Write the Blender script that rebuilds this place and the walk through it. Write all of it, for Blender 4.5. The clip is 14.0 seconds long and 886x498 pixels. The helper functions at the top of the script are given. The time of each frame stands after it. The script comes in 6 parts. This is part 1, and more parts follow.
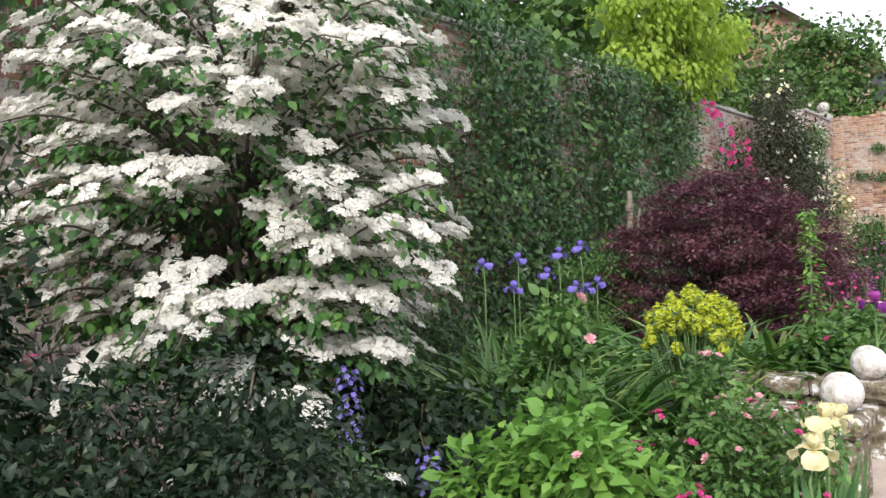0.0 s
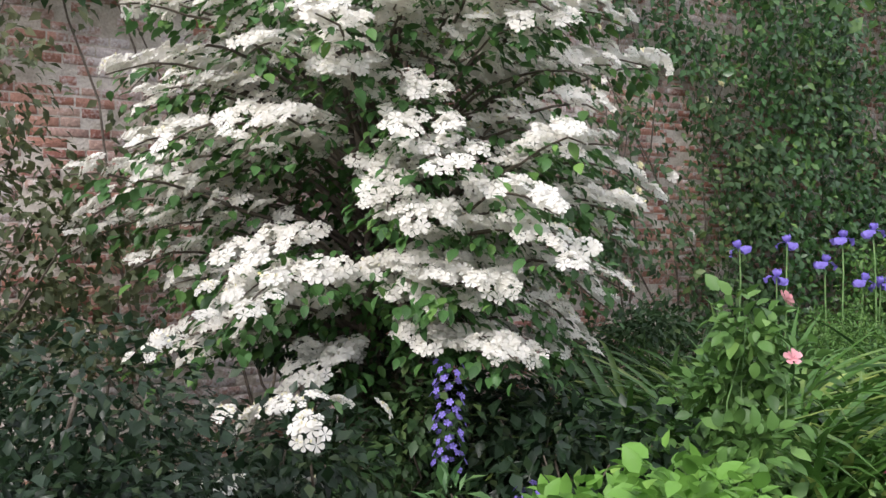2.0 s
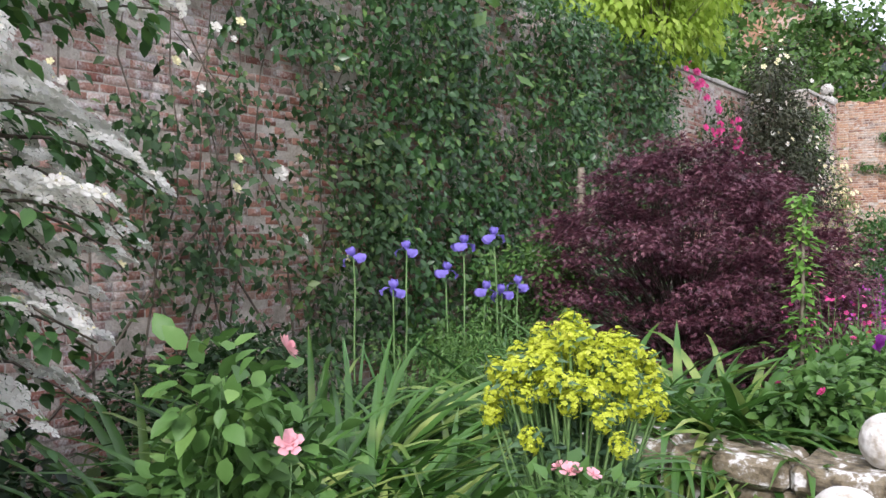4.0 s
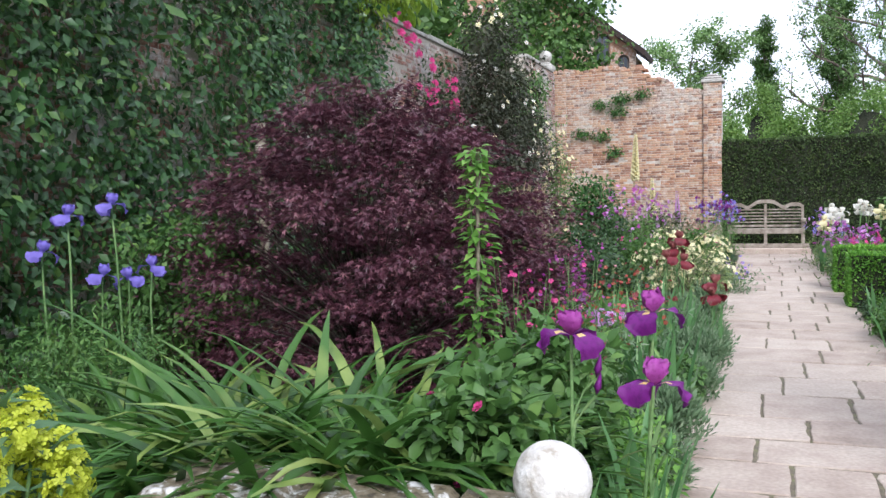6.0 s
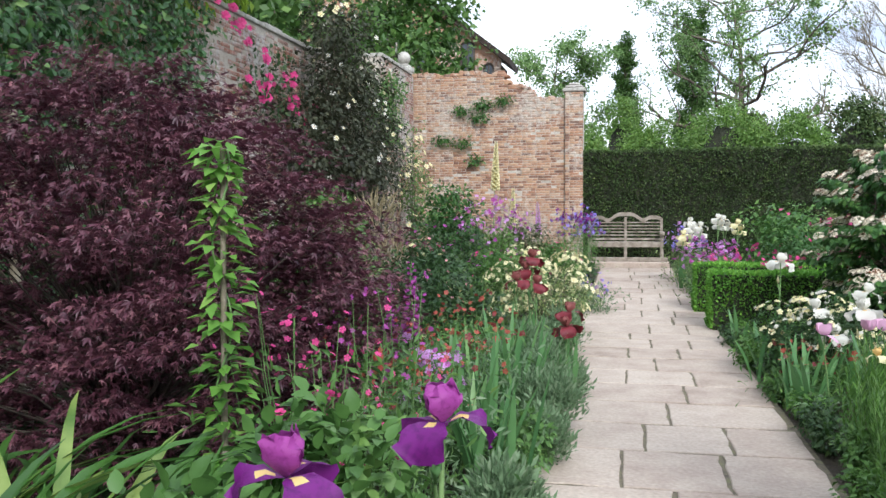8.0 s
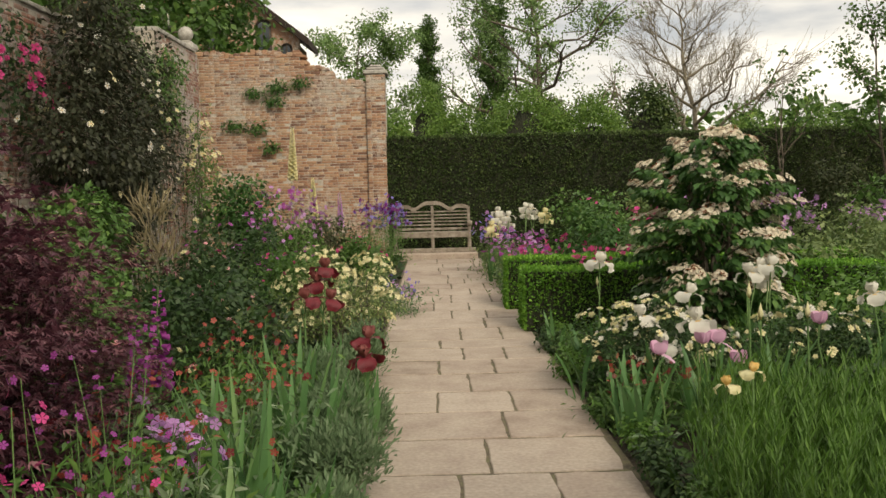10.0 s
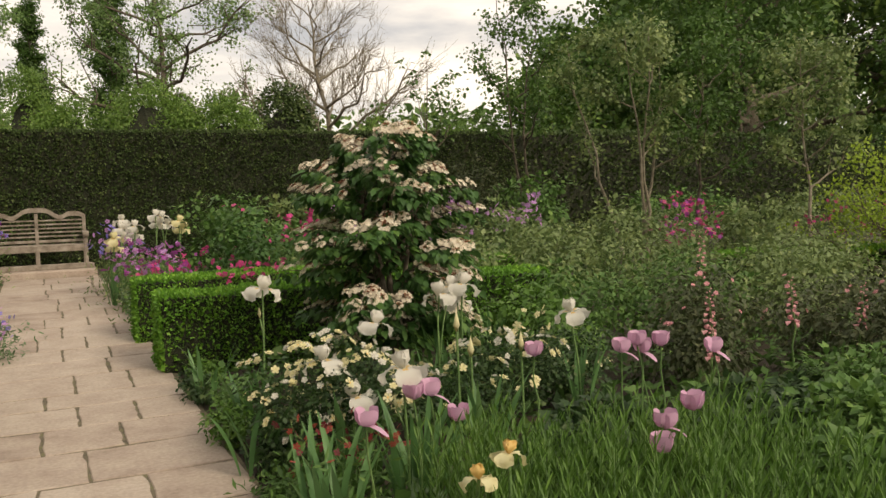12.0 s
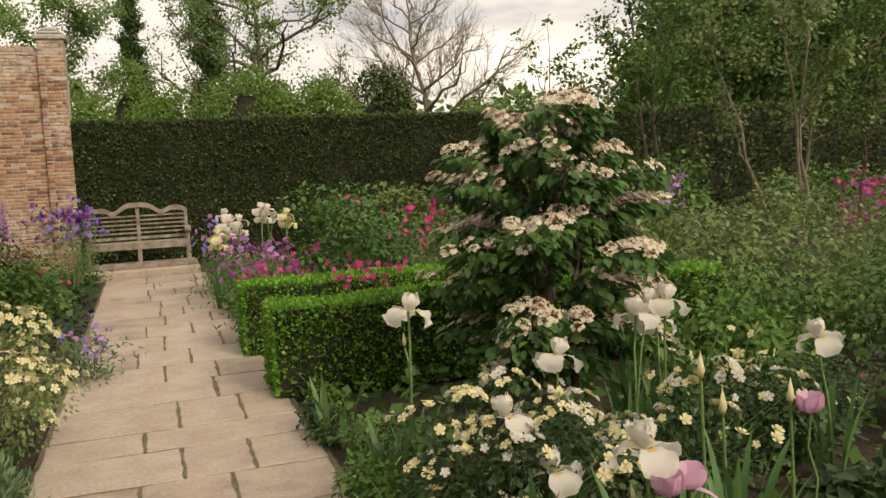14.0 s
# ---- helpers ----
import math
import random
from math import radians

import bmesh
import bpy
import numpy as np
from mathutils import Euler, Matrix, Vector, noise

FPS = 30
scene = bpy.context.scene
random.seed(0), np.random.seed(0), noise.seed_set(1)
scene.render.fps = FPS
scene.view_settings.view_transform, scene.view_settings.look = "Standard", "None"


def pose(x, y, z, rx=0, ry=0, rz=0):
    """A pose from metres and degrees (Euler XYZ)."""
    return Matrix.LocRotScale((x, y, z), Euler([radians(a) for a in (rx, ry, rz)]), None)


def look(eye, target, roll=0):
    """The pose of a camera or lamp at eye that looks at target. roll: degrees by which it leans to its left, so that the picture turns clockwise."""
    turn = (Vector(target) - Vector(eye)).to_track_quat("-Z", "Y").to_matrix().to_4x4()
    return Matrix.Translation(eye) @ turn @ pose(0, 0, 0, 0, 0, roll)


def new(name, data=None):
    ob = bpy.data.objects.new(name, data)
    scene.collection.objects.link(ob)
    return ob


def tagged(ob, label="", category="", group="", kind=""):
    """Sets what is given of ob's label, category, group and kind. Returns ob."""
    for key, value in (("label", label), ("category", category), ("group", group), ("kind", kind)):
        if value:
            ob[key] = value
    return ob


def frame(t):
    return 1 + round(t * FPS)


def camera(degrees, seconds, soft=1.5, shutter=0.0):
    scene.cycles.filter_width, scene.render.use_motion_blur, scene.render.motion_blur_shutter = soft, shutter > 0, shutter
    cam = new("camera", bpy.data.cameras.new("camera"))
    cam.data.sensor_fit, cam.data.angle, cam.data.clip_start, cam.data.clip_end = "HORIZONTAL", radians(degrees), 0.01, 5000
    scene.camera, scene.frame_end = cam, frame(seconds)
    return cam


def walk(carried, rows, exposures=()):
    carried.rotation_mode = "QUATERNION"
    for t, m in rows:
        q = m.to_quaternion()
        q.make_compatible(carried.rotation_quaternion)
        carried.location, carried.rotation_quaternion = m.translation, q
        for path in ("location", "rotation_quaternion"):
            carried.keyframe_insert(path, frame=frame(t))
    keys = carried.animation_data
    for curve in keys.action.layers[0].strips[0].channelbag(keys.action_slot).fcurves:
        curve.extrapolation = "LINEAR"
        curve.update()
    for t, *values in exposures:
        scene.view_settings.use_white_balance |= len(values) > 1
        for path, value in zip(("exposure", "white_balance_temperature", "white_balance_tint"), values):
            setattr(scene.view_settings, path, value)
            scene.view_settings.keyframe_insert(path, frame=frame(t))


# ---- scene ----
cam = camera(55.5, 14.0)
PATH = [
    (0, (0.747, 1.526, 1.446), (-0.483, 3.103, 1.458), -2.2),
    (0.5, (0.709, 1.789, 1.426), (-0.749, 3.154, 1.535), -1.2),
    (1, (0.686, 2.03, 1.439), (-0.923, 3.213, 1.539), -0.7),
    (1.5, (0.691, 2.365, 1.433), (-1.006, 3.423, 1.464), 0.4),
    (2, (0.637, 2.644, 1.423), (-1.078, 3.672, 1.391), 0.1),
    (2.5, (0.46, 2.942, 1.412), (-1.24, 3.997, 1.427), 0.0),
    (3, (0.329, 3.217, 1.431), (-1.245, 4.452, 1.415), 0.2),
    (3.5, (0.228, 3.596, 1.439), (-1.156, 5.039, 1.436), 0.3),
    (4, (0.16, 3.907, 1.444), (-1.066, 5.487, 1.42), -0.3),
    (4.2, (0.131, 4.046, 1.431), (-1.036, 5.67, 1.405), -0.4),
    (6.3, (0.077, 5.542, 1.428), (-0.533, 7.443, 1.309), -0.5),
    (6.5, (0.065, 5.684, 1.444), (-0.488, 7.602, 1.32), -0.1),
    (7, (0.067, 5.979, 1.456), (-0.523, 7.887, 1.335), -0.5),
    (7.5, (0.081, 6.337, 1.462), (-0.668, 8.187, 1.333), 0.8),
    (8, (0.086, 6.651, 1.469), (-0.342, 8.602, 1.377), -0.3),
    (8.5, (0.079, 6.994, 1.488), (0.083, 8.992, 1.413), -0.1),
    (8.7, (0.09, 7.112, 1.495), (0.16, 9.106, 1.369), -0.1),
    (10.8, (0.092, 8.489, 1.625), (0.085, 10.484, 1.49), -1.9),
    (11, (0.129, 8.668, 1.616), (0.242, 10.661, 1.497), -1.3),
    (11.5, (0.204, 9.004, 1.621), (0.775, 10.916, 1.49), -0.5),
    (12, (0.202, 9.411, 1.625), (1.051, 11.216, 1.475), -1.4),
    (12.5, (0.216, 9.724, 1.631), (1.184, 11.466, 1.47), -1.2),
    (13, (0.312, 10.142, 1.632), (1.306, 11.868, 1.448), -1.7),
    (13.5, (0.324, 10.508, 1.635), (1.244, 12.274, 1.448), -2.1),
    (14, (0.276, 10.86, 1.666), (0.922, 12.744, 1.484), -2.8),
]
EXPOSURES = [(0, 1.27, 6400, 15), (4.2, 1.45, 6100, 19), (6.3, 1.2, 5850, 13), (8.2, 1.18, 6000, 8), (8.7, 0.62, 7300, 6), (10.8, 0.43, 8100, 10), (14, 0.50, 8600, 13)]
walk(cam, [(t, look(eye, target, roll)) for t, eye, target, roll in PATH], EXPOSURES)
SKY_STRENGTH = 1.1
# ==== place ====
# ---- world, sun ----
world = bpy.data.worlds.new("overcast_sky")
scene.world = world
world.use_nodes = True
wn, wl = world.node_tree.nodes, world.node_tree.links
wn.clear()
w_out = wn.new("ShaderNodeOutputWorld")
w_bg = wn.new("ShaderNodeBackground")
w_bg.inputs["Strength"].default_value = SKY_STRENGTH
w_sky = wn.new("ShaderNodeTexSky")
w_sky.sky_type = "NISHITA"
w_sky.sun_disc = False
w_sky.sun_elevation, w_sky.sun_rotation = radians(48), radians(150)
w_dim = wn.new("ShaderNodeVectorMath")
w_dim.operation = "SCALE"
w_dim.inputs["Scale"].default_value = 0.1
w_co = wn.new("ShaderNodeTexCoord")
w_map = wn.new("ShaderNodeMapping")
w_map.inputs["Scale"].default_value = (1.6, 1.6, 7.0)
w_noise = wn.new("ShaderNodeTexNoise")
w_noise.inputs["Scale"].default_value = 2.2
w_noise.inputs["Detail"].default_value = 7
w_noise.inputs["Roughness"].default_value = 0.55
w_ramp = wn.new("ShaderNodeValToRGB")
w_ramp.color_ramp.elements[0].position, w_ramp.color_ramp.elements[0].color = 0.36, (0.38, 0.42, 0.50, 1)
w_ramp.color_ramp.elements[1].position, w_ramp.color_ramp.elements[1].color = 0.62, (0.84, 0.84, 0.85, 1)
w_mix = wn.new("ShaderNodeMix")
w_mix.data_type = "RGBA"
w_mix.inputs["Factor"].default_value = 0.9
wl.new(w_co.outputs["Generated"], w_map.inputs["Vector"])
wl.new(w_map.outputs["Vector"], w_noise.inputs["Vector"])
wl.new(w_noise.outputs["Fac"], w_ramp.inputs["Fac"])
wl.new(w_sky.outputs["Color"], w_dim.inputs[0])
wl.new(w_dim.outputs["Vector"], w_mix.inputs["A"])
wl.new(w_ramp.outputs["Color"], w_mix.inputs["B"])
wl.new(w_mix.outputs["Result"], w_bg.inputs["Color"])
wl.new(w_bg.outputs["Background"], w_out.inputs["Surface"])
sun = new("sun", bpy.data.lights.new("sun", "SUN"))
sun.data.energy, sun.data.angle, sun.data.color = 1.6, radians(20), (1.0, 0.96, 0.9)
sun.matrix_world = look((9, -12, 16), (0, 8, 0))

# ---- materials ----


def node_material(name):
    m = bpy.data.materials.new(name)
    m.use_nodes = True
    return m, m.node_tree.nodes, m.node_tree.links, m.node_tree.nodes["Principled BSDF"]


def ramp_node(n, colours):
    r = n.new("ShaderNodeValToRGB")
    e = r.color_ramp.elements
    while len(e) < len(colours):
        e.new(0.5)
    for i, c in enumerate(colours):
        e[i].position = i / (len(colours) - 1)
        e[i].color = (*c, 1)
    return r


def leaf_material(name, dark, mid, light, rough=0.5, glow=0.3, patch=1.6, spec=0.35, each=False):
    """Leaf or petal: colour per leaf, slow patches over the plant, a little light through it."""
    m, n, l, p = node_material(name)
    geo = n.new("ShaderNodeNewGeometry")
    r = ramp_node(n, (dark, mid, mid, light))
    noise_t = n.new("ShaderNodeTexNoise")
    noise_t.inputs["Scale"].default_value = patch
    noise_t.inputs["Detail"].default_value = 4
    co = n.new("ShaderNodeTexCoord")
    l.new(co.outputs["Object"], noise_t.inputs["Vector"])
    add = n.new("ShaderNodeMath")
    add.operation = "MULTIPLY_ADD"
    add.inputs[1].default_value = 0.9
    l.new(noise_t.outputs["Fac"], add.inputs[0])
    mul = n.new("ShaderNodeMath")
    mul.operation = "MULTIPLY_ADD"
    mul.inputs[1].default_value = 0.75
    mul.inputs[2].default_value = -0.32
    l.new(n.new("ShaderNodeObjectInfo").outputs["Random"] if each else geo.outputs["Random Per Island"], mul.inputs[0])
    l.new(mul.outputs[0], add.inputs[2])
    l.new(add.outputs[0], r.inputs["Fac"])
    fine = n.new("ShaderNodeTexNoise")
    fine.inputs["Scale"].default_value = 90
    l.new(co.outputs["Object"], fine.inputs["Vector"])
    bump = n.new("ShaderNodeBump")
    bump.inputs["Strength"].default_value = 0.25
    bump.inputs["Distance"].default_value = 0.004
    l.new(fine.outputs["Fac"], bump.inputs["Height"])
    l.new(bump.outputs["Normal"], p.inputs["Normal"])
    l.new(r.outputs["Color"], p.inputs["Base Color"])
    p.inputs["Roughness"].default_value = rough
    p.inputs["Specular IOR Level"].default_value = spec
    t = n.new("ShaderNodeBsdfTranslucent")
    l.new(r.outputs["Color"], t.inputs["Color"])
    mix = n.new("ShaderNodeMixShader")
    mix.inputs["Fac"].default_value = glow
    l.new(p.outputs["BSDF"], mix.inputs[1])
    l.new(t.outputs["BSDF"], mix.inputs[2])
    l.new(mix.outputs["Shader"], n["Material Output"].inputs["Surface"])
    return m


def rough_material(name, colours, scale=6, rough=0.85, bump_size=0.01, fine_scale=60, metal=0, source="noise", vein=0.5):
    """Stone, brick, bark, soil, wood: two scales of colour, fine relief."""
    m, n, l, p = node_material(name)
    co = n.new("ShaderNodeTexCoord")
    big = n.new("ShaderNodeTexNoise")
    big.inputs["Scale"].default_value = scale
    big.inputs["Detail"].default_value = 6
    big.inputs["Roughness"].default_value = 0.62
    l.new(co.outputs["Object"], big.inputs["Vector"])
    fac = big.outputs["Fac"]
    stretch = n.new("ShaderNodeMapRange")
    stretch.inputs["From Min"].default_value, stretch.inputs["From Max"].default_value = 0.3, 0.7
    l.new(fac, stretch.inputs["Value"])
    fac = stretch.outputs["Result"]
    if source != "noise":
        if source == "object":
            src = n.new("ShaderNodeObjectInfo").outputs["Random"]
        else:
            src = n.new("ShaderNodeNewGeometry").outputs["Random Per Island"]
        mixf = n.new("ShaderNodeMix")
        mixf.inputs["Factor"].default_value = vein
        l.new(src, mixf.inputs["A"])
        l.new(fac, mixf.inputs["B"])
        fac = mixf.outputs["Result"]
    r = ramp_node(n, colours)
    l.new(fac, r.inputs["Fac"])
    fine = n.new("ShaderNodeTexNoise")
    fine.inputs["Scale"].default_value = fine_scale
    fine.inputs["Detail"].default_value = 5
    l.new(co.outputs["Object"], fine.inputs["Vector"])
    shade = n.new("ShaderNodeMix")
    shade.data_type, shade.blend_type = "RGBA", "OVERLAY"
    shade.inputs["Factor"].default_value = 0.35
    l.new(r.outputs["Color"], shade.inputs["A"])
    l.new(fine.outputs["Fac"], shade.inputs["B"])
    l.new(shade.outputs["Result"], p.inputs["Base Color"])
    bump = n.new("ShaderNodeBump")
    bump.inputs["Strength"].default_value = 0.6
    bump.inputs["Distance"].default_value = bump_size
    l.new(fine.outputs["Fac"], bump.inputs["Height"])
    l.new(bump.outputs["Normal"], p.inputs["Normal"])
    p.inputs["Roughness"].default_value = rough
    p.inputs["Metallic"].default_value = metal
    return m


def brick_material(name, colours, bloom, amount, source="island", patch=1.1):
    """Old brick: a colour for each piece, then drifts of lime bloom and lichen with ragged edges."""
    m, n, l, p = node_material(name)
    co = n.new("ShaderNodeTexCoord")
    src = n.new("ShaderNodeObjectInfo").outputs["Random"] if source == "object" else n.new("ShaderNodeNewGeometry").outputs["Random Per Island"]
    r = ramp_node(n, colours)
    l.new(src, r.inputs["Fac"])
    tones = []
    for scale, detail in ((patch, 4), (9.0, 6), (55.0, 6)):
        t = n.new("ShaderNodeTexNoise")
        t.inputs["Scale"].default_value, t.inputs["Detail"].default_value = scale, detail
        l.new(co.outputs["Object"], t.inputs["Vector"])
        tones.append(t.outputs["Fac"])
    total = n.new("ShaderNodeMath")
    total.operation = "MULTIPLY_ADD"
    total.inputs[1].default_value = 0.8
    l.new(tones[1], total.inputs[0])
    l.new(tones[0], total.inputs[2])
    fine = n.new("ShaderNodeMath")
    fine.operation = "MULTIPLY_ADD"
    fine.inputs[1].default_value = 0.45
    l.new(tones[2], fine.inputs[0])
    l.new(total.outputs[0], fine.inputs[2])
    edge = n.new("ShaderNodeMapRange")
    edge.inputs["From Min"].default_value, edge.inputs["From Max"].default_value = 1.32 - amount, 1.52 - amount
    edge.inputs["To Max"].default_value = 0.8
    l.new(fine.outputs[0], edge.inputs["Value"])
    mix = n.new("ShaderNodeMix")
    mix.data_type = "RGBA"
    l.new(edge.outputs["Result"], mix.inputs["Factor"])
    l.new(r.outputs["Color"], mix.inputs["A"])
    mix.inputs["B"].default_value = (*bloom, 1)
    grain = n.new("ShaderNodeMix")
    grain.data_type, grain.blend_type = "RGBA", "OVERLAY"
    grain.inputs["Factor"].default_value = 0.5
    l.new(mix.outputs["Result"], grain.inputs["A"])
    l.new(tones[2], grain.inputs["B"])
    l.new(grain.outputs["Result"], p.inputs["Base Color"])
    bump = n.new("ShaderNodeBump")
    bump.inputs["Strength"].default_value, bump.inputs["Distance"].default_value = 0.8, 0.012
    l.new(tones[2], bump.inputs["Height"])
    l.new(bump.outputs["Normal"], p.inputs["Normal"])
    p.inputs["Roughness"].default_value = 0.92
    return m


# greens: (dark, mid, light)
VIB_LEAF = leaf_material("viburnum_leaf", (0.025, 0.065, 0.02), (0.055, 0.14, 0.035), (0.15, 0.28, 0.06))
DARK_LEAF = leaf_material("dark_leaf", (0.014, 0.035, 0.014), (0.04, 0.085, 0.028), (0.12, 0.18, 0.055))
# dark evergreen, darkened further to paint in the shade of the canopy
SHADED_EVERGREEN_LEAF = leaf_material("dark_evergreen_leaf_in_shade", (0.006, 0.014, 0.007), (0.017, 0.038, 0.016), (0.07, 0.10, 0.04), rough=0.4)
IVY_LEAF = leaf_material("climber_leaf", (0.014, 0.042, 0.014), (0.045, 0.115, 0.032), (0.16, 0.27, 0.06), rough=0.36, spec=0.5)
LIME_LEAF = leaf_material("lime_leaf", (0.16, 0.26, 0.02), (0.30, 0.44, 0.05), (0.48, 0.60, 0.12), glow=0.5)
ROSE_LEAF = leaf_material("rose_leaf", (0.035, 0.085, 0.022), (0.09, 0.19, 0.045), (0.22, 0.36, 0.09))
FRESH_LEAF = leaf_material("fresh_rose_leaf", (0.06, 0.15, 0.025), (0.15, 0.32, 0.055), (0.34, 0.52, 0.12), glow=0.4)
# dark end paints shaded gaps, pale end the highlights on a few blades
STRAP_SHADE_TO_GLINT = ((0.012, 0.042, 0.010), (0.062, 0.155, 0.026), (0.36, 0.44, 0.12))
STRAP_LEAF = leaf_material("strap_leaf", *STRAP_SHADE_TO_GLINT, rough=0.38, spec=0.5, patch=2.6, each=True)
STRAP_MASS = leaf_material("strap_leaf_mass", *STRAP_SHADE_TO_GLINT, rough=0.38, spec=0.5, patch=2.6)
SPEAR_LEAF = leaf_material("iris_leaf", (0.05, 0.13, 0.05), (0.12, 0.26, 0.09), (0.24, 0.38, 0.14), rough=0.45)
# purple leaf; its pinkish light tone paints the highlights of lit tops
LIT_PURPLE_LEAF = leaf_material("purple_leaf_with_lit_tone", (0.03, 0.009, 0.018), (0.125, 0.042, 0.062), (0.34, 0.15, 0.17), rough=0.45, patch=2.2, spec=0.5)
YEW_LEAF = leaf_material("yew_needle", (0.022, 0.042, 0.012), (0.055, 0.095, 0.025), (0.13, 0.17, 0.05), glow=0.1, rough=0.6)
BOX_LEAF = leaf_material("box_leaf", (0.054, 0.149, 0.020), (0.135, 0.324, 0.041), (0.324, 0.567, 0.081), glow=0.25)
GREY_LEAF = leaf_material("grey_leaf", (0.06, 0.11, 0.05), (0.15, 0.235, 0.12), (0.33, 0.40, 0.26), rough=0.7)
GRASSY_LEAF = leaf_material("feathery_green", (0.03, 0.085, 0.016), (0.095, 0.205, 0.035), (0.20, 0.36, 0.07))
OLIVE_LEAF = leaf_material("olive_leaf", (0.070, 0.112, 0.042), (0.168, 0.238, 0.084), (0.350, 0.406, 0.154))
BRONZE_LEAF = leaf_material("bronze_leaf", (0.03, 0.042, 0.018), (0.078, 0.098, 0.042), (0.17, 0.175, 0.08))
TREE_LEAF = leaf_material("tree_leaf", (0.025, 0.07, 0.015), (0.07, 0.15, 0.03), (0.17, 0.28, 0.07))
PALE_TREE_LEAF = leaf_material("pale_tree_leaf", (0.07, 0.14, 0.04), (0.15, 0.26, 0.08), (0.28, 0.40, 0.14))
OAK_LEAF = leaf_material("oak_leaf", (0.024, 0.061, 0.014), (0.074, 0.155, 0.030), (0.257, 0.378, 0.081))
BRIGHT_TREE_LEAF = leaf_material("fresh_tree_leaf", (0.06, 0.13, 0.025), (0.135, 0.245, 0.05), (0.26, 0.38, 0.09), glow=0.35)
EUPH_LEAF = leaf_material("spurge_leaf", (0.04, 0.09, 0.05), (0.09, 0.17, 0.08), (0.2, 0.3, 0.12))
# petals
WHITE_PETAL = leaf_material("white_petal", (0.70, 0.68, 0.60), (0.80, 0.78, 0.71), (0.84, 0.83, 0.77), glow=0.42, rough=0.6, spec=0.2)
CREAM_PETAL = leaf_material("cream_petal", (0.70, 0.62, 0.28), (0.78, 0.73, 0.45), (0.80, 0.77, 0.58), glow=0.3, rough=0.6, spec=0.2)
LACE_PETAL = leaf_material("lacecap_petal", (0.62, 0.50, 0.38), (0.76, 0.68, 0.54), (0.82, 0.78, 0.66), glow=0.25, rough=0.6, spec=0.2)
RUST_PETAL = leaf_material("faded_petal", (0.16, 0.05, 0.03), (0.30, 0.11, 0.06), (0.45, 0.22, 0.12), glow=0.2, rough=0.7)
YELLOW_PETAL = leaf_material("acid_yellow_bract", (0.40, 0.46, 0.03), (0.60, 0.66, 0.06), (0.76, 0.78, 0.16), glow=0.45)
GOLD_PETAL = leaf_material("golden_petal", (0.70, 0.42, 0.10), (0.84, 0.60, 0.24), (0.88, 0.72, 0.40), glow=0.3)
PINK_PETAL = leaf_material("pink_petal", (0.68, 0.22, 0.28), (0.80, 0.40, 0.44), (0.86, 0.64, 0.64), glow=0.3)
CERISE_PETAL = leaf_material("cerise_petal", (0.40, 0.02, 0.14), (0.62, 0.06, 0.24), (0.74, 0.20, 0.38), glow=0.25)
RED_PETAL = leaf_material("red_petal", (0.24, 0.03, 0.03), (0.40, 0.08, 0.06), (0.52, 0.18, 0.12), glow=0.25)
MAROON_PETAL = leaf_material("maroon_petal", (0.07, 0.006, 0.012), (0.18, 0.02, 0.03), (0.40, 0.12, 0.10), glow=0.2)
MAGENTA_PETAL = leaf_material("magenta_petal", (0.20, 0.02, 0.17), (0.36, 0.06, 0.31), (0.58, 0.20, 0.50), glow=0.3, patch=9)
VIOLET_PETAL = leaf_material("violet_petal", (0.06, 0.005, 0.08), (0.17, 0.015, 0.19), (0.34, 0.05, 0.34), glow=0.25, patch=5)
BLUE_PETAL = leaf_material("blue_petal", (0.13, 0.10, 0.42), (0.23, 0.18, 0.58), (0.40, 0.34, 0.70), glow=0.3)
LILAC_PETAL = leaf_material("lilac_petal", (0.42, 0.16, 0.46), (0.56, 0.28, 0.60), (0.70, 0.46, 0.70), glow=0.3)
MAUVE_PETAL = leaf_material("mauve_petal", (0.58, 0.28, 0.46), (0.72, 0.44, 0.60), (0.80, 0.62, 0.72), glow=0.3)
# stems and hard surfaces
BARK = rough_material("bark", ((0.05, 0.04, 0.03), (0.12, 0.095, 0.07), (0.22, 0.19, 0.15)), scale=9, fine_scale=70, bump_size=0.02)
PALE_BARK = rough_material("pale_bark", ((0.11, 0.09, 0.06), (0.20, 0.17, 0.12), (0.30, 0.27, 0.21)), scale=9, fine_scale=60)
GREEN_STEM = rough_material("green_stem", ((0.06, 0.13, 0.04), (0.12, 0.22, 0.07), (0.2, 0.3, 0.11)), scale=12, rough=0.55, bump_size=0.002)
SOIL = rough_material("soil", ((0.022, 0.016, 0.011), (0.05, 0.037, 0.025), (0.085, 0.065, 0.045)), scale=3, rough=0.95, bump_size=0.05, fine_scale=35)
MORTAR = rough_material("lime_mortar", ((0.30, 0.26, 0.21), (0.45, 0.40, 0.34), (0.56, 0.52, 0.46)), scale=4, rough=0.95, bump_size=0.02)
OLD_BRICK = brick_material("old_red_brick", ((0.20, 0.08, 0.06), (0.30, 0.135, 0.095), (0.37, 0.20, 0.145), (0.29, 0.18, 0.15), (0.42, 0.29, 0.23)), (0.52, 0.50, 0.48), 0.26)
PIECE_BRICK = brick_material("weathered_brick_piece", ((0.20, 0.08, 0.06), (0.30, 0.135, 0.095), (0.37, 0.20, 0.145), (0.29, 0.18, 0.15), (0.42, 0.29, 0.23)), (0.52, 0.50, 0.48), 0.20, "object", 5.0)
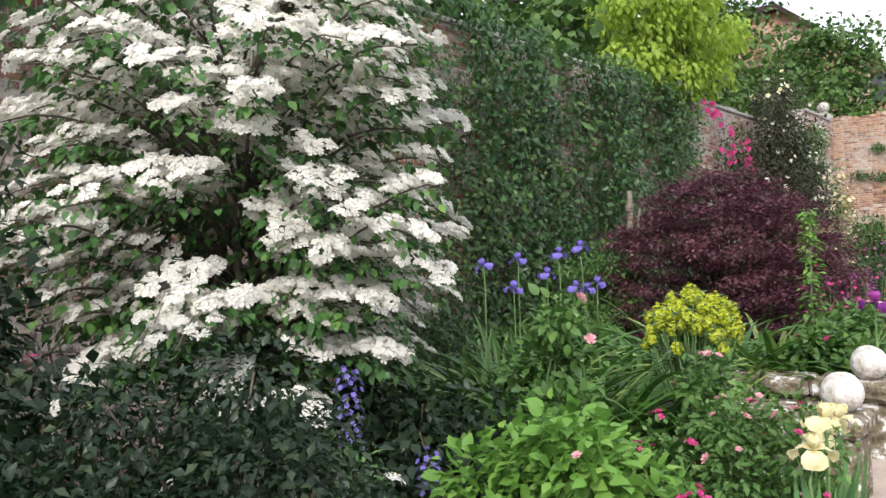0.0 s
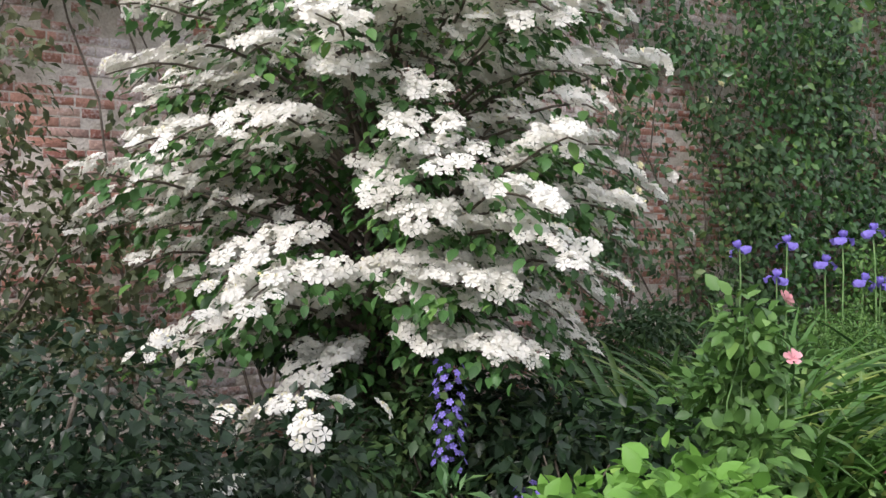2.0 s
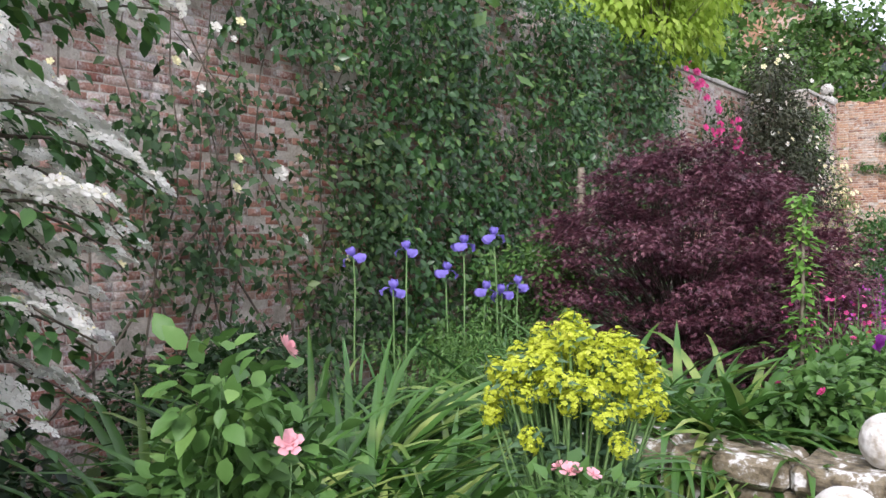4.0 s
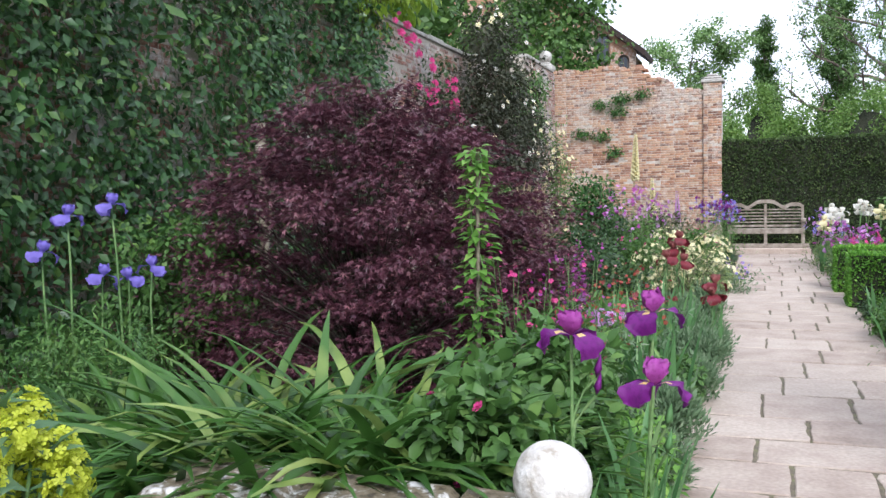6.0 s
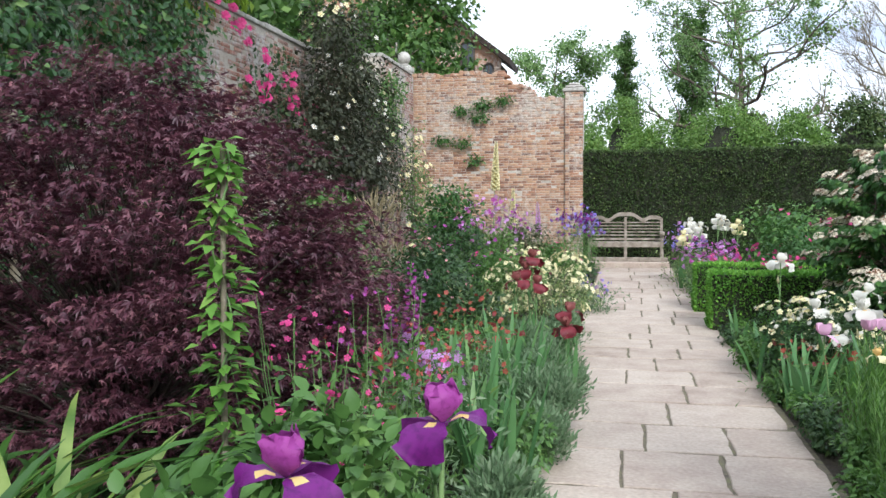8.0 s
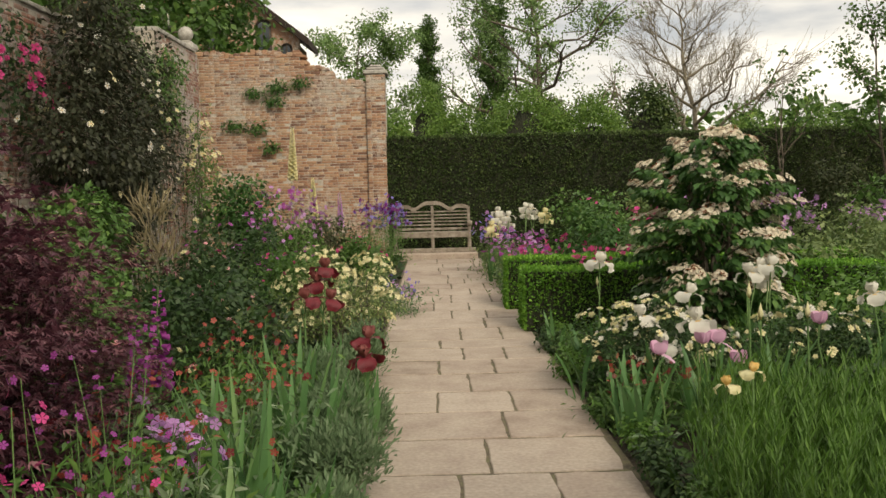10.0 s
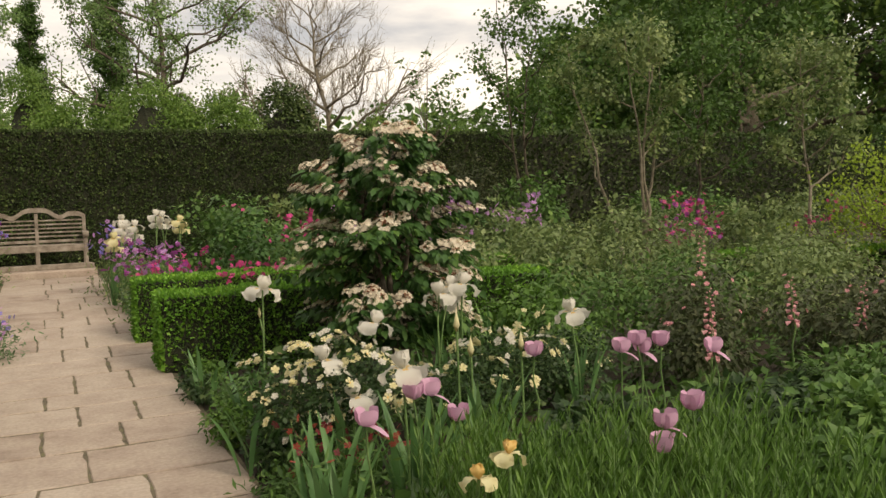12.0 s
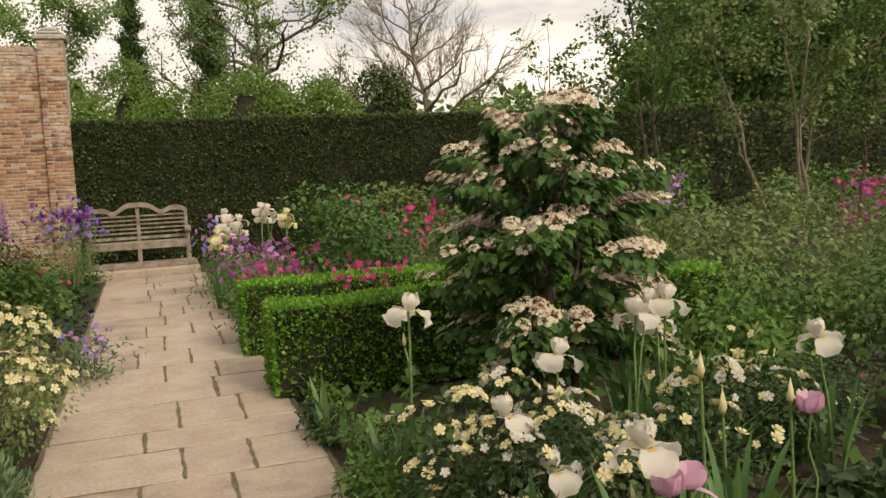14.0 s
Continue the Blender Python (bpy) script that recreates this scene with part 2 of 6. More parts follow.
END_BRICK = brick_material("warm_brick", ((0.15, 0.085, 0.065), (0.27, 0.14, 0.09), (0.40, 0.22, 0.135), (0.45, 0.28, 0.17), (0.33, 0.18, 0.115), (0.48, 0.34, 0.23)), (0.50, 0.45, 0.39), 0.20, patch=0.7)
FLAG = rough_material("york_stone", ((0.25, 0.19, 0.15), (0.37, 0.295, 0.24), (0.44, 0.365, 0.30), (0.49, 0.42, 0.35)), scale=3.2, rough=0.8, bump_size=0.008, fine_scale=38, source="object", vein=0.6)
LICHEN_STONE = rough_material("lichened_stone", ((0.035, 0.03, 0.022), (0.08, 0.065, 0.04), (0.16, 0.13, 0.08), (0.20, 0.17, 0.12), (0.66, 0.65, 0.62), (0.70, 0.69, 0.67)), scale=13, rough=0.95, bump_size=0.015, fine_scale=50)
BALL_STONE = rough_material("limewashed_stone", ((0.22, 0.17, 0.10), (0.50, 0.47, 0.42), (0.66, 0.64, 0.60), (0.74, 0.73, 0.70)), scale=9, rough=0.9, bump_size=0.012, fine_scale=45)
COPING = rough_material("stone_coping", ((0.26, 0.24, 0.21), (0.42, 0.40, 0.36), (0.58, 0.56, 0.52)), scale=6, rough=0.95, bump_size=0.02)
TEAK = rough_material("weathered_teak", ((0.13, 0.105, 0.08), (0.24, 0.20, 0.16), (0.35, 0.31, 0.26)), scale=8, rough=0.8, bump_size=0.004, fine_scale=120)
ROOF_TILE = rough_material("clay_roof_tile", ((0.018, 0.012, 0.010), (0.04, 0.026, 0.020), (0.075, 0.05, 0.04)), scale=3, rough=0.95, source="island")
DARK_WOOD = rough_material("dark_wood", ((0.03, 0.02, 0.016), (0.06, 0.045, 0.035), (0.10, 0.08, 0.06)), scale=8)
# near-black colour standing in for the shade deep inside clipped foliage
HEDGE_SHADE = rough_material("hedge_inner_shade", ((0.010, 0.014, 0.007), (0.022, 0.026, 0.013), (0.04, 0.04, 0.022)), scale=6, rough=1.0, bump_size=0.05)
GLASS, g_n, g_l, g_p = node_material("window_glass")
g_p.inputs["Base Color"].default_value = (0.05, 0.06, 0.07, 1)
g_p.inputs["Roughness"].default_value = 0.08

# ---- mesh helpers ----
RNG = np.random.default_rng(7)


def ground_z(y):
    """The garden rises gently towards the bench."""
    return float(np.clip((y - 17.0) * 0.024, 0.0, 0.22))


def mesh_np(name, verts, faces):
    """A mesh from arrays: verts (n, 3), faces (m, k) with one k."""
    verts, faces = np.asarray(verts, np.float32), np.asarray(faces, np.int32)
    me = bpy.data.meshes.new(name)
    m, k = faces.shape
    me.vertices.add(len(verts))
    me.vertices.foreach_set("co", verts.ravel())
    me.loops.add(m * k)
    me.loops.foreach_set("vertex_index", faces.ravel())
    me.polygons.add(m)
    me.polygons.foreach_set("loop_start", np.arange(0, m * k, k, dtype=np.int32))
    me.update(calc_edges=True)
    me.validate()
    return me


def join_np(chunks):
    """Several (verts, faces) with the same face size as one."""
    vs, fs, at = [], [], 0
    for v, f in chunks:
        vs.append(v)
        fs.append(f + at)
        at += len(v)
    return np.concatenate(vs), np.concatenate(fs)


def thing(name, at, label, category, group="", kind=""):
    ob = new(name)
    ob.location = at
    ob.empty_display_size = 0.1
    return tagged(ob, label, category, group, kind)


def part_mesh(name, me, material, parent, label="", kind=""):
    if not me.materials:
        me.materials.append(material)
    ob = new(name, me)
    ob.parent = parent
    return tagged(ob, label, "", "", kind)


def part_np(name, vf, material, parent, label="", kind="", smooth=False):
    me = mesh_np(name, *vf)
    if smooth:
        me.polygons.foreach_set("use_smooth", np.ones(len(me.polygons), bool))
    return part_mesh(name, me, material, parent, label, kind)


def part(name, bm, material, parent, label="", kind=""):
    me = bpy.data.meshes.new(name)
    bm.to_mesh(me)
    bm.free()
    return part_mesh(name, me, material, parent, label, kind)


def box_bm(bm, lo, hi, bevel=0.0):
    """Adds a box, with small bevels, to bm."""
    made = bmesh.ops.create_cube(bm, size=1.0)["verts"]
    lo, hi = Vector(lo), Vector(hi)
    for v in made:
        v.co = Vector([lo[i] + (v.co[i] + 0.5) * (hi[i] - lo[i]) for i in range(3)])
    if bevel:
        edges = list({e for v in made for e in v.link_edges})
        bmesh.ops.bevel(bm, geom=edges, offset=bevel, segments=1, affect="EDGES")


def frames_np(ahead, up):
    """Rotations whose y axis is ahead and whose z axis leans to up."""
    y = ahead / np.maximum(np.linalg.norm(ahead, axis=1, keepdims=True), 1e-6)
    x = np.cross(y, up)
    x /= np.maximum(np.linalg.norm(x, axis=1, keepdims=True), 1e-6)
    return np.stack([x, y, np.cross(x, y)], axis=2)


def scatter(shape, pos, rot, size):
    """Copies of shape (verts, triangles) at pos, turned by rot, scaled by size."""
    v, f = shape
    size = np.asarray(size, float)
    size = size[:, None] * np.ones(3) if size.ndim == 1 else size
    local = v[None] * size[:, None, :]
    vs = np.einsum("nij,nkj->nki", rot, local) + pos[:, None]
    fs = f[None] + (np.arange(len(pos)) * len(v))[:, None, None]
    return vs.reshape(-1, 3), fs.reshape(-1, f.shape[1])


LEAF = (np.array([(0, 0, 0), (0, 0.5, -0.03), (0, 1, -0.16), (-0.30, 0.45, 0.07), (0.30, 0.45, 0.07)], float),
        np.array([(0, 4, 1), (4, 2, 1), (0, 1, 3), (1, 2, 3)]))
BROAD = (np.array([(0, 0, 0), (0, 0.32, -0.02), (0, 0.68, -0.05), (0, 1, -0.17), (-0.25, 0.2, 0.05), (-0.31, 0.52, 0.06), (-0.17, 0.8, -0.03), (0.25, 0.2, 0.05), (0.31, 0.52, 0.06), (0.17, 0.8, -0.03)], float),
         np.array([(0, 7, 1), (7, 8, 1), (8, 2, 1), (8, 9, 2), (9, 3, 2), (0, 1, 4), (4, 1, 5), (5, 1, 2), (5, 2, 6), (6, 2, 3)]))
SLIM = (LEAF[0] * (0.45, 1, 0.7), LEAF[1])
SPRIG = (np.array([(0, 0, 0), (-0.33, 0.5, 0.1), (0, 1, 0), (0.33, 0.5, -0.1)], float), np.array([(0, 3, 2), (0, 2, 1)]))


def rose_shape():
    """A cupped double flower of three rings of petals, about 1 wide, facing +z."""
    vs, fs = [(0, 0, 0.05)], []
    for ring, (n, r, h, tilt) in enumerate(((5, 0.5, 0.02, 0.16), (5, 0.34, 0.08, 0.22), (4, 0.17, 0.12, 0.22))):
        for i in range(n):
            a = 2 * math.pi * (i + 0.5 * ring) / n
            b = len(vs)
            for da, rr, z in ((-0.52, r * 0.75, h + tilt * 0.6), (-0.25, r, h + tilt), (0.25, r, h + tilt), (0.52, r * 0.75, h + tilt * 0.6)):
                vs.append((rr * math.cos(a + da), rr * math.sin(a + da), z))
            fs += [(0, b, b + 1), (0, b + 1, b + 2), (0, b + 2, b + 3)]
    return np.array(vs), np.array(fs)


def flat_flower(n=5, notch=0.78, cup=0.08):
    """An open flower of n rounded petals, about 1 wide, facing +z."""
    vs, fs = [(0, 0, 0)], []
    for i in range(n):
        a = 2 * math.pi * i / n
        d = math.pi / n
        b = len(vs)
        for r, k, z in ((0.22, -0.80, 0.5), (0.43, -0.80, 1.0), (0.53, -0.30, 0.6), (0.53, 0.30, 0.7), (0.43, 0.80, 0.9), (0.22, 0.80, 0.5)):
            vs.append((r * math.cos(a + d * k), r * math.sin(a + d * k), cup * z))
        fs += [(0, b + k, b + k + 1) for k in range(5)]
    return np.array(vs, float), np.array(fs)


ROSE, FLOWER = rose_shape(), flat_flower()


def unit(n):
    v = RNG.normal(size=(n, 3))
    return v / np.linalg.norm(v, axis=1, keepdims=True)


def tube(points, radii, sides=5):
    """A tapered tube of triangles through the points."""
    p = np.asarray(points, float)
    r = np.asarray(radii, float)
    d = np.gradient(p, axis=0)
    d /= np.maximum(np.linalg.norm(d, axis=1, keepdims=True), 1e-9)
    ref = np.where(np.abs(d[:, 2:3]) > 0.9, (1.0, 0.0, 0.0), (0.0, 0.0, 1.0))
    u = np.cross(d, ref)
    u /= np.linalg.norm(u, axis=1, keepdims=True)
    w = np.cross(d, u)
    a = np.linspace(0, 2 * math.pi, sides, endpoint=False)
    v = p[:, None] + r[:, None, None] * (np.cos(a)[None, :, None] * u[:, None] + np.sin(a)[None, :, None] * w[:, None])
    n = len(p)
    i, j = np.meshgrid(np.arange(n - 1), np.arange(sides), indexing="ij")
    k = (j + 1) % sides
    q = np.stack([i * sides + j, i * sides + k, (i + 1) * sides + k, (i + 1) * sides + j], axis=-1).reshape(-1, 4)
    return v.reshape(-1, 3), np.concatenate([q[:, (0, 1, 2)], q[:, (0, 2, 3)]])


def stem_line(a, b, sag=0.15, n=6, wobble=0.03):
    """A curved line from a to b that rises before it leans out."""
    a, b = np.asarray(a, float), np.asarray(b, float)
    s = np.linspace(0, 1, n)[:, None]
    line = a + (b - a) * s
    line[:, :2] -= (b - a)[:2] * sag * np.sin(s * math.pi)
    line[1:-1] += RNG.normal(scale=wobble, size=(n - 2, 3))
    return line


def clump_leaves(centre, radius, n, size, flat=0.6, out=0.6, droop=0.25, shape=None, spread=0.35):
    """n leaves near the surface of an ellipsoid clump, pointing out and hanging a little."""
    d = unit(n)
    r = np.asarray(radius, float) * np.ones(3)
    depth = 1 - spread * RNG.random(n)[:, None] ** 1.5
    pos = np.asarray(centre) + d * r * depth
    ahead = d * out + unit(n) * (1 - out) + (0, 0, -droop)
    up = d * (1 - flat) + np.array((0, 0, 1.0)) * flat + unit(n) * 0.35
    return scatter(shape or LEAF, pos, frames_np(ahead, up), size * (0.6 + 0.7 * RNG.random(n)))


def spots(n, radii, height, low=0.15, seed=0):
    """n clump centres spread through a rounded bush of these radii and height, base at 0."""
    g = np.random.default_rng(seed)
    out = []
    while len(out) < n:
        u = g.uniform(-1, 1, 3)
        if u @ u < 1:
            z = low + (u[2] * 0.5 + 0.5) * (1 - low)
            out.append((u[0] * radii[0], u[1] * radii[1], z * height))
    return np.array(out)


def shrub(name, at, radii, height, label, category, leaf, leaf_size=0.05, leaves=3000, clumps=26, clump=0.22, low=0.12, seed=1,
          flat=0.6, droop=0.25, shape=None, stem=None, stem_r=0.012, group="", out=0.6, squash=0.75):
    """A bush: stems from its base to clumps of leaves. Returns it and the clumps' centres."""
    base = thing(name, (at[0], at[1], ground_z(at[1])), label, category, group)
    inner = (radii[0] - clump * 0.8, radii[1] - clump * 0.8)
    cs = spots(clumps, (max(inner[0], 0.05), max(inner[1], 0.05)), max(height - clump * squash, 0.05), low, seed)
    g = np.random.default_rng(seed + 50)
    rs = clump * g.uniform(0.65, 1.25, clumps)
    weight = rs ** 2 / np.sum(rs ** 2)
    parts = [clump_leaves(c, (r, r, r * squash), max(int(leaves * w), 6), leaf_size, flat, out, droop, shape, 0.6) for c, r, w in zip(cs, rs, weight)]
    part_np("foliage", join_np(parts), leaf, base, kind="stuff")
    tubes = []
    for c in cs:
        foot = np.array((c[0] * 0.25, c[1] * 0.25, -0.03))
        tubes.append(tube(stem_line(foot, c, 0.3), np.linspace(stem_r, stem_r * 0.3, 6), 4))
    part_np("branchwork", join_np(tubes), stem or BARK, base, kind="stuff")
    return base, cs, rs


def surface_points(cs, rs, n, squash=0.75, up=0.2):
    """Points on the outsides of clumps that look outwards, not into a neighbour."""
    pos, nor = [], []
    while len(pos) < n:
        i = RNG.integers(len(cs))
        d = unit(1)[0]
        d[2] = abs(d[2]) * 0.8 + up
        d /= np.linalg.norm(d)
        p = cs[i] + d * rs[i] * (1, 1, squash) * 1.02
        gap = np.linalg.norm((p - cs) / (1, 1, squash), axis=1) / rs
        gap[i] = 9
        if gap.min() > 0.8:
            pos.append(p)
            nor.append(d)
    return np.array(pos), np.array(nor)


def turn_to(pos, normal, size, spin=0.0):
    """The pose of a flower at pos that faces normal."""
    q = Vector(normal).to_track_quat("Z", "Y")
    return Matrix.Translation(pos) @ q.to_matrix().to_4x4() @ Matrix.Rotation(spin, 4, "Z") @ Matrix.Scale(size, 4)


def put_parts(parent, name, meshes, poses, label=""):
    for i, m in enumerate(poses):
        ob = new(name, meshes[i % len(meshes)])
        ob.parent = parent
        ob.matrix_basis = m
        if label:
            tagged(ob, label)


def flowers_on(parent, name, cs, rs, n, mesh_list, size, up=0.2, squash=0.75, label=""):
    pos, nor = surface_points(cs, rs, n, squash, up)
    put_parts(parent, name, mesh_list, [turn_to(p, d, size * RNG.uniform(0.7, 1.25), RNG.uniform(0, 6.28)) for p, d in zip(pos, nor)], label)


def blossom_mass(parent, cs, rs, n, shape, petal, size, up=0.2, squash=0.75):
    """The many flowers past those that are parts of their own, as one mesh."""
    pos, nor = surface_points(cs, rs, n, squash, up)
    part_np("blossom_mass", scatter(shape, pos, frames_np(np.cross(nor, unit(n)), nor), size * RNG.uniform(0.6, 1.2, n)), petal, parent, kind="stuff")


def flower_mesh(name, shape, petal, centre=None):
    """A shared flower mesh; centre: material of a small eye."""
    v, f = shape
    if centre is None:
        me = mesh_np(name, v, f)
        me.materials.append(petal)
        return me
    a = np.linspace(0, 2 * math.pi, 6, endpoint=False)
    ev = np.concatenate([np.stack([0.13 * np.cos(a), 0.13 * np.sin(a), np.full(6, 0.06)], 1), [(0, 0, 0.12)]])
    ef = np.array([(i, (i + 1) % 6, 6) for i in range(6)])
    vv, ff = join_np([(v, f), (ev, ef)])
    me = mesh_np(name, vv, ff)
    me.materials.append(petal)
    me.materials.append(centre)
    idx = np.zeros(len(ff), np.int32)
    idx[len(f):] = 1
    me.polygons.foreach_set("material_index", idx)
    return me


def straps(n, length, width, base_r, arch, seed, steps=7, upright=0.9, apart=False):
    """Arching strap leaves from one crown: V-folded ribbons."""
    g = np.random.default_rng(seed)
    chunks = []
    s = np.linspace(0, 1, steps)
    for i in range(n):
        a = g.uniform(0, 2 * math.pi)
        out = np.array((math.cos(a), math.sin(a), 0))
        side = np.array((-out[1], out[0], 0))
        side = side * math.cos(0.5) + np.array((0, 0, 1)) * g.uniform(-0.5, 0.5)
        ln = length * g.uniform(0.65, 1.15)
        tilt = g.uniform(0.3, 1.05) * arch
        ang = upright - 0.15 * g.random() - tilt * s ** 1.5 * 2.6
        ang = np.clip(ang + 0.45, -1.3, 1.5)
        step = ln / (steps - 1)
        line = np.zeros((steps, 3))
        line[0] = out * base_r * g.random() + side * base_r * g.uniform(-1, 1) * (1, 1, 0)
        for k in range(1, steps):
            line[k] = line[k - 1] + step * (out * math.cos(ang[k]) + np.array((0, 0, math.sin(ang[k]))))
        wd = width * g.uniform(0.7, 1.2) * np.clip(1.15 - s ** 3 * 1.12, 0.03, 1) * (0.7 + 0.6 * np.sin(np.clip(s * 1.6, 0, 1) * math.pi * 0.5))
        fold = np.array((0, 0, 0.18))
        left, right = line + side * wd[:, None] * 0.5 + fold * wd[:, None], line - side * wd[:, None] * 0.5 + fold * wd[:, None]
        v = np.stack([left, line, right], 1).reshape(-1, 3)
        f = []
        for k in range(steps - 1):
            b = 3 * k
            f += [(b, b + 1, b + 4), (b, b + 4, b + 3), (b + 1, b + 2, b + 5), (b + 1, b + 5, b + 4)]
        chunks.append((v, np.array(f)))
    return chunks if apart else join_np(chunks)

# ---- large structure ----
gx = [-400, -60, -5, 0, 5, 60, 400]
gy = [-400, -30, 17.0, 26.2, 60, 400]
g_v = [(x, y, ground_z(y) - 0.04) for y in gy for x in gx]
g_f = [(j * 7 + i, j * 7 + i + 1, (j + 1) * 7 + i + 1, (j + 1) * 7 + i) for j in range(5) for i in range(6)]
ground = new("ground", mesh_np("ground", g_v, g_f))
ground.data.materials.append(SOIL)
tagged(ground, "dark bare garden soil under the planting", "ground", kind="structure")


def brick_rows(length, z0, z1, seed, long=0.215, high=0.052, joint=0.010, depth=0.03, missing=0.0, keep=None):
    """Boxes of old brick, each a little uneven, on the plane y = 0 looking to -y; x runs along the wall."""
    g = np.random.default_rng(seed)
    lo, hi, at = [], [], []
    row, z = 0, z0
    while z + high < z1:
        x = -0.12 if row % 2 else 0.0
        k = row % 2
        while x < length:
            ln = (long if k % 2 else 0.108) + g.normal(scale=0.006)
            k += 1
            a, b = max(x, 0), min(x + ln, length)
            if b - a > 0.03:
                out = abs(g.normal(scale=0.005)) - 0.003
                lo.append((a, -depth + out, z + g.normal(scale=0.003)))
                hi.append((b, 0.0, z + high + g.normal(scale=0.002)))
            x += ln + joint
        z += high + joint
        row += 1
    return np.array(lo), np.array(hi)


def boxes_np(lo, hi):
    """Boxes with chamfered fronts as triangles (the back left open)."""
    n = len(lo)
    c = 0.0025
    x0, y0, z0 = lo.T
    x1, y1, z1 = hi.T
    v = np.stack([np.stack([x0, y1, z0], 1), np.stack([x1, y1, z0], 1), np.stack([x1, y1, z1], 1), np.stack([x0, y1, z1], 1),
                  np.stack([x0 + c, y0, z0 + c], 1), np.stack([x1 - c, y0, z0 + c], 1), np.stack([x1 - c, y0, z1 - c], 1), np.stack([x0 + c, y0, z1 - c], 1),
                  np.stack([x0, y0 + c, z0], 1), np.stack([x1, y0 + c, z0], 1), np.stack([x1, y0 + c, z1], 1), np.stack([x0, y0 + c, z1], 1)], 1)
    f = [(4, 5, 6), (4, 6, 7)]
    for a, b in ((4, 8), (8, 0)):
        for i in range(4):
            j = (i + 1) % 4
            f += [(b + i, b + j, a + j), (b + i, a + j, a + i)]
    f = np.array(f)
    return v.reshape(-1, 3), (f[None] + (np.arange(n) * 12)[:, None, None]).reshape(-1, 3)


# the long garden wall beside the border
WALL_X = -4.75
wall_long = thing("wall_west", (WALL_X, -6.0, 0), "tall old red brick garden wall, pale with lime bloom", "wall", kind="structure")
bm = bmesh.new()
box_bm(bm, (-0.45, 0, -0.1), (-0.004, 29.0, 3.95))
box_bm(bm, (-0.45, 29.0, -0.1), (-0.004, 31.6, 4.55))
part("wall_core", bm, MORTAR, wall_long)
b_lo, b_hi = brick_rows(29.0, -0.05, 3.93, 3)
c_lo, c_hi = brick_rows(2.6, -0.05, 4.53, 4)
c_lo[:, 0] += 29.0
c_hi[:, 0] += 29.0
near = (b_lo[:, 0] > 13.9) & (b_lo[:, 0] < 16.2) & (b_lo[:, 2] > 1.15) & (b_lo[:, 2] < 2.55)
rest_lo, rest_hi = np.concatenate([b_lo[~near], c_lo]), np.concatenate([b_hi[~near], c_hi])


def face_east(vf):
    """From the plane y = 0 to the plane x = 0 looking to +x."""
    v, f = vf
    return np.stack([-v[:, 1] - 0.03, v[:, 0], v[:, 2]], 1), f


part_np("brickwork", face_east(boxes_np(rest_lo, rest_hi)), OLD_BRICK, wall_long, kind="stuff")
bm = bmesh.new()
for i in range(48):
    box_bm(bm, (-0.48, i * 0.6 + 0.004, 3.95), (0.03, i * 0.6 + 0.596, 4.02 + 0.012 * math.sin(i * 2.3)), 0.012)
for i in range(4):
    box_bm(bm, (-0.48, 29.02 + i * 0.6, 4.55), (0.03, 29.61 + i * 0.6, 4.63), 0.012)
part("coping", bm, COPING, wall_long)
near_bricks = list(zip(b_lo[near], b_hi[near]))[:300]
extra_lo = np.array([a for a, b in zip(b_lo[near], b_hi[near])][300:]).reshape(-1, 3)
if len(extra_lo):
    extra_hi = np.array([b for a, b in zip(b_lo[near], b_hi[near])][300:]).reshape(-1, 3)
    part_np("brickwork_patch", face_east(boxes_np(extra_lo, extra_hi)), OLD_BRICK, wall_long, kind="stuff")


def ball_mesh(name, radius, material, seed=0, seg=20):
    bm = bmesh.new()
    bmesh.ops.create_uvsphere(bm, u_segments=seg, v_segments=seg // 2 + 2, radius=radius)
    for v in bm.verts:
        v.co *= 1 + 0.035 * noise.noise(v.co * (1.6 / radius) + Vector((seed, 0, 0)))
    for f in bm.faces:
        f.smooth = True
    me = bpy.data.meshes.new(name)
    bm.to_mesh(me)
    bm.free()
    me.materials.append(material)
    return me


finial = thing("ball_finial", (-4.93, 25.45, 4.62), "pale lichened stone ball finial on the wall's end", "finial")
bm = bmesh.new()
box_bm(bm, (-0.2, -0.2, 0.0), (0.2, 0.2, 0.12), 0.02)
box_bm(bm, (-0.13, -0.13, 0.12), (0.13, 0.13, 0.18), 0.02)
part("pedestal", bm, COPING, finial)
f_ball = part_mesh("ball", ball_mesh("ball", 0.155, COPING, 3), COPING, finial)
f_ball.location = (0, 0, 0.32)

# the end wall that faces down the border, with its stepped top and pier
END_Y = 27.3
wall_end = thing("wall_north", (-5.3, END_Y, 0.2), "sunlit orange brick end wall with stepped top", "wall", kind="structure")


def ragged_top(x):
    """Height of the broken wall head at x along it."""
    if x < 2.45:
        return 4.66 + 0.03 * math.sin(x * 5.3)
    return max(4.52 - 0.55 * (x - 2.45), 3.95) + 0.05 * math.sin(x * 9.1)


bm = bmesh.new()
for i in range(13):
    box_bm(bm, (i * 0.3, 0.007, -0.3), (i * 0.3 + 0.3, 0.4, min(ragged_top(i * 0.3), ragged_top(i * 0.3 + 0.3)) - 0.1))
box_bm(bm, (3.9, -0.073, -0.3), (4.33, 0.42, 4.10))
part("wall_core", bm, MORTAR, wall_end)
e1, e2 = brick_rows(3.9, 0, 4.80, 11)
kept = np.array([b[2] < ragged_top((a[0] + b[0]) / 2) for a, b in zip(e1, e2)])
e1, e2 = e1[kept], e2[kept]
e7, e8 = brick_rows(0.43, 0, 4.10, 14)
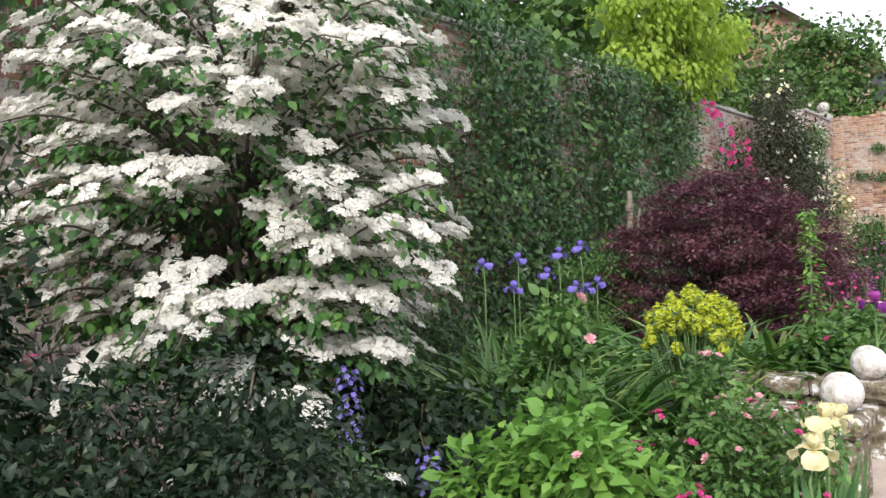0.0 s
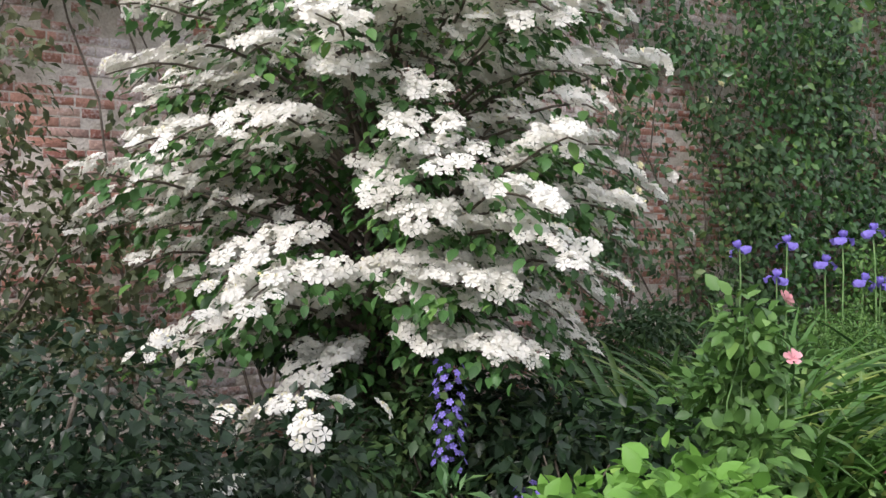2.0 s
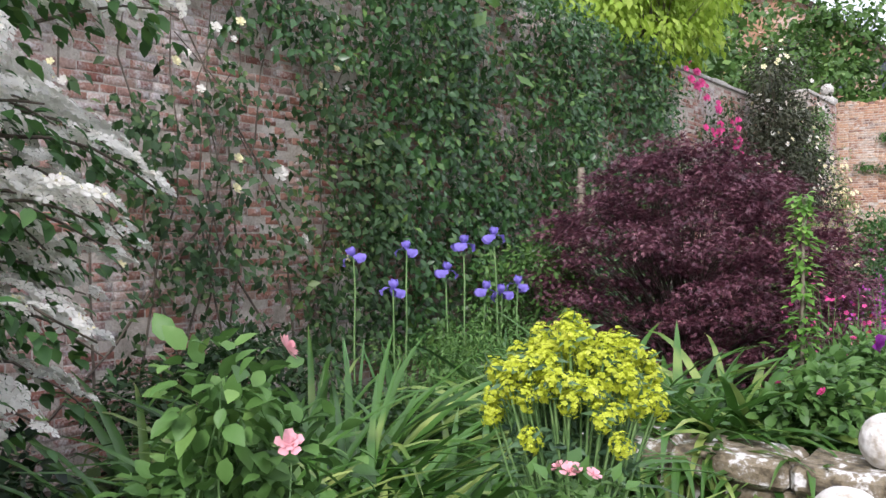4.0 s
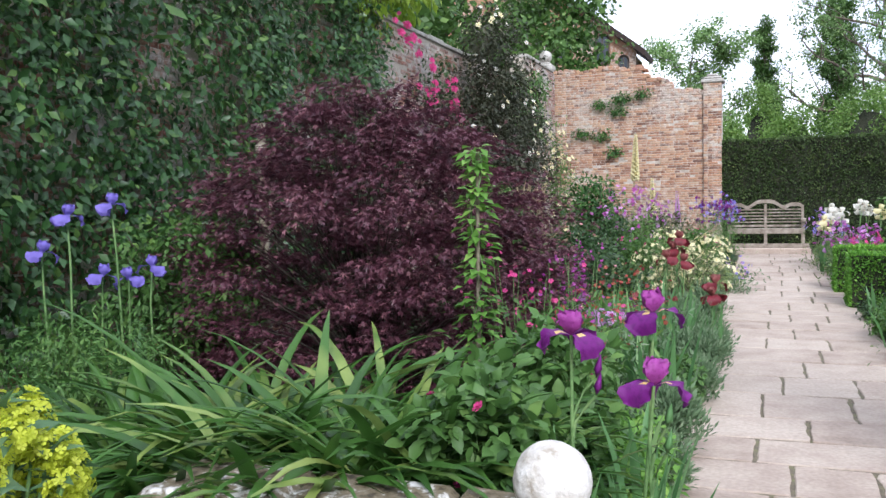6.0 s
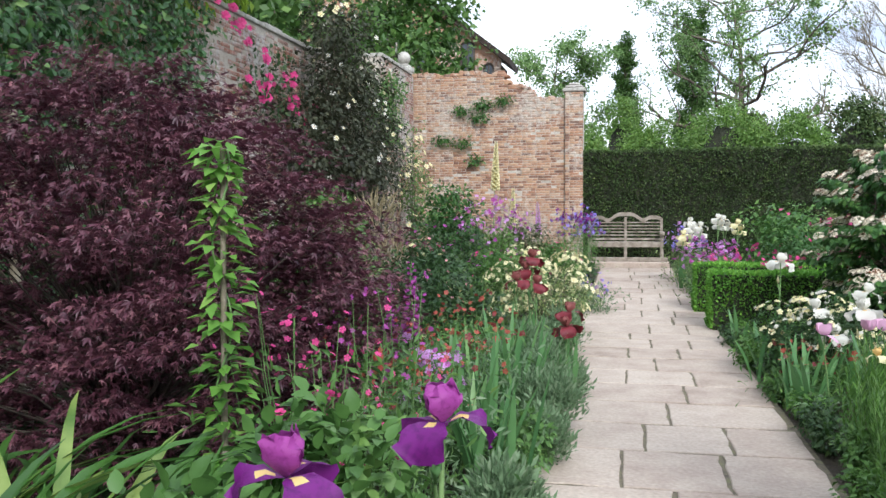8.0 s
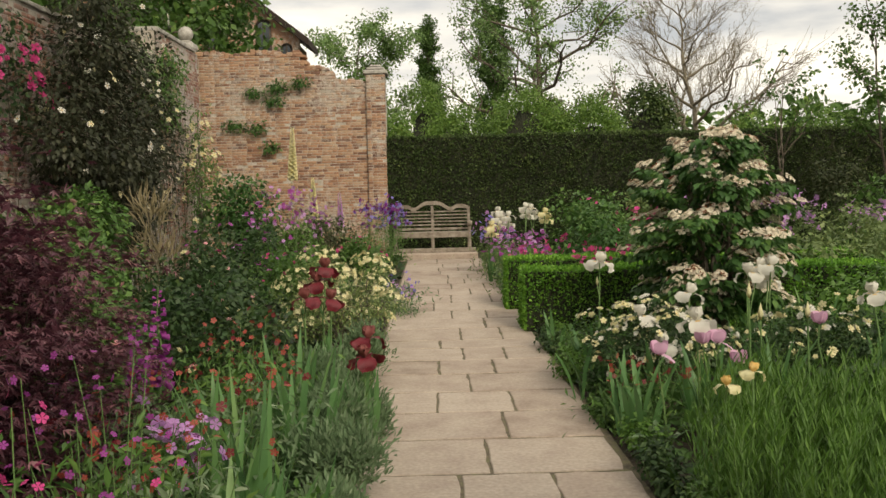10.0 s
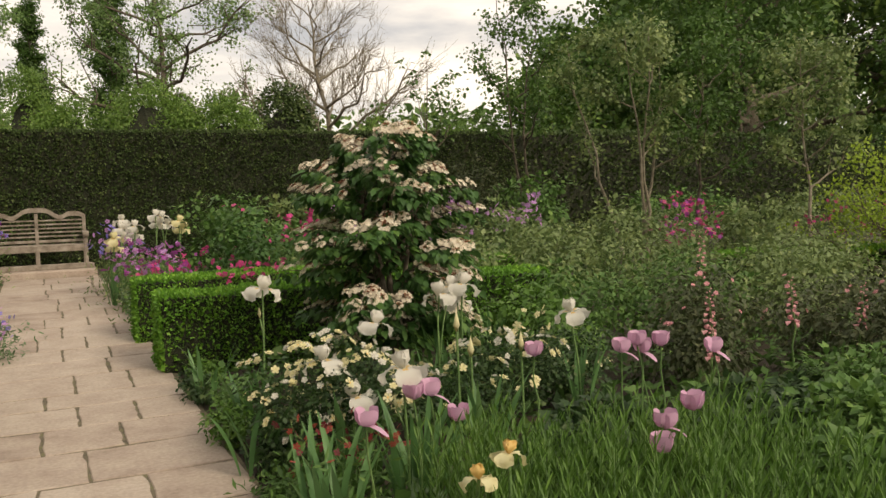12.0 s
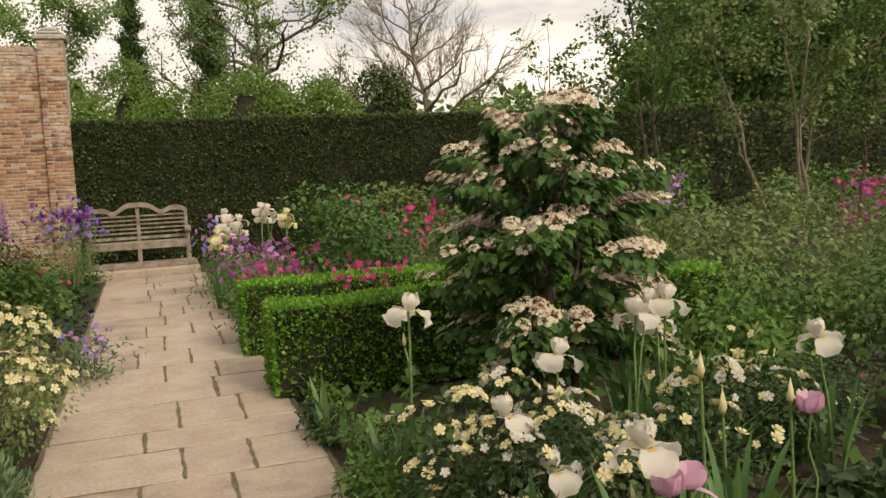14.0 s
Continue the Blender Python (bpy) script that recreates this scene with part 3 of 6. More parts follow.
for a, dx, dy in ((e1, 0, 0.03), (e2, 0, 0.03), (e7, 3.9, -0.05), (e8, 3.9, -0.05)):
    a[:, 0] += dx
    a[:, 1] += dy
e2[e2[:, 2] > 3.8, 1] += 0.36
part_np("brickwork", boxes_np(np.concatenate([e1, e7]), np.concatenate([e2, e8])), END_BRICK, wall_end, kind="stuff")
bm = bmesh.new()
box_bm(bm, (3.84, -0.12, 4.10), (4.39, 0.48, 4.19), 0.02)
box_bm(bm, (3.90, -0.06, 4.19), (4.33, 0.42, 4.26), 0.03)
box_bm(bm, (3.98, 0.02, 4.26), (4.25, 0.34, 4.33), 0.03)
part("pier_cap", bm, COPING, wall_end, "weathered stone cap")
bm = bmesh.new()
g = np.random.default_rng(17)
x = 0.0
while x < 3.86:
    wide = g.uniform(0.09, 0.24)
    top = ragged_top(x + wide / 2)
    box_bm(bm, (x, g.uniform(-0.02, 0.02), top - 0.09), (x + wide - 0.008, 0.41, top + g.uniform(-0.02, 0.05)), 0.015)
    x += wide
part("coping", bm, END_BRICK, wall_end, "broken course of lichened bricks")

# ---- stone path ----
bm = bmesh.new()
ys = [-5.6, 17.0, 25.4]
for a, b in zip(ys, ys[1:]):
    q = [bm.verts.new((x, y, ground_z(y) - 0.008)) for x, y in ((-0.52, a), (1.2, a), (1.2, b), (-0.52, b))]
    bm.faces.new(q)
me = bpy.data.meshes.new("pavement")
bm.to_mesh(me)
bm.free()
me.materials.append(rough_material("path_joint_earth", ((0.06, 0.05, 0.03), (0.14, 0.115, 0.075), (0.15, 0.16, 0.06)), scale=14, bump_size=0.01))
pavement = tagged(new("pavement", me), "straight path of pale worn york stone flags", "path", kind="structure")
# row starts along the path, with the joints across it
KNOWN_ROWS = [(9.62, 0.21, 0.61), (10.13, 0.03, 0.79), (10.62, 0.33,), (11.14, 0.06, 0.63), (11.86, 0.20, 0.72), (12.53, 0.38,), (13.20, 0.54,), (13.87, 0.08, 0.65),
              (14.49, 0.35,), (15.15, 0.10, 0.60), (15.77, 0.34, 0.75), (16.38, 0.12,), (16.85, 0.35, 0.8), (17.55, 0.66,), (18.2, 0.28, 0.72), (18.8, 0.05, 0.52),
              (19.45, 0.3, 0.86), (20.2, 0.12, 0.6)]
rows = []
g = np.random.default_rng(5)
y = -5.5
while y < 9.0:
    rows.append((y, g.uniform(0.0, 0.3), g.uniform(0.55, 0.85)))
    y += g.uniform(0.5, 0.68)
rows += KNOWN_ROWS
y = 20.85
while y < 24.8:
    rows.append((y, g.uniform(0.0, 0.35), g.uniform(0.5, 0.85)))
    y += g.uniform(0.5, 0.66)
rows.append((25.35,))


def flag_mesh(x0, x1, y0, y1, seed):
    """A flagstone: worn top edge, slightly wavy sides."""
    gg = np.random.default_rng(seed)
    n = 6
    outline = []
    for (ax, ay), (bx, by) in (((x0, y0), (x1, y0)), ((x1, y0), (x1, y1)), ((x1, y1), (x0, y1)), ((x0, y1), (x0, y0))):
        for i in range(n):
            s = i / n
            outline.append((ax + (bx - ax) * s + gg.normal(scale=0.005), ay + (by - ay) * s + gg.normal(scale=0.005)))
    cx, cy = (x0 + x1) / 2, (y0 + y1) / 2
    tilt = gg.normal(scale=0.005, size=2)
    v = []
    for inset, z in ((0.0, -0.03), (0.0, -0.005), (0.006, 0.0)):
        for x, yy in outline:
            dx, dy = x - cx, yy - cy
            k = 1 - inset / max(abs(dx), abs(dy), 0.05)
            v.append((cx + dx * k, cy + dy * k, z + ground_z(yy) + tilt[0] * dx + tilt[1] * dy))
    m = len(outline)
    fs = [(r * m + i, r * m + (i + 1) % m, (r + 1) * m + (i + 1) % m, (r + 1) * m + i) for r in range(2) for i in range(m)]
    me = bpy.data.meshes.new("flagstone")
    me.from_pydata(v, [], fs + [tuple(range(2 * m, 3 * m))])
    me.materials.append(FLAG)
    return me


def lay_flags():
    for i, (a, b) in enumerate(zip(rows, rows[1:])):
        xs = [-0.5, *a[1:], 1.17 + 0.012 * ((i * 7) % 3 - 1)]
        for k, (x0, x1) in enumerate(zip(xs, xs[1:])):
            ob = new("flagstone", flag_mesh(x0 + 0.011, x1 - 0.011, a[0] + 0.013, b[0] - 0.013, i * 10 + k))
            ob.parent = pavement


# ---- clipped hedges ----


def hedge(name, a, b, thick, height, label, leaf, sprig=0.05, density=700, seed=1, kind="structure", wave=0.03):
    """A clipped hedge from a to b on the plan: dark core painted as inner shade, sprigs over its faces."""
    a, b = np.array(a, float), np.array(b, float)
    d = b - a
    ln = float(np.linalg.norm(d))
    ang = math.atan2(d[1], d[0])
    base = thing(name, (a[0], a[1], ground_z(a[1]) - 0.02), label, "hedge", kind=kind)
    base.rotation_euler = (0, 0, ang)
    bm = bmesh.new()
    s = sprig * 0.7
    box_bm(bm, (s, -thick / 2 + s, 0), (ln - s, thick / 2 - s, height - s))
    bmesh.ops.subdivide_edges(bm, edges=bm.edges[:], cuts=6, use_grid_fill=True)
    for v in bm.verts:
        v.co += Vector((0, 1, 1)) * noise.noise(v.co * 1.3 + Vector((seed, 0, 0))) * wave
    part("core", bm, HEDGE_SHADE, base)
    g = np.random.default_rng(seed)
    out = []
    for area, spot, nor in ((ln * height, lambda u, w: (u * ln, np.full_like(u, -thick / 2), w * height), (0, -1, 0)),
                            (ln * height, lambda u, w: (u * ln, np.full_like(u, thick / 2), w * height), (0, 1, 0)),
                            (ln * thick, lambda u, w: (u * ln, (w - 0.5) * thick, np.full_like(u, height)), (0, 0, 1)),
                            (thick * height, lambda u, w: (np.zeros_like(u), (u - 0.5) * thick, w * height), (-1, 0, 0)),
                            (thick * height, lambda u, w: (np.full_like(u, ln), (u - 0.5) * thick, w * height), (1, 0, 0))):
        n = int(area * density * (0.25 if nor == (0, 1, 0) and height > 2 else 1))
        pos = np.stack(spot(g.random(n), g.random(n)), 1)
        nv = np.array(nor, float)
        wob = np.array([noise.noise(Vector(p) * 1.3 + Vector((seed, 0, 0))) for p in pos]) * wave
        pos += nv * (wob + g.normal(scale=sprig * 0.3, size=n) - sprig * 0.25)[:, None]
        ahead = nv + g.normal(scale=0.75, size=(n, 3)) + (0, 0, 0.25)
        out.append(scatter(SPRIG, pos, frames_np(ahead, g.normal(size=(n, 3))), sprig * g.uniform(0.6, 1.4, n)))
    part_np("foliage", join_np(out), leaf, base, kind="stuff")
    return base


hedge("yew_hedge", (-0.98, 27.9), (10.6, 27.9), 1.3, 2.66, "tall dark clipped yew hedge across the path's end", YEW_LEAF, 0.05, 1500, 2)
hedge("yew_hedge", (10.6, 28.4), (30, 30.6), 1.3, 2.75, "long dark clipped yew hedge behind young trees", YEW_LEAF, 0.10, 240, 3, wave=0.08)
hedge("yew_hedge", (-4.7, -6.2), (14, -6.2), 1.0, 2.5, "clipped yew hedge closing the border", YEW_LEAF, 0.12, 90, 4)
hedge("yew_hedge", (31, -6), (31, 31), 1.0, 2.4, "clipped yew hedge along the far side", YEW_LEAF, 0.14, 70, 5)
hedge("box_hedge", (1.08, 17.5), (5.1, 17.4), 0.55, 0.70, "low bright green clipped box edging", BOX_LEAF, 0.036, 3600, 6)
hedge("box_hedge", (1.02, 19.05), (5.6, 18.95), 0.55, 0.66, "low bright green clipped box edging further back", BOX_LEAF, 0.036, 3600, 7)
hedge("box_hedge", (9.3, 19.0), (14.6, 17.2), 0.6, 0.5, "low clipped box hedge in the far beds", BOX_LEAF, 0.06, 600, 8)
hedge("box_hedge", (9.2, 15.2), (12.0, 14.3), 0.7, 0.55, "low clipped box hedge in the far beds", BOX_LEAF, 0.05, 800, 9)

# ---- low stone walls with balls beside the path ----
ball_me = [ball_mesh("stone_ball", 0.115, BALL_STONE, 5, 24), ball_mesh("stone_ball", 0.118, BALL_STONE, 9, 24)]


def low_wall(y, z, x0, x1, seed):
    base = thing("low_stone_wall", ((x0 + x1) / 2, y, 0), "low wall with a lichened stone coping", "low wall", "low walls")
    h = (x1 - x0) / 2
    bm = bmesh.new()
    box_bm(bm, (-h + 0.03, -0.13, -0.05), (h - 0.03, 0.13, z - 0.13), 0.01)
    part("plinth", bm, LICHEN_STONE, base)
    bm = bmesh.new()
    k = 3
    for i in range(k):
        a, b = -h + 2 * h * i / k, -h + 2 * h * (i + 1) / k
        box_bm(bm, (a + 0.004, -0.19, z - 0.13), (b - 0.004, 0.19, z), 0.03)
    bmesh.ops.subdivide_edges(bm, edges=bm.edges[:], cuts=2, use_grid_fill=True)
    for v in bm.verts:
        v.co += Vector([noise.noise(v.co * 9 + Vector((seed + 7 * c, 0, 0))) * 0.012 for c in range(3)])
    part("coping", bm, LICHEN_STONE, base, "stone slab with white lichen and moss")


low_wall(6.62, 0.48, -1.45, -0.28, 1)
low_wall(7.72, 0.50, -1.9, -0.33, 2)
for i, (x, y, z) in enumerate(((-0.42, 6.60, 0.475), (-0.50, 7.72, 0.495))):
    ob = new("stone_ball", ball_me[i])
    ob.location = (x, y, z + 0.112)
    tagged(ob, "whitewashed stone ball on a low wall", "stone ball", "stone balls")

# ---- garden bench on its step ----
STEP_Y = 25.4
zb = ground_z(26)
bm = bmesh.new()
box_bm(bm, (-0.95, STEP_Y, zb - 0.15), (0.98, STEP_Y + 1.7, zb + 0.10), 0.02)
me = bpy.data.meshes.new("stone_step")
bm.to_mesh(me)
bm.free()
me.materials.append(FLAG)
tagged(new("stone_step", me), "low stone step under the bench", "step", kind="structure")


def garden_bench(x, y, z):
    """A long teak bench with a scrolled, three-humped back rail and slatted arms."""
    base = thing("garden_bench", (x, y, z), "weathered grey teak garden bench with scrolled back", "bench")
    half = 0.82
    bm = bmesh.new()
    n = 48
    line = []
    for i in range(n + 1):
        u = -half + 2 * half * i / n
        hump = 0.15 * math.exp(-(u / 0.30) ** 4) + 0.075 * (math.exp(-((abs(u) - 0.62) / 0.17) ** 4))
        line.append((u, 0.90 + hump))
    for k, (u, h) in enumerate(line):
        for dy in (-0.025, 0.025):
            bm.verts.new((u, 0.22 + dy, h + 0.035))
            bm.verts.new((u, 0.22 + dy, h - 0.05))
    bm.verts.ensure_lookup_table()
    for i in range(n):
        a, b = 4 * i, 4 * i + 4
        for p, q in ((0, 2), (2, 3), (3, 1), (1, 0)):
            bm.faces.new([bm.verts[a + p], bm.verts[b + p], bm.verts[b + q], bm.verts[a + q]])
    bm.faces.new([bm.verts[j] for j in (0, 1, 3, 2)])
    bm.faces.new([bm.verts[4 * n + j] for j in (0, 2, 3, 1)])
    bmesh.ops.recalc_face_normals(bm, faces=bm.faces[:])
    part("top_rail", bm, TEAK, base)
    for lo, hi, name in (((-0.03, 0.19, 0.42), (0.03, 0.25, 0.98), "back_post"), ((-half, 0.19, 0.0), (-half + 0.06, 0.25, 0.92), "back_leg"), ((half - 0.06, 0.19, 0.0), (half, 0.25, 0.92), "back_leg"),
                         ((-half, -0.32, 0.0), (-half + 0.06, -0.26, 0.64), "front_leg"), ((half - 0.06, -0.32, 0.0), (half, -0.26, 0.64), "front_leg"), ((-0.035, -0.32, 0.0), (0.035, -0.26, 0.36), "front_leg"),
                         ((-half, -0.315, 0.31), (half, -0.275, 0.40), "seat_rail"), ((-half, 0.20, 0.45), (half, 0.24, 0.50), "back_rail")):
        bm = bmesh.new()
        box_bm(bm, lo, hi, 0.006)
        part(name, bm, TEAK, base)
    for i in range(5):
        bm = bmesh.new()
        box_bm(bm, (-half + 0.05, 0.205, 0.55 + i * 0.072), (half - 0.05, 0.235, 0.578 + i * 0.072), 0.004)
        part("back_slat", bm, TEAK, base)
    for i in range(6):
        bm = bmesh.new()
        box_bm(bm, (-half + 0.02, -0.31 + i * 0.088, 0.40), (half - 0.02, -0.235 + i * 0.088, 0.424), 0.005)
        part("seat_slat", bm, TEAK, base)
    for s in (-1, 1):
        bm = bmesh.new()
        box_bm(bm, (s * (half - 0.03) - 0.05, -0.36, 0.62), (s * (half - 0.03) + 0.05, 0.2, 0.655), 0.01)
        bmesh.ops.create_cone(bm, cap_ends=True, segments=14, radius1=0.05, radius2=0.05, depth=0.1, matrix=pose(s * (half - 0.03), -0.35, 0.61, 0, 90, 0))
        part("arm", bm, TEAK, base, "rolled arm rest")


garden_bench(0.04, 26.05, zb + 0.10)
bm = bmesh.new()
box_bm(bm, (-0.85, 25.68, zb + 0.10), (0.95, 25.76, zb + 0.19), 0.01)
me = bpy.data.meshes.new("foot_rail")
bm.to_mesh(me)
bm.free()
me.materials.append(TEAK)
tagged(new("foot_rail", me), "weathered timber foot rail before the bench", "rail")

# ---- house beyond the end wall ----


def house():
    """Brick house end with a clay tile roof that falls to the right, half hidden behind the wall."""
    base = thing("house", (-9.0, 42.0, 0), "old brick house with clay tiled roof and arched windows", "house")
    bm = bmesh.new()
    box_bm(bm, (-8, 0.04, 0), (3.85, 2.0, 7.6))
    part("wall", bm, END_BRICK, base, "mellow orange brick wall")
    lo, hi = brick_rows(11.8, 4.0, 7.58, 21)
    lo[:, 0] -= 8
    hi[:, 0] -= 8
    part_np("brickwork", boxes_np(lo, hi), END_BRICK, base, kind="stuff")
    bm = bmesh.new()
    v = [(-9.5, -0.45, 12.35), (-1.6, -0.45, 12.35), (4.3, -0.45, 7.75), (4.3, 2.2, 7.75), (-1.6, 2.2, 12.35), (-9.5, 2.2, 12.35)]
    top = [bm.verts.new(p) for p in v]
    low = [bm.verts.new((p[0], p[1], p[2] - 0.28)) for p in v]
    for i in range(6):
        j = (i + 1) % 6
        bm.faces.new([top[i], top[j], low[j], low[i]])
    bm.faces.new([top[1], top[2], top[3], top[4]])
    bm.faces.new([top[0], top[1], top[4], top[5]])
    bm.faces.new([low[4], low[3], low[2], low[1]])
    bm.faces.new([low[5], low[4], low[1], low[0]])
    bmesh.ops.recalc_face_normals(bm, faces=bm.faces[:])
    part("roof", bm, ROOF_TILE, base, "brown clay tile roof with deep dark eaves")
    bm = bmesh.new()
    rim = ((-8, 7.6), (3.85, 7.6), (3.85, 7.95), (-1.6, 12.2), (-8, 12.2))
    front = [bm.verts.new((x, 0.02, z)) for x, z in rim]
    back = [bm.verts.new((x, 0.3, z)) for x, z in rim]
    bm.faces.new(front)
    bm.faces.new(back[::-1])
    for i in range(5):
        bm.faces.new([front[i], back[i], back[(i + 1) % 5], front[(i + 1) % 5]])
    bmesh.ops.recalc_face_normals(bm, faces=bm.faces[:])
    part("gable", bm, END_BRICK, base)
    for x, z, w in ((0.6, 8.0, 0.8), (2.45, 7.85, 0.55), (3.35, 6.9, 0.4)):
        fr = []
        for k in range(9):
            a = math.pi * k / 8
            fr.append((x + w / 2 * math.cos(a), z + 0.5 + 0.22 * math.sin(a)))
        fr += [(x - w / 2, z - 0.5), (x + w / 2, z - 0.5)]
        bm = bmesh.new()
        bm.faces.new([bm.verts.new((p[0], -0.035, p[1])) for p in fr][::-1])
        win = part("window", bm, GLASS, base)
        bm = bmesh.new()
        for p, q in zip(fr, fr[1:] + fr[:1]):
            mid = Vector(((p[0] + q[0]) / 2, -0.05, (p[1] + q[1]) / 2))
            ln = math.hypot(q[0] - p[0], q[1] - p[1])
            made = bmesh.ops.create_cube(bm, size=1.0, matrix=Matrix.Translation(mid) @ Matrix.Rotation(-math.atan2(q[1] - p[1], q[0] - p[0]), 4, "Y") @ Matrix.Diagonal((ln + 0.05, 0.05, 0.08, 1)))
        box_bm(bm, (x - 0.025, -0.07, z - 0.5), (x + 0.025, -0.04, z + 0.7))
        part("window_frame", bm, DARK_WOOD, win)
    return base


house()

# ---- trees and far planting ----


def tree(name, at, height, trunk_r, spread, label, leaf, leaves, leaf_size, seed, limbs=9, low=0.3, rise=0.5, clump=0.8, bark=None, twigs=4, stems=1, bare=False, shape=None, squash=0.7, category="tree", group=""):
    """A tree: tapered trunk or stems, limbs, twigs, and a crown of leaf clumps at the twigs' ends."""
    g = np.random.default_rng(seed)
    base = thing(name, (at[0], at[1], ground_z(at[1])), label, category, group)
    wood, twig_wood, tips = [], [], []
    for s in range(stems):
        lean = g.normal(scale=0.05 + 0.1 * (stems > 1), size=2) * height
        foot = np.array((0, 0, -0.1)) + (np.append(g.normal(scale=0.12, size=2), 0) if stems > 1 else 0)
        n = 9
        t = np.linspace(0, 1, n)
        trunk = foot + np.stack([lean[0] * t ** 1.4, lean[1] * t ** 1.4, t * height * (0.92 if s == 0 else g.uniform(0.7, 0.92))], 1)
        trunk[1:, :2] += np.cumsum(g.normal(scale=0.012 * height, size=(n - 1, 2)), 0)
        rad = trunk_r * (1 - 0.88 * t ** 0.8)
        part_np("stem" if stems > 1 else "trunk", tube(trunk, rad, 7), bark or BARK, base, smooth=True)
        tips.append(trunk[-1])
        for i in range(max(limbs // stems, 2)):
            f = low + (0.97 - low) * (i + g.random()) / max(limbs // stems, 2)
            k = f * (n - 1)
            a = trunk[int(k)] + (trunk[min(int(k) + 1, n - 1)] - trunk[int(k)]) * (k % 1)
            az = 2.4 * i + g.uniform(-0.5, 0.5) + seed + s
            reach = spread * (1.15 - 0.75 * f) * g.uniform(0.7, 1.15)
            b = a + np.array((math.cos(az) * reach, math.sin(az) * reach, rise * reach * g.uniform(0.6, 1.4)))
            limb = stem_line(a, b, -0.12, 7, 0.03 * reach)
            lr = trunk_r * (1 - 0.85 * f) * 0.55 + 0.004 * height * 0.3
            wood.append(tube(limb, np.linspace(lr, lr * 0.25, 7), 5))
            for q in range(twigs):
                u = 0.35 + 0.65 * (q + g.random()) / twigs
                c = limb[min(int(u * 6), 6)]
                w = g.normal(size=3)
                w /= np.linalg.norm(w)
                d = c + (w * 0.55 + (b - a) / max(reach, 0.1) * 0.5 + (0, 0, 0.25)) * spread * 0.38 * g.uniform(0.6, 1.2)
                tw = stem_line(c, d, 0.0, 5, 0.03 * spread)
                twig_wood.append(tube(tw, np.linspace(lr * 0.35, lr * 0.08, 5), 4))
                tips.append(d)
                if bare:
                    for _ in range(11):
                        w2 = g.normal(size=3)
                        w2 /= np.linalg.norm(w2)
                        st = tw[g.integers(1, 5)]
                        e = st + (w2 * 0.6 + (d - c) / max(np.linalg.norm(d - c), 0.01) + (0, 0, 0.3)) * spread * 0.2 * g.uniform(0.5, 1.2)
                        twig_wood.append(tube(stem_line(st, e, 0.0, 4, 0.02 * spread), np.linspace(lr * 0.13, lr * 0.04, 4), 3))
                        e2 = st + (e - st) * 0.5 + unit(1)[0] * spread * 0.1
                        twig_wood.append(tube(stem_line(st + (e - st) * 0.5, e2, 0.0, 3, 0.01), np.linspace(lr * 0.07, lr * 0.03, 3), 3))
                else:
                    tips.append((c + d) / 2)
    part_np("branchwork", join_np(wood + twig_wood), bark or BARK, base, kind="stuff", smooth=True)
    if not bare:
        per = max(leaves // len(tips), 4)
        crown = [clump_leaves(p, clump * g.uniform(0.55, 1.3) * np.array((1, 1, squash)), per, leaf_size, 0.45, 0.4, 0.2, shape or SPRIG, 0.9) for p in tips]
        part_np("crown", join_np(crown), leaf, base, kind="stuff")
    return base


tree("ash_tree", (-4.2, 54), 10.5, 0.16, 4.0, "young light green ash tree with feathery open crown", PALE_TREE_LEAF, 15000, 0.16, 3, limbs=16, clump=0.8, low=0.35)
tree("poplar_tree", (0.2, 63), 12.8, 0.16, 0.8, "narrow upright green poplar tree", TREE_LEAF, 22000, 0.15, 5, limbs=44, low=0.05, rise=1.8, clump=0.5, twigs=3)
tree("poplar_tree", (3.9, 63), 15.0, 0.2, 1.2, "taller narrow upright green poplar tree", TREE_LEAF, 26000, 0.16, 6, limbs=48, low=0.05, rise=1.6, clump=0.65, twigs=3)
tree("walnut_tree", (7.6, 58), 15.0, 0.36, 7.2, "wide old tree with open crown and dark limbs", PALE_TREE_LEAF, 16000, 0.17, 8, limbs=17, low=0.25, rise=0.5, clump=0.85, twigs=6)
tree("bare_tree", (12.9, 48.5), 11.2, 0.22, 4.2, "leafless pale grey tree with fine spreading twigs", TREE_LEAF, 0, 0.1, 9, limbs=22, low=0.2, rise=0.8, bare=True, twigs=8, bark=PALE_BARK)
for i, (x, y, h, s, lab) in enumerate(((33, 42, 17, 9.0, "huge dark oak with a pale thick trunk"), (38, 60, 12.5, 6.0, "large dark green oak behind the hedge"),
                                       (37, 55, 15, 7, "large dark green oak behind the hedge"), (41, 38, 17, 9, "large spreading dark oak"), (45, 50, 18, 10, "large spreading dark oak"),
                                       (38, 24, 14, 8, "large spreading dark oak"), (46, 62, 17, 10, "large dark oak in the distance"))):
    tree("oak_tree", (x, y), h, 0.55, s, lab, OAK_LEAF, 11000, 0.45, 20 + i, limbs=14, low=0.22, rise=0.35, clump=1.9, twigs=6, bark=PALE_BARK if i == 0 else BARK, group="oaks")
tree("hornbeam_tree", (24.5, 33.6), 9.5, 0.16, 4.0, "bright green tree in front of the oaks", TREE_LEAF, 12000, 0.20, 41, limbs=14, low=0.25, clump=0.9, twigs=5)
tree("hornbeam_tree", (21.5, 36), 7.5, 0.14, 3.4, "bright green tree behind the hedge", TREE_LEAF, 9000, 0.2, 42, limbs=12, low=0.25, clump=0.9, twigs=5)
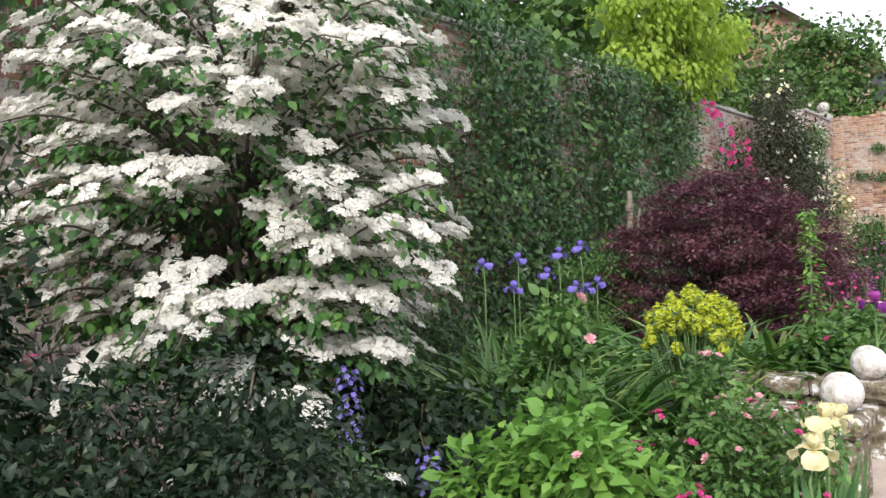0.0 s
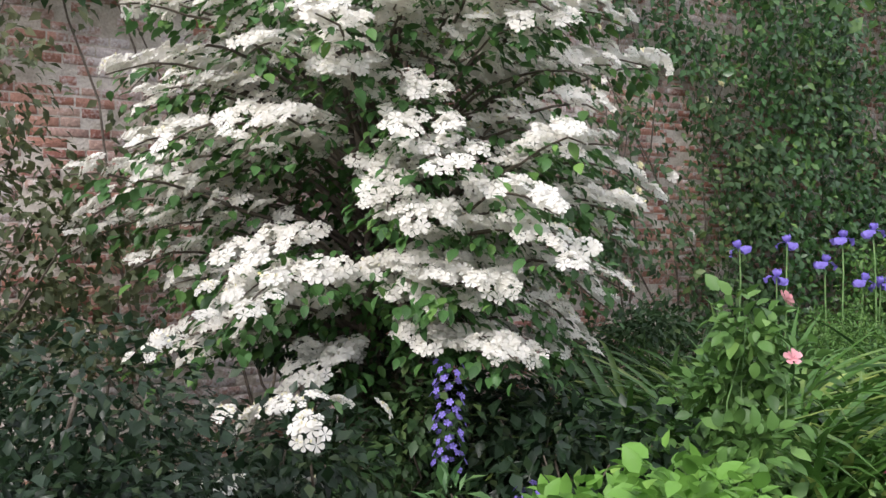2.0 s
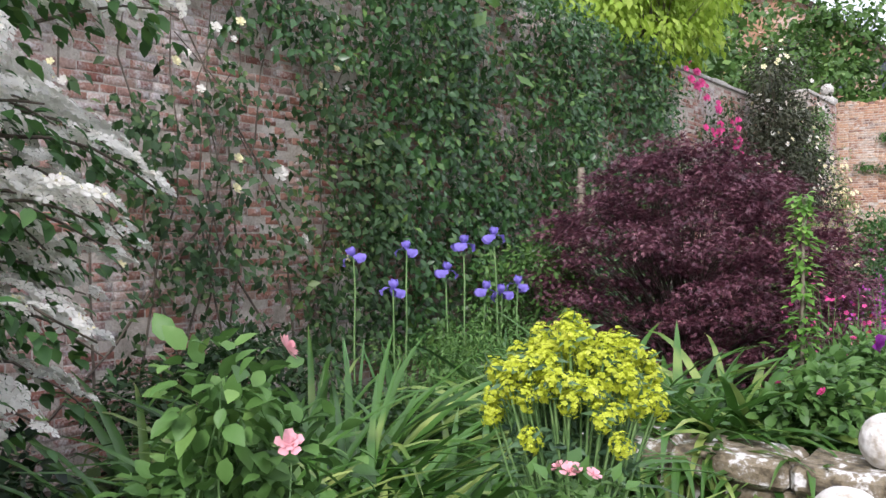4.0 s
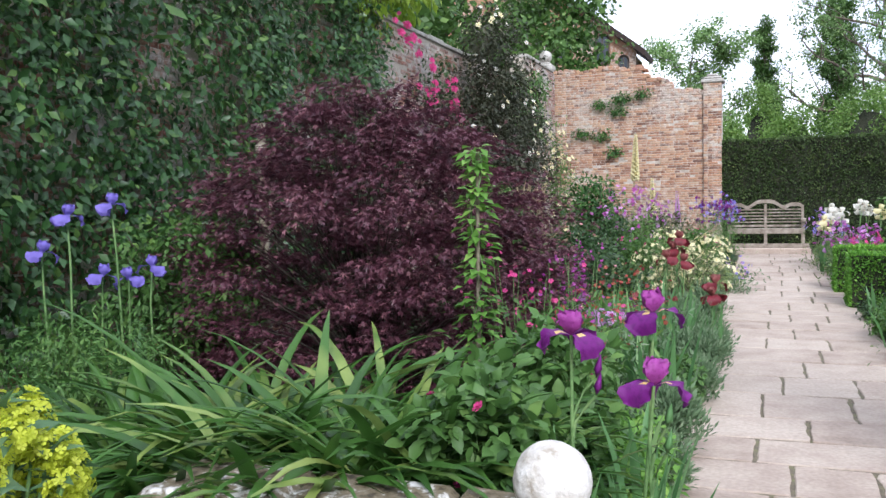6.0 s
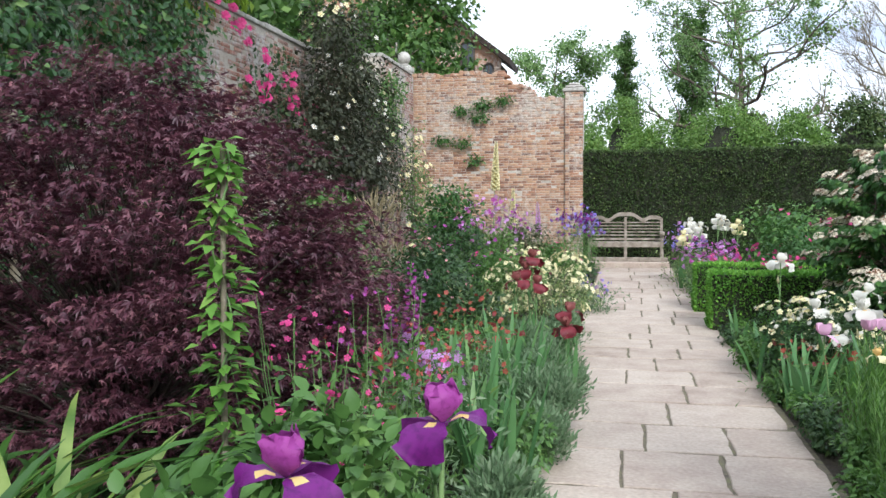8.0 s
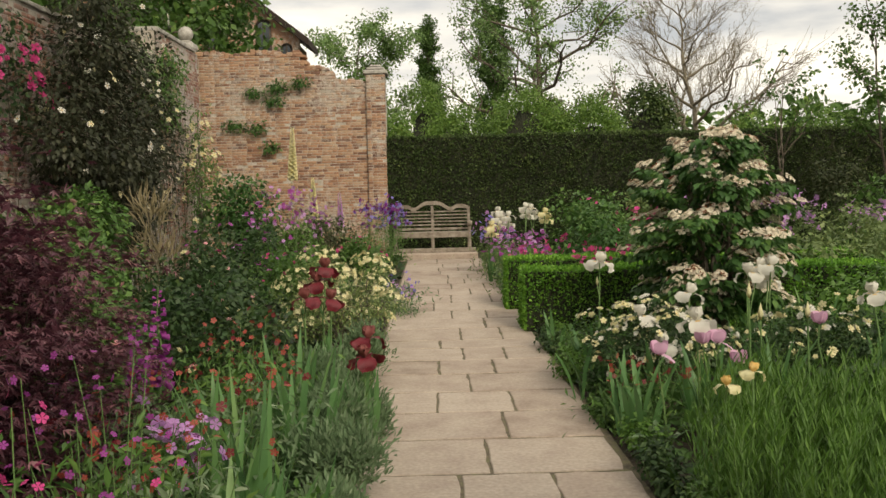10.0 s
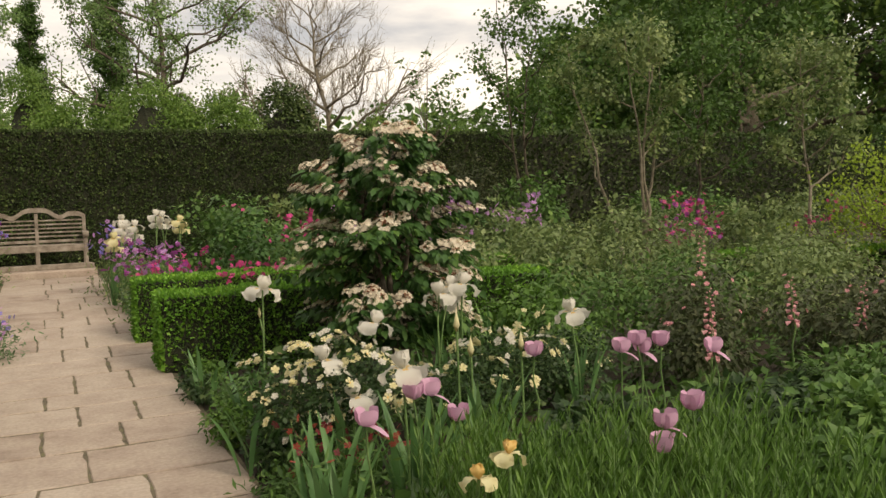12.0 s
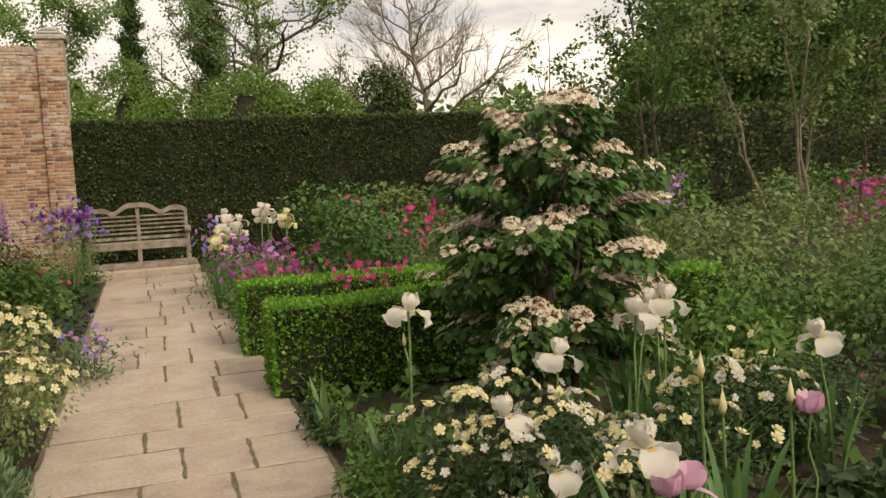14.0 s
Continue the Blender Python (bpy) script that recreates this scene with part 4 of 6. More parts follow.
tree("hornbeam_tree", (18.2, 37), 5.4, 0.12, 2.6, "green tree behind the hedge", OAK_LEAF, 7000, 0.2, 43, limbs=12, low=0.2, clump=0.8, twigs=5)
for i, (x, y, h, n, st) in enumerate(((9.1, 24.4, 6.2, 2600, 2), (9.95, 21.7, 4.7, 3000, 4), (11.3, 21.7, 4.4, 1500, 1), (12.2, 19.8, 4.3, 2200, 1), (16.5, 20.5, 5.2, 3500, 2))):
    tree("sapling", (x, y), h, 0.045, 1.1, "slender young tree with pale stems and light leaves", (TREE_LEAF, OLIVE_LEAF)[i % 2], int(n * 1.5), 0.085, 60 + i, limbs=12, low=0.35, rise=0.9, clump=0.34, twigs=4, bark=(BARK, PALE_BARK)[i % 2], stems=st, group="young trees", shape=SPRIG)
tree("cherry_sapling", (6.3, 22.9), 4.3, 0.03, 1.0, "thin arching young cherry with sparse leaves", TREE_LEAF, 900, 0.08, 71, limbs=9, low=0.2, rise=1.4, clump=0.16, twigs=3, bark=BARK, stems=3, category="young tree")
# trees behind the wall on the left
for i, (x, y, h, s, m) in enumerate(((-8.6, 21, 9.5, 3.2, TREE_LEAF), (-9.5, 27, 10, 3.6, TREE_LEAF), (-7.3, 33, 8.8, 2.6, TREE_LEAF), (-8, 10.5, 8.0, 3.2, TREE_LEAF), (-8, 4, 7.5, 3.0, OAK_LEAF), (-8.3, 15.5, 8.5, 3.0, TREE_LEAF))):
    tree("lime_tree", (x, y), h, 0.2, s, "broad green tree behind the garden wall", m, 9000, 0.21, 80 + i, limbs=16, low=0.25, rise=0.4, clump=0.95, twigs=5, group="trees behind the wall")


def dome(name, at, r, h, label, leaf, n, size, seed, lumps=60, category="shrub"):
    """A rounded clipped or loose dome of foliage standing on the ground."""
    g = np.random.default_rng(seed)
    base = thing(name, (at[0], at[1], ground_z(at[1])), label, category)
    d = unit(lumps)
    d[:, 2] = np.abs(d[:, 2]) * 1.2 - 0.1
    d /= np.linalg.norm(d, axis=1, keepdims=True)
    cs = d * (r * 0.82, r * 0.82, h * 0.86)
    cs[:, 2] = np.clip(cs[:, 2], 0.1, None)
    part_np("foliage", join_np([clump_leaves(c, r * g.uniform(0.16, 0.34), n // lumps, size, 0.4, 0.5, 0.2, SPRIG, 0.7) for c in cs]), leaf, base, kind="stuff")
    # added solid, coloured near black as the shade within the dome
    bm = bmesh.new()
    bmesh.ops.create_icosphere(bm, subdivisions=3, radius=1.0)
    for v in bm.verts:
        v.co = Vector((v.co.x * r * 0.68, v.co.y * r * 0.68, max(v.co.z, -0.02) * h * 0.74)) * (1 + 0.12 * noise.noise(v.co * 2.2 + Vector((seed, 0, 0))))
    part("core", bm, HEDGE_SHADE, base)
    return base


dome("domed_yew", (8.5, 41), 1.8, 6.0, "tall dark clipped yew dome", YEW_LEAF, 9000, 0.13, 1, 90, "topiary")
dome("domed_yew", (5.7, 48), 1.7, 6.4, "rusty green domed tree behind the hedge", BRONZE_LEAF, 6000, 0.15, 2, 70, "topiary")
for i, (x, y, r, h) in enumerate(((-1.7, 38, 1.8, 4.7), (1.0, 41, 2.2, 5.2), (3.6, 39, 2.4, 5.6), (5.8, 38, 1.9, 5.0), (-0.2, 46, 1.5, 7.0), (11.5, 38, 2.4, 4.2), (16, 42, 3, 4.6), (8, 36, 1.5, 3.4))):
    dome("garden_shrub", (x, y), r, h, "loose fresh green shrub rising behind the hedge", BRIGHT_TREE_LEAF, 15000, 0.10, 10 + i, 90)


def woods(name, a, b, height, seed, leaf, size):
    """A far belt of trees on the horizon."""
    g = np.random.default_rng(seed)
    a, b = np.array(a, float), np.array(b, float)
    n = int(np.linalg.norm(b - a) / 3)
    chunks = []
    for i in range(n):
        p = a + (b - a) * (i + g.random()) / n
        h = height * g.uniform(0.7, 1.1)
        for k in range(4):
            chunks.append(clump_leaves((p[0] + g.normal(scale=2), p[1] + g.normal(scale=2), h * (0.25 + 0.22 * k)), g.uniform(2.5, 4.0), 60, size, 0.4, 0.5, 0.2, SPRIG))
    ob = new(name, mesh_np(name, *join_np(chunks)))
    ob.data.materials.append(leaf)
    tagged(ob, "distant belt of dark green woodland", "woods", kind="stuff")


woods("far_woods", (-70, 120), (140, 110), 9.5, 1, OAK_LEAF, 1.5)
woods("far_woods", (-80, 60), (-14, 95), 10, 2, TREE_LEAF, 1.3)
woods("far_woods", (60, 95), (80, 10), 12, 3, OAK_LEAF, 1.5)

# ---- flower shapes shared by the beds ----


def cluster_mesh(name, petal, florets, width, floret, seed, centre=None, centre_n=0, ring=False, dome_h=0.12):
    """A flower head of several flat florets, 1 unit wide, facing +z."""
    g = np.random.default_rng(seed)
    pos, nor = [], []
    for i in range(florets):
        a = 2 * math.pi * i / florets + g.uniform(-0.3, 0.3)
        r = (0.36 if ring else 0.4 * math.sqrt((i + 0.5) / florets)) * width * g.uniform(0.85, 1.1)
        pos.append((r * math.cos(a), r * math.sin(a), dome_h * (1 - (r / width * 2) ** 2) + g.normal(scale=0.02)))
        nor.append((math.cos(a) * 0.5 + g.normal(scale=0.2), math.sin(a) * 0.5 + g.normal(scale=0.2), 1.0))
    pos, nor = np.array(pos), np.array(nor)
    vf = scatter(FLOWER, pos, frames_np(np.cross(nor, unit(florets)), nor), floret * g.uniform(0.8, 1.2, florets))
    me_parts, k = [vf], len(vf[1])
    if centre_n:
        a, r = g.uniform(0, 6.28, centre_n), np.sqrt(g.random(centre_n)) * 0.26 * width
        cp = np.stack([r * np.cos(a), r * np.sin(a), np.full(centre_n, dome_h * 0.9)], 1)
        me_parts.append(scatter(SPRIG, cp, frames_np(np.stack([np.cos(a), np.sin(a), np.full(centre_n, 0.8)], 1), unit(centre_n)), np.full(centre_n, 0.12)))
    v, f = join_np(me_parts)
    me = mesh_np(name, v, f)
    me.materials.append(petal)
    if centre_n:
        me.materials.append(centre)
        idx = np.zeros(len(f), np.int32)
        idx[k:] = 1
        me.polygons.foreach_set("material_index", idx)
    return me


WHITE_HEADS = [cluster_mesh("flower_head", WHITE_PETAL, 9, 1.0, 0.35, s, CREAM_PETAL, 8, False, 0.13) for s in range(4)]
LACE_HEADS = [cluster_mesh("flower_head", LACE_PETAL, 9, 1.0, 0.30, s + 9, RUST_PETAL, 34, True) for s in range(4)]
ROSE_PINK, ROSE_CREAM, ROSE_CERISE = (flower_mesh("rose", ROSE, m) for m in (PINK_PETAL, CREAM_PETAL, CERISE_PETAL))
ROSE_WHITE = flower_mesh("rose", ROSE, WHITE_PETAL)
SMALL_CERISE, SMALL_RED, SMALL_MAGENTA, SMALL_LILAC, SMALL_BLUE = (flower_mesh("flower", FLOWER, m) for m in (CERISE_PETAL, RED_PETAL, MAGENTA_PETAL, LILAC_PETAL, BLUE_PETAL))
SMALL_CREAM = flower_mesh("flower", FLOWER, CREAM_PETAL, GOLD_PETAL)
SMALL_WHITE = flower_mesh("flower", FLOWER, WHITE_PETAL, GOLD_PETAL)
SMALL_VIOLET = flower_mesh("flower", FLOWER, VIOLET_PETAL)
SMALL_MAROON = flower_mesh("flower", FLOWER, MAROON_PETAL)


def layered_viburnum(name, at, radius, height, label, leaf, heads, head_size, leaf_size, sprays, per, leaves, seed, low, limit=290, sag=0.12, girth=(0.86, 1.0, 0.9, 0.42), fan=0.16):
    """Flat, fanned sprays in tiers from a few stems; flower heads sit on top of each, leaves hang under it."""
    g = np.random.default_rng(seed)
    base = thing(name, (at[0], at[1], ground_z(at[1])), label, "shrub")
    wood, leaf_pos, leaf_dir, spots_at = [], [], [], []
    s = np.linspace(0, 1, 13)[:, None]
    for i in range(sprays):
        f = (i + g.random()) / sprays
        z = low + (height - low) * f
        az = 2.399 * i + g.uniform(-0.35, 0.35)
        reach = radius * float(np.interp(f, (0, 0.35, 0.72, 1), girth)) * g.uniform(0.72, 1.08)
        out = np.array((math.cos(az), math.sin(az), 0))
        side = np.array((-out[1], out[0], 0))
        climb = (0.25 + 0.45 * f) * reach
        line = out * (0.08 + (reach - 0.08) * s) + np.array((0, 0, 1)) * (z - climb * (1 - s) ** 1.7 - sag * g.uniform(0.3, 1.9) * reach * s ** 3.5)
        line[1:] += np.cumsum(g.normal(scale=0.010, size=(12, 3)), 0)
        wood.append(tube(line, np.linspace(0.013, 0.003, 13), 4))
        wide = fan * g.uniform(0.7, 1.25)
        start = g.uniform(0.30, 0.50)
        for k in range(per):
            u = start + (1 - start) * (k + 0.3 + 0.6 * g.random()) / per
            w = (1 if k % 2 else -1) * wide * g.uniform(0.15, 1.0) * (1.25 - 0.8 * abs(u - 0.72) / 0.3)
            p = line[int(u * 12)] + (line[min(int(u * 12) + 1, 12)] - line[int(u * 12)]) * (u * 12 % 1)
            spots_at.append((p + side * w + np.array((0, 0, 0.03 - 0.35 * w * w + g.normal(scale=0.012))), out * 0.62 + side * w * 1.4 + np.array((0, 0, 1)) + g.normal(scale=0.24, size=3)))
        for k in range(leaves):
            u = 0.10 + 0.92 * g.random() ** 0.6
            w = wide * 1.25 * g.uniform(-1, 1)
            p = line[min(int(u * 12), 12)] + side * w + np.array((0, 0, -0.01 - 0.07 * g.random()))
            leaf_pos.append(p)
            leaf_dir.append(out * 0.55 + side * np.sign(w) * 0.6 + np.array((0, 0, -0.55)) + g.normal(scale=0.3, size=3))
    for i in range(6):
        a = 2 * math.pi * i / 6
        wood.append(tube(stem_line((0.12 * math.cos(a), 0.12 * math.sin(a), -0.05), (0.22 * math.cos(a), 0.22 * math.sin(a), height * 0.8), 0.2, 7), np.linspace(0.035, 0.01, 7), 6))
    part_np("branchwork", join_np(wood), BARK, base, kind="stuff", smooth=True)
    lp, ld = np.array(leaf_pos), np.array(leaf_dir)
    up = np.tile((0, 0, 1.0), (len(lp), 1)) + unit(len(lp)) * 0.4
    part_np("foliage", scatter(BROAD, lp, frames_np(ld, up), leaf_size * g.uniform(0.55, 1.25, len(lp))), leaf, base, kind="stuff")
    g.shuffle(spots_at)
    put_parts(base, "flower_head", heads, [turn_to(p, d, head_size * g.uniform(0.65, 1.2), g.uniform(0, 6)) for p, d in spots_at[:limit]])
    rest = spots_at[limit:]
    if rest:
        src = heads[0]
        v = np.array([x.co for x in src.vertices])
        f = np.array([p.vertices[:] for p in src.polygons])
        n_v = np.array([d for p, d in rest])
        rot = frames_np(np.cross(n_v, unit(len(rest))), n_v)
        part_np("blossom_mass", scatter((v, f), np.array([p for p, d in rest]), rot, head_size * g.uniform(0.65, 1.2, len(rest))), src.materials[0], base, kind="stuff")
    return base


layered_viburnum("viburnum", (-2.85, 4.42), 1.28, 3.05, "large viburnum with tiers of flat white flowers", VIB_LEAF, WHITE_HEADS, 0.125, 0.058, 195, 19, 58, 4, 1.02, fan=0.15, sag=0.17, girth=(0.84, 0.98, 0.95, 0.72))
layered_viburnum("viburnum", (2.70, 15.75), 0.92, 2.12, "upright viburnum with fading cream lacecap flowers", VIB_LEAF, LACE_HEADS, 0.11, 0.075, 66, 9, 130, 12, 0.5, girth=(0.72, 0.95, 0.78, 0.36), fan=0.15)

# dark small-leaved shrub close to the path at the start; canopy shade is in its leaf colour
base, cs, rs = shrub("dark_shrub", (-0.98, 2.72), (0.58, 0.75), 1.36, "dark small-leaved evergreen shrub", "shrub", SHADED_EVERGREEN_LEAF, 0.03, 19000, 56, 0.20, seed=3)
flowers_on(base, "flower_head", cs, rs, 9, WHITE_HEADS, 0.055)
base, cs, rs = shrub("dark_shrub", (-1.72, 2.42), (0.62, 0.5), 1.95, "tall thin dark shrub with bronze new leaves", "shrub", SHADED_EVERGREEN_LEAF, 0.05, 8000, 46, 0.24, seed=5, out=0.5)
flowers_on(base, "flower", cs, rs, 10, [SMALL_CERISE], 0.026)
base, cs, rs = shrub("dark_shrub", (-1.55, 3.45), (0.5, 0.45), 1.08, "low dark green shrub under the viburnum", "shrub", SHADED_EVERGREEN_LEAF, 0.05, 4000, 26, 0.2, seed=6)
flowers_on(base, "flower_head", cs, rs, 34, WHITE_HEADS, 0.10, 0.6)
base, cs, rs = shrub("dark_shrub", (-1.8, 4.65), (0.65, 0.6), 0.98, "shaded dark green undergrowth", "shrub", SHADED_EVERGREEN_LEAF, 0.07, 2600, 24, 0.22, seed=7)
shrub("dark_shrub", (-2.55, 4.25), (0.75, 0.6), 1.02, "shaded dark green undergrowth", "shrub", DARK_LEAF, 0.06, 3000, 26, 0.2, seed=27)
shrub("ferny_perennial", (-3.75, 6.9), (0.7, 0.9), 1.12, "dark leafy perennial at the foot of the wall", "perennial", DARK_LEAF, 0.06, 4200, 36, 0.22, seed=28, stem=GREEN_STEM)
shrub("dark_shrub", (-2.75, 5.05), (0.75, 0.55), 0.95, "shaded dark green undergrowth", "shrub", SHADED_EVERGREEN_LEAF, 0.07, 2000, 24, 0.22, seed=17)
shrub("dark_shrub", (-3.7, 4.6), (0.7, 0.8), 1.25, "shaded dark green undergrowth by the wall", "shrub", SHADED_EVERGREEN_LEAF, 0.07, 2200, 24, 0.24, seed=18)
base, cs, rs = shrub("wall_shrub", (-3.4, 2.5), (0.8, 1.0), 2.5, "sparse bronze-leaved shrub trained near the wall", "shrub", BRONZE_LEAF, 0.055, 4200, 40, 0.28, seed=8)
base, cs, rs = shrub("bluebell_spire_clump", (-1.85, 4.17), (0.14, 0.14), 0.8, "clump of starry blue camassia spires", "flower", SPEAR_LEAF, 0.10, 200, 8, 0.1, seed=9, shape=SLIM, droop=0)
put_parts(base, "flower", [SMALL_BLUE], [turn_to((0.05 * math.cos(k * 2.4) - 0.02 * (k % 3), 0.05 * math.sin(k * 2.4), 0.62 + 0.006 * k), (math.cos(k * 2.4), math.sin(k * 2.4), 0.6), 0.026) for k in range(60)])
base, cs, rs = shrub("bluebell_spire_clump", (-1.5, 4.25), (0.2, 0.2), 0.6, "low clump of blue camassia", "flower", SPEAR_LEAF, 0.10, 160, 8, 0.1, seed=19, shape=SLIM, droop=0)
put_parts(base, "flower", [SMALL_BLUE], [turn_to((0.05 * math.cos(k * 2.4), 0.05 * math.sin(k * 2.4), 0.45 + 0.005 * k), (math.cos(k * 2.4), math.sin(k * 2.4), 0.7), 0.026) for k in range(36)])


def rose_bush(at, radii, height, label, leaf, flower, n_flower, size, seed, leaf_size=0.045, leaves=3000, clumps=26, clump=0.17, group="rose bushes"):
    base, cs, rs = shrub("rose_bush", at, radii, height, label, "rose bush", leaf, leaf_size, leaves, clumps, clump, seed=seed, stem=GREEN_STEM, stem_r=0.008, group=group, droop=0.1, shape=SPRIG if at[1] > 12 else (BROAD if leaf_size >= 0.06 else LEAF))
    if n_flower:
        flowers_on(base, "rose", cs, rs, n_flower, [flower] if not isinstance(flower, list) else flower, size, 0.5)
    return base


rose_bush((-0.86, 4.28), (0.52, 0.46), 0.99, "bright green rose bush, few pink buds", FRESH_LEAF, ROSE_PINK, 6, 0.035, 21, 0.064, 2500, 34, 0.17)
rose_bush((-1.36, 5.04), (0.34, 0.34), 1.36, "tall rose with broad leaves and one pink bloom", ROSE_LEAF, ROSE_PINK, 4, 0.06, 22, 0.06, 2000, 26, 0.16)
rose_bush((-0.42, 5.35), (0.36, 0.36), 0.92, "thorny rose bush with small pink and coral blooms", ROSE_LEAF, [ROSE_PINK, ROSE_PINK, ROSE_CERISE], 18, 0.05, 23, 0.042, 3200, 30, 0.15)
rose_bush((-0.82, 5.68), (0.24, 0.22), 0.98, "thorny rose with coral pink blooms above the low wall", ROSE_LEAF, ROSE_PINK, 9, 0.05, 26, 0.055, 900, 18, 0.13)
rose_bush((-0.95, 5.35), (0.22, 0.22), 0.72, "small rose bush with cerise flowers", ROSE_LEAF, ROSE_CERISE, 16, 0.04, 24, 0.04, 500, 12, 0.12)
rose_bush((-0.38, 4.32), (0.20, 0.24), 0.72, "low bush with bright cerise flowers beside the path", ROSE_LEAF, ROSE_CERISE, 22, 0.038, 25, 0.035, 700, 14, 0.11)

# ---- irises, as plants of leaves, stem and bloom ----


def iris_bloom(name, petal, fall=None, beard=None):
    """Three upright standards and three hanging falls, about 1 high."""
    chunks, mats = [], []
    for ring in range(2):
        for i in range(3):
            a = 2 * math.pi * (i + 0.5 * ring) / 3
            o, sd = np.array((math.cos(a), math.sin(a), 0)), np.array((-math.sin(a), math.cos(a), 0))
            prof = np.array(((0, 0, 0), (0.16, 0.18, 0.22), (0.30, 0.40, 0.46), (0.31, 0.66, 0.50), (0.13, 0.84, 0.34)) if ring == 0 else ((0, 0, 0), (0.36, 0.14, 0.38), (0.72, 0.04, 0.66), (0.90, -0.28, 0.72), (0.86, -0.60, 0.42)))
            rows_k, cols = 9, 7
            v = []
            for k in range(rows_k):
                q = k / (rows_k - 1)
                r, z, w = (float(np.interp(q, np.linspace(0, 1, 5), prof[:, c])) for c in range(3))
                for c in range(cols):
                    u = 2 * c / (cols - 1) - 1
                    frill = 0.13 * u * u * q * math.sin(k * 1.9 + u * 4 + i * 1.7) + 0.03 * math.sin(6 * u + i) * q
                    bow = (-0.14 if ring == 0 else 0.10) * u * u * q
                    v.append(o * (r + bow + frill) + sd * w * u * 0.82 + np.array((0, 0, z + frill * 0.8 + (0.05 * u * u * q if ring else 0))))
            f = []
            for k in range(rows_k - 1):
                for c in range(cols - 1):
                    b = cols * k + c
                    f += [(b, b + 1, b + cols + 1), (b, b + cols + 1, b + cols)]
            chunks.append((np.array(v), np.array(f)))
            mats += [2 if beard and ring and k in (1, 2) and c in (2, 3) else ring for k in range(rows_k - 1) for c in range(cols - 1) for _ in range(2)]
    v, f = join_np(chunks)
    me = mesh_np(name, v, f)
    for m in (petal, fall or petal, beard or petal):
        me.materials.append(m)
    me.polygons.foreach_set("material_index", np.array(mats, np.int32))
    me.polygons.foreach_set("use_smooth", np.ones(len(f), bool))
    bm = bmesh.new()
    bm.from_mesh(me)
    bmesh.ops.remove_doubles(bm, verts=bm.verts[:], dist=1e-4)
    bm.to_mesh(me)
    bm.free()
    return me


BUD = (np.array([(0, 0, 0), (0.16, 0, 0.35), (0, 0.16, 0.35), (-0.16, 0, 0.35), (0, -0.16, 0.35), (0, 0, 1)], float),
       np.array([(0, 2, 1), (0, 3, 2), (0, 4, 3), (0, 1, 4), (1, 2, 5), (2, 3, 5), (3, 4, 5), (4, 1, 5)]))


def iris(at, height, size, bloom, label, seed, leaves=8, leaf_len=0.5, buds=(), bud_mat=None, group="irises", second=None):
    g = np.random.default_rng(seed)
    base = thing("iris", (at[0], at[1], ground_z(at[1])), label, "iris", group)
    if leaves:
        part_np("leaf_fan", straps(leaves, leaf_len, 0.034, 0.06, 0.12, seed, 6, 1.05), SPEAR_LEAF, base)
    top = np.array((g.normal(scale=0.03), g.normal(scale=0.03), height))
    chunks = [tube(stem_line((0, 0, -0.02), top, 0.1, 6, 0.006), np.linspace(0.009, 0.006, 6), 6)]
    put_parts(base, "bloom", [bloom], [turn_to(top, (g.normal(scale=0.12), g.normal(scale=0.12), 1), size, g.uniform(0, 6))])
    for dz, da in buds:
        a = g.uniform(0, 6.28)
        p = np.array((0.07 * math.cos(a), 0.07 * math.sin(a), height + dz))
        chunks.append(tube(stem_line((top[0] * 0.7, top[1] * 0.7, height + dz - 0.14), p, 0.2, 4, 0.002), [0.006, 0.006, 0.005, 0.005], 5))
        bm_me = mesh_np("bud", *BUD)
        bm_me.materials.append(bud_mat or SPEAR_LEAF)
        put_parts(base, "bud", [bm_me], [turn_to(p, (math.cos(a) * 0.2, math.sin(a) * 0.2, 1), 0.085)])
    if second:
        a = np.array((second[0], second[1], height + second[2]))
        chunks.append(tube(stem_line((0, 0, height * 0.5), a, 0.2, 5, 0.004), np.full(5, 0.006), 5))
        put_parts(base, "bloom", [bloom], [turn_to(a, (0.1, 0, 1), size * 0.95, 1.0)])
    part_np("stem", join_np(chunks), GREEN_STEM, base)
    return base


IRIS_PURPLE = iris_bloom("bloom", MAGENTA_PETAL, VIOLET_PETAL, GOLD_PETAL)
IRIS_BLUE, IRIS_WHITE, IRIS_CREAM = iris_bloom("bloom", BLUE_PETAL), iris_bloom("bloom", WHITE_PETAL, WHITE_PETAL, GOLD_PETAL), iris_bloom("bloom", CREAM_PETAL, CREAM_PETAL, GOLD_PETAL)
IRIS_MAROON, IRIS_GOLD = iris_bloom("bloom", leaf_material("dusky_petal", (0.16, 0.04, 0.04), (0.28, 0.09, 0.08), (0.40, 0.18, 0.15)), MAROON_PETAL), iris_bloom("bloom", GOLD_PETAL, CREAM_PETAL)
for i, (x, y, z, b) in enumerate(((-0.33, 8.30, 1.03, ((-0.10, 0),)), (-0.50, 8.04, 0.99, ((-0.14, 0), (-0.2, 1))), (-0.26, 7.92, 0.86, ((-0.12, 0), (-0.2, 0))))):
    iris((x, y), z, 0.10, IRIS_PURPLE, "deep magenta-purple bearded iris with buds", 30 + i, 11, 0.62, b, VIOLET_PETAL if i == 1 else None)
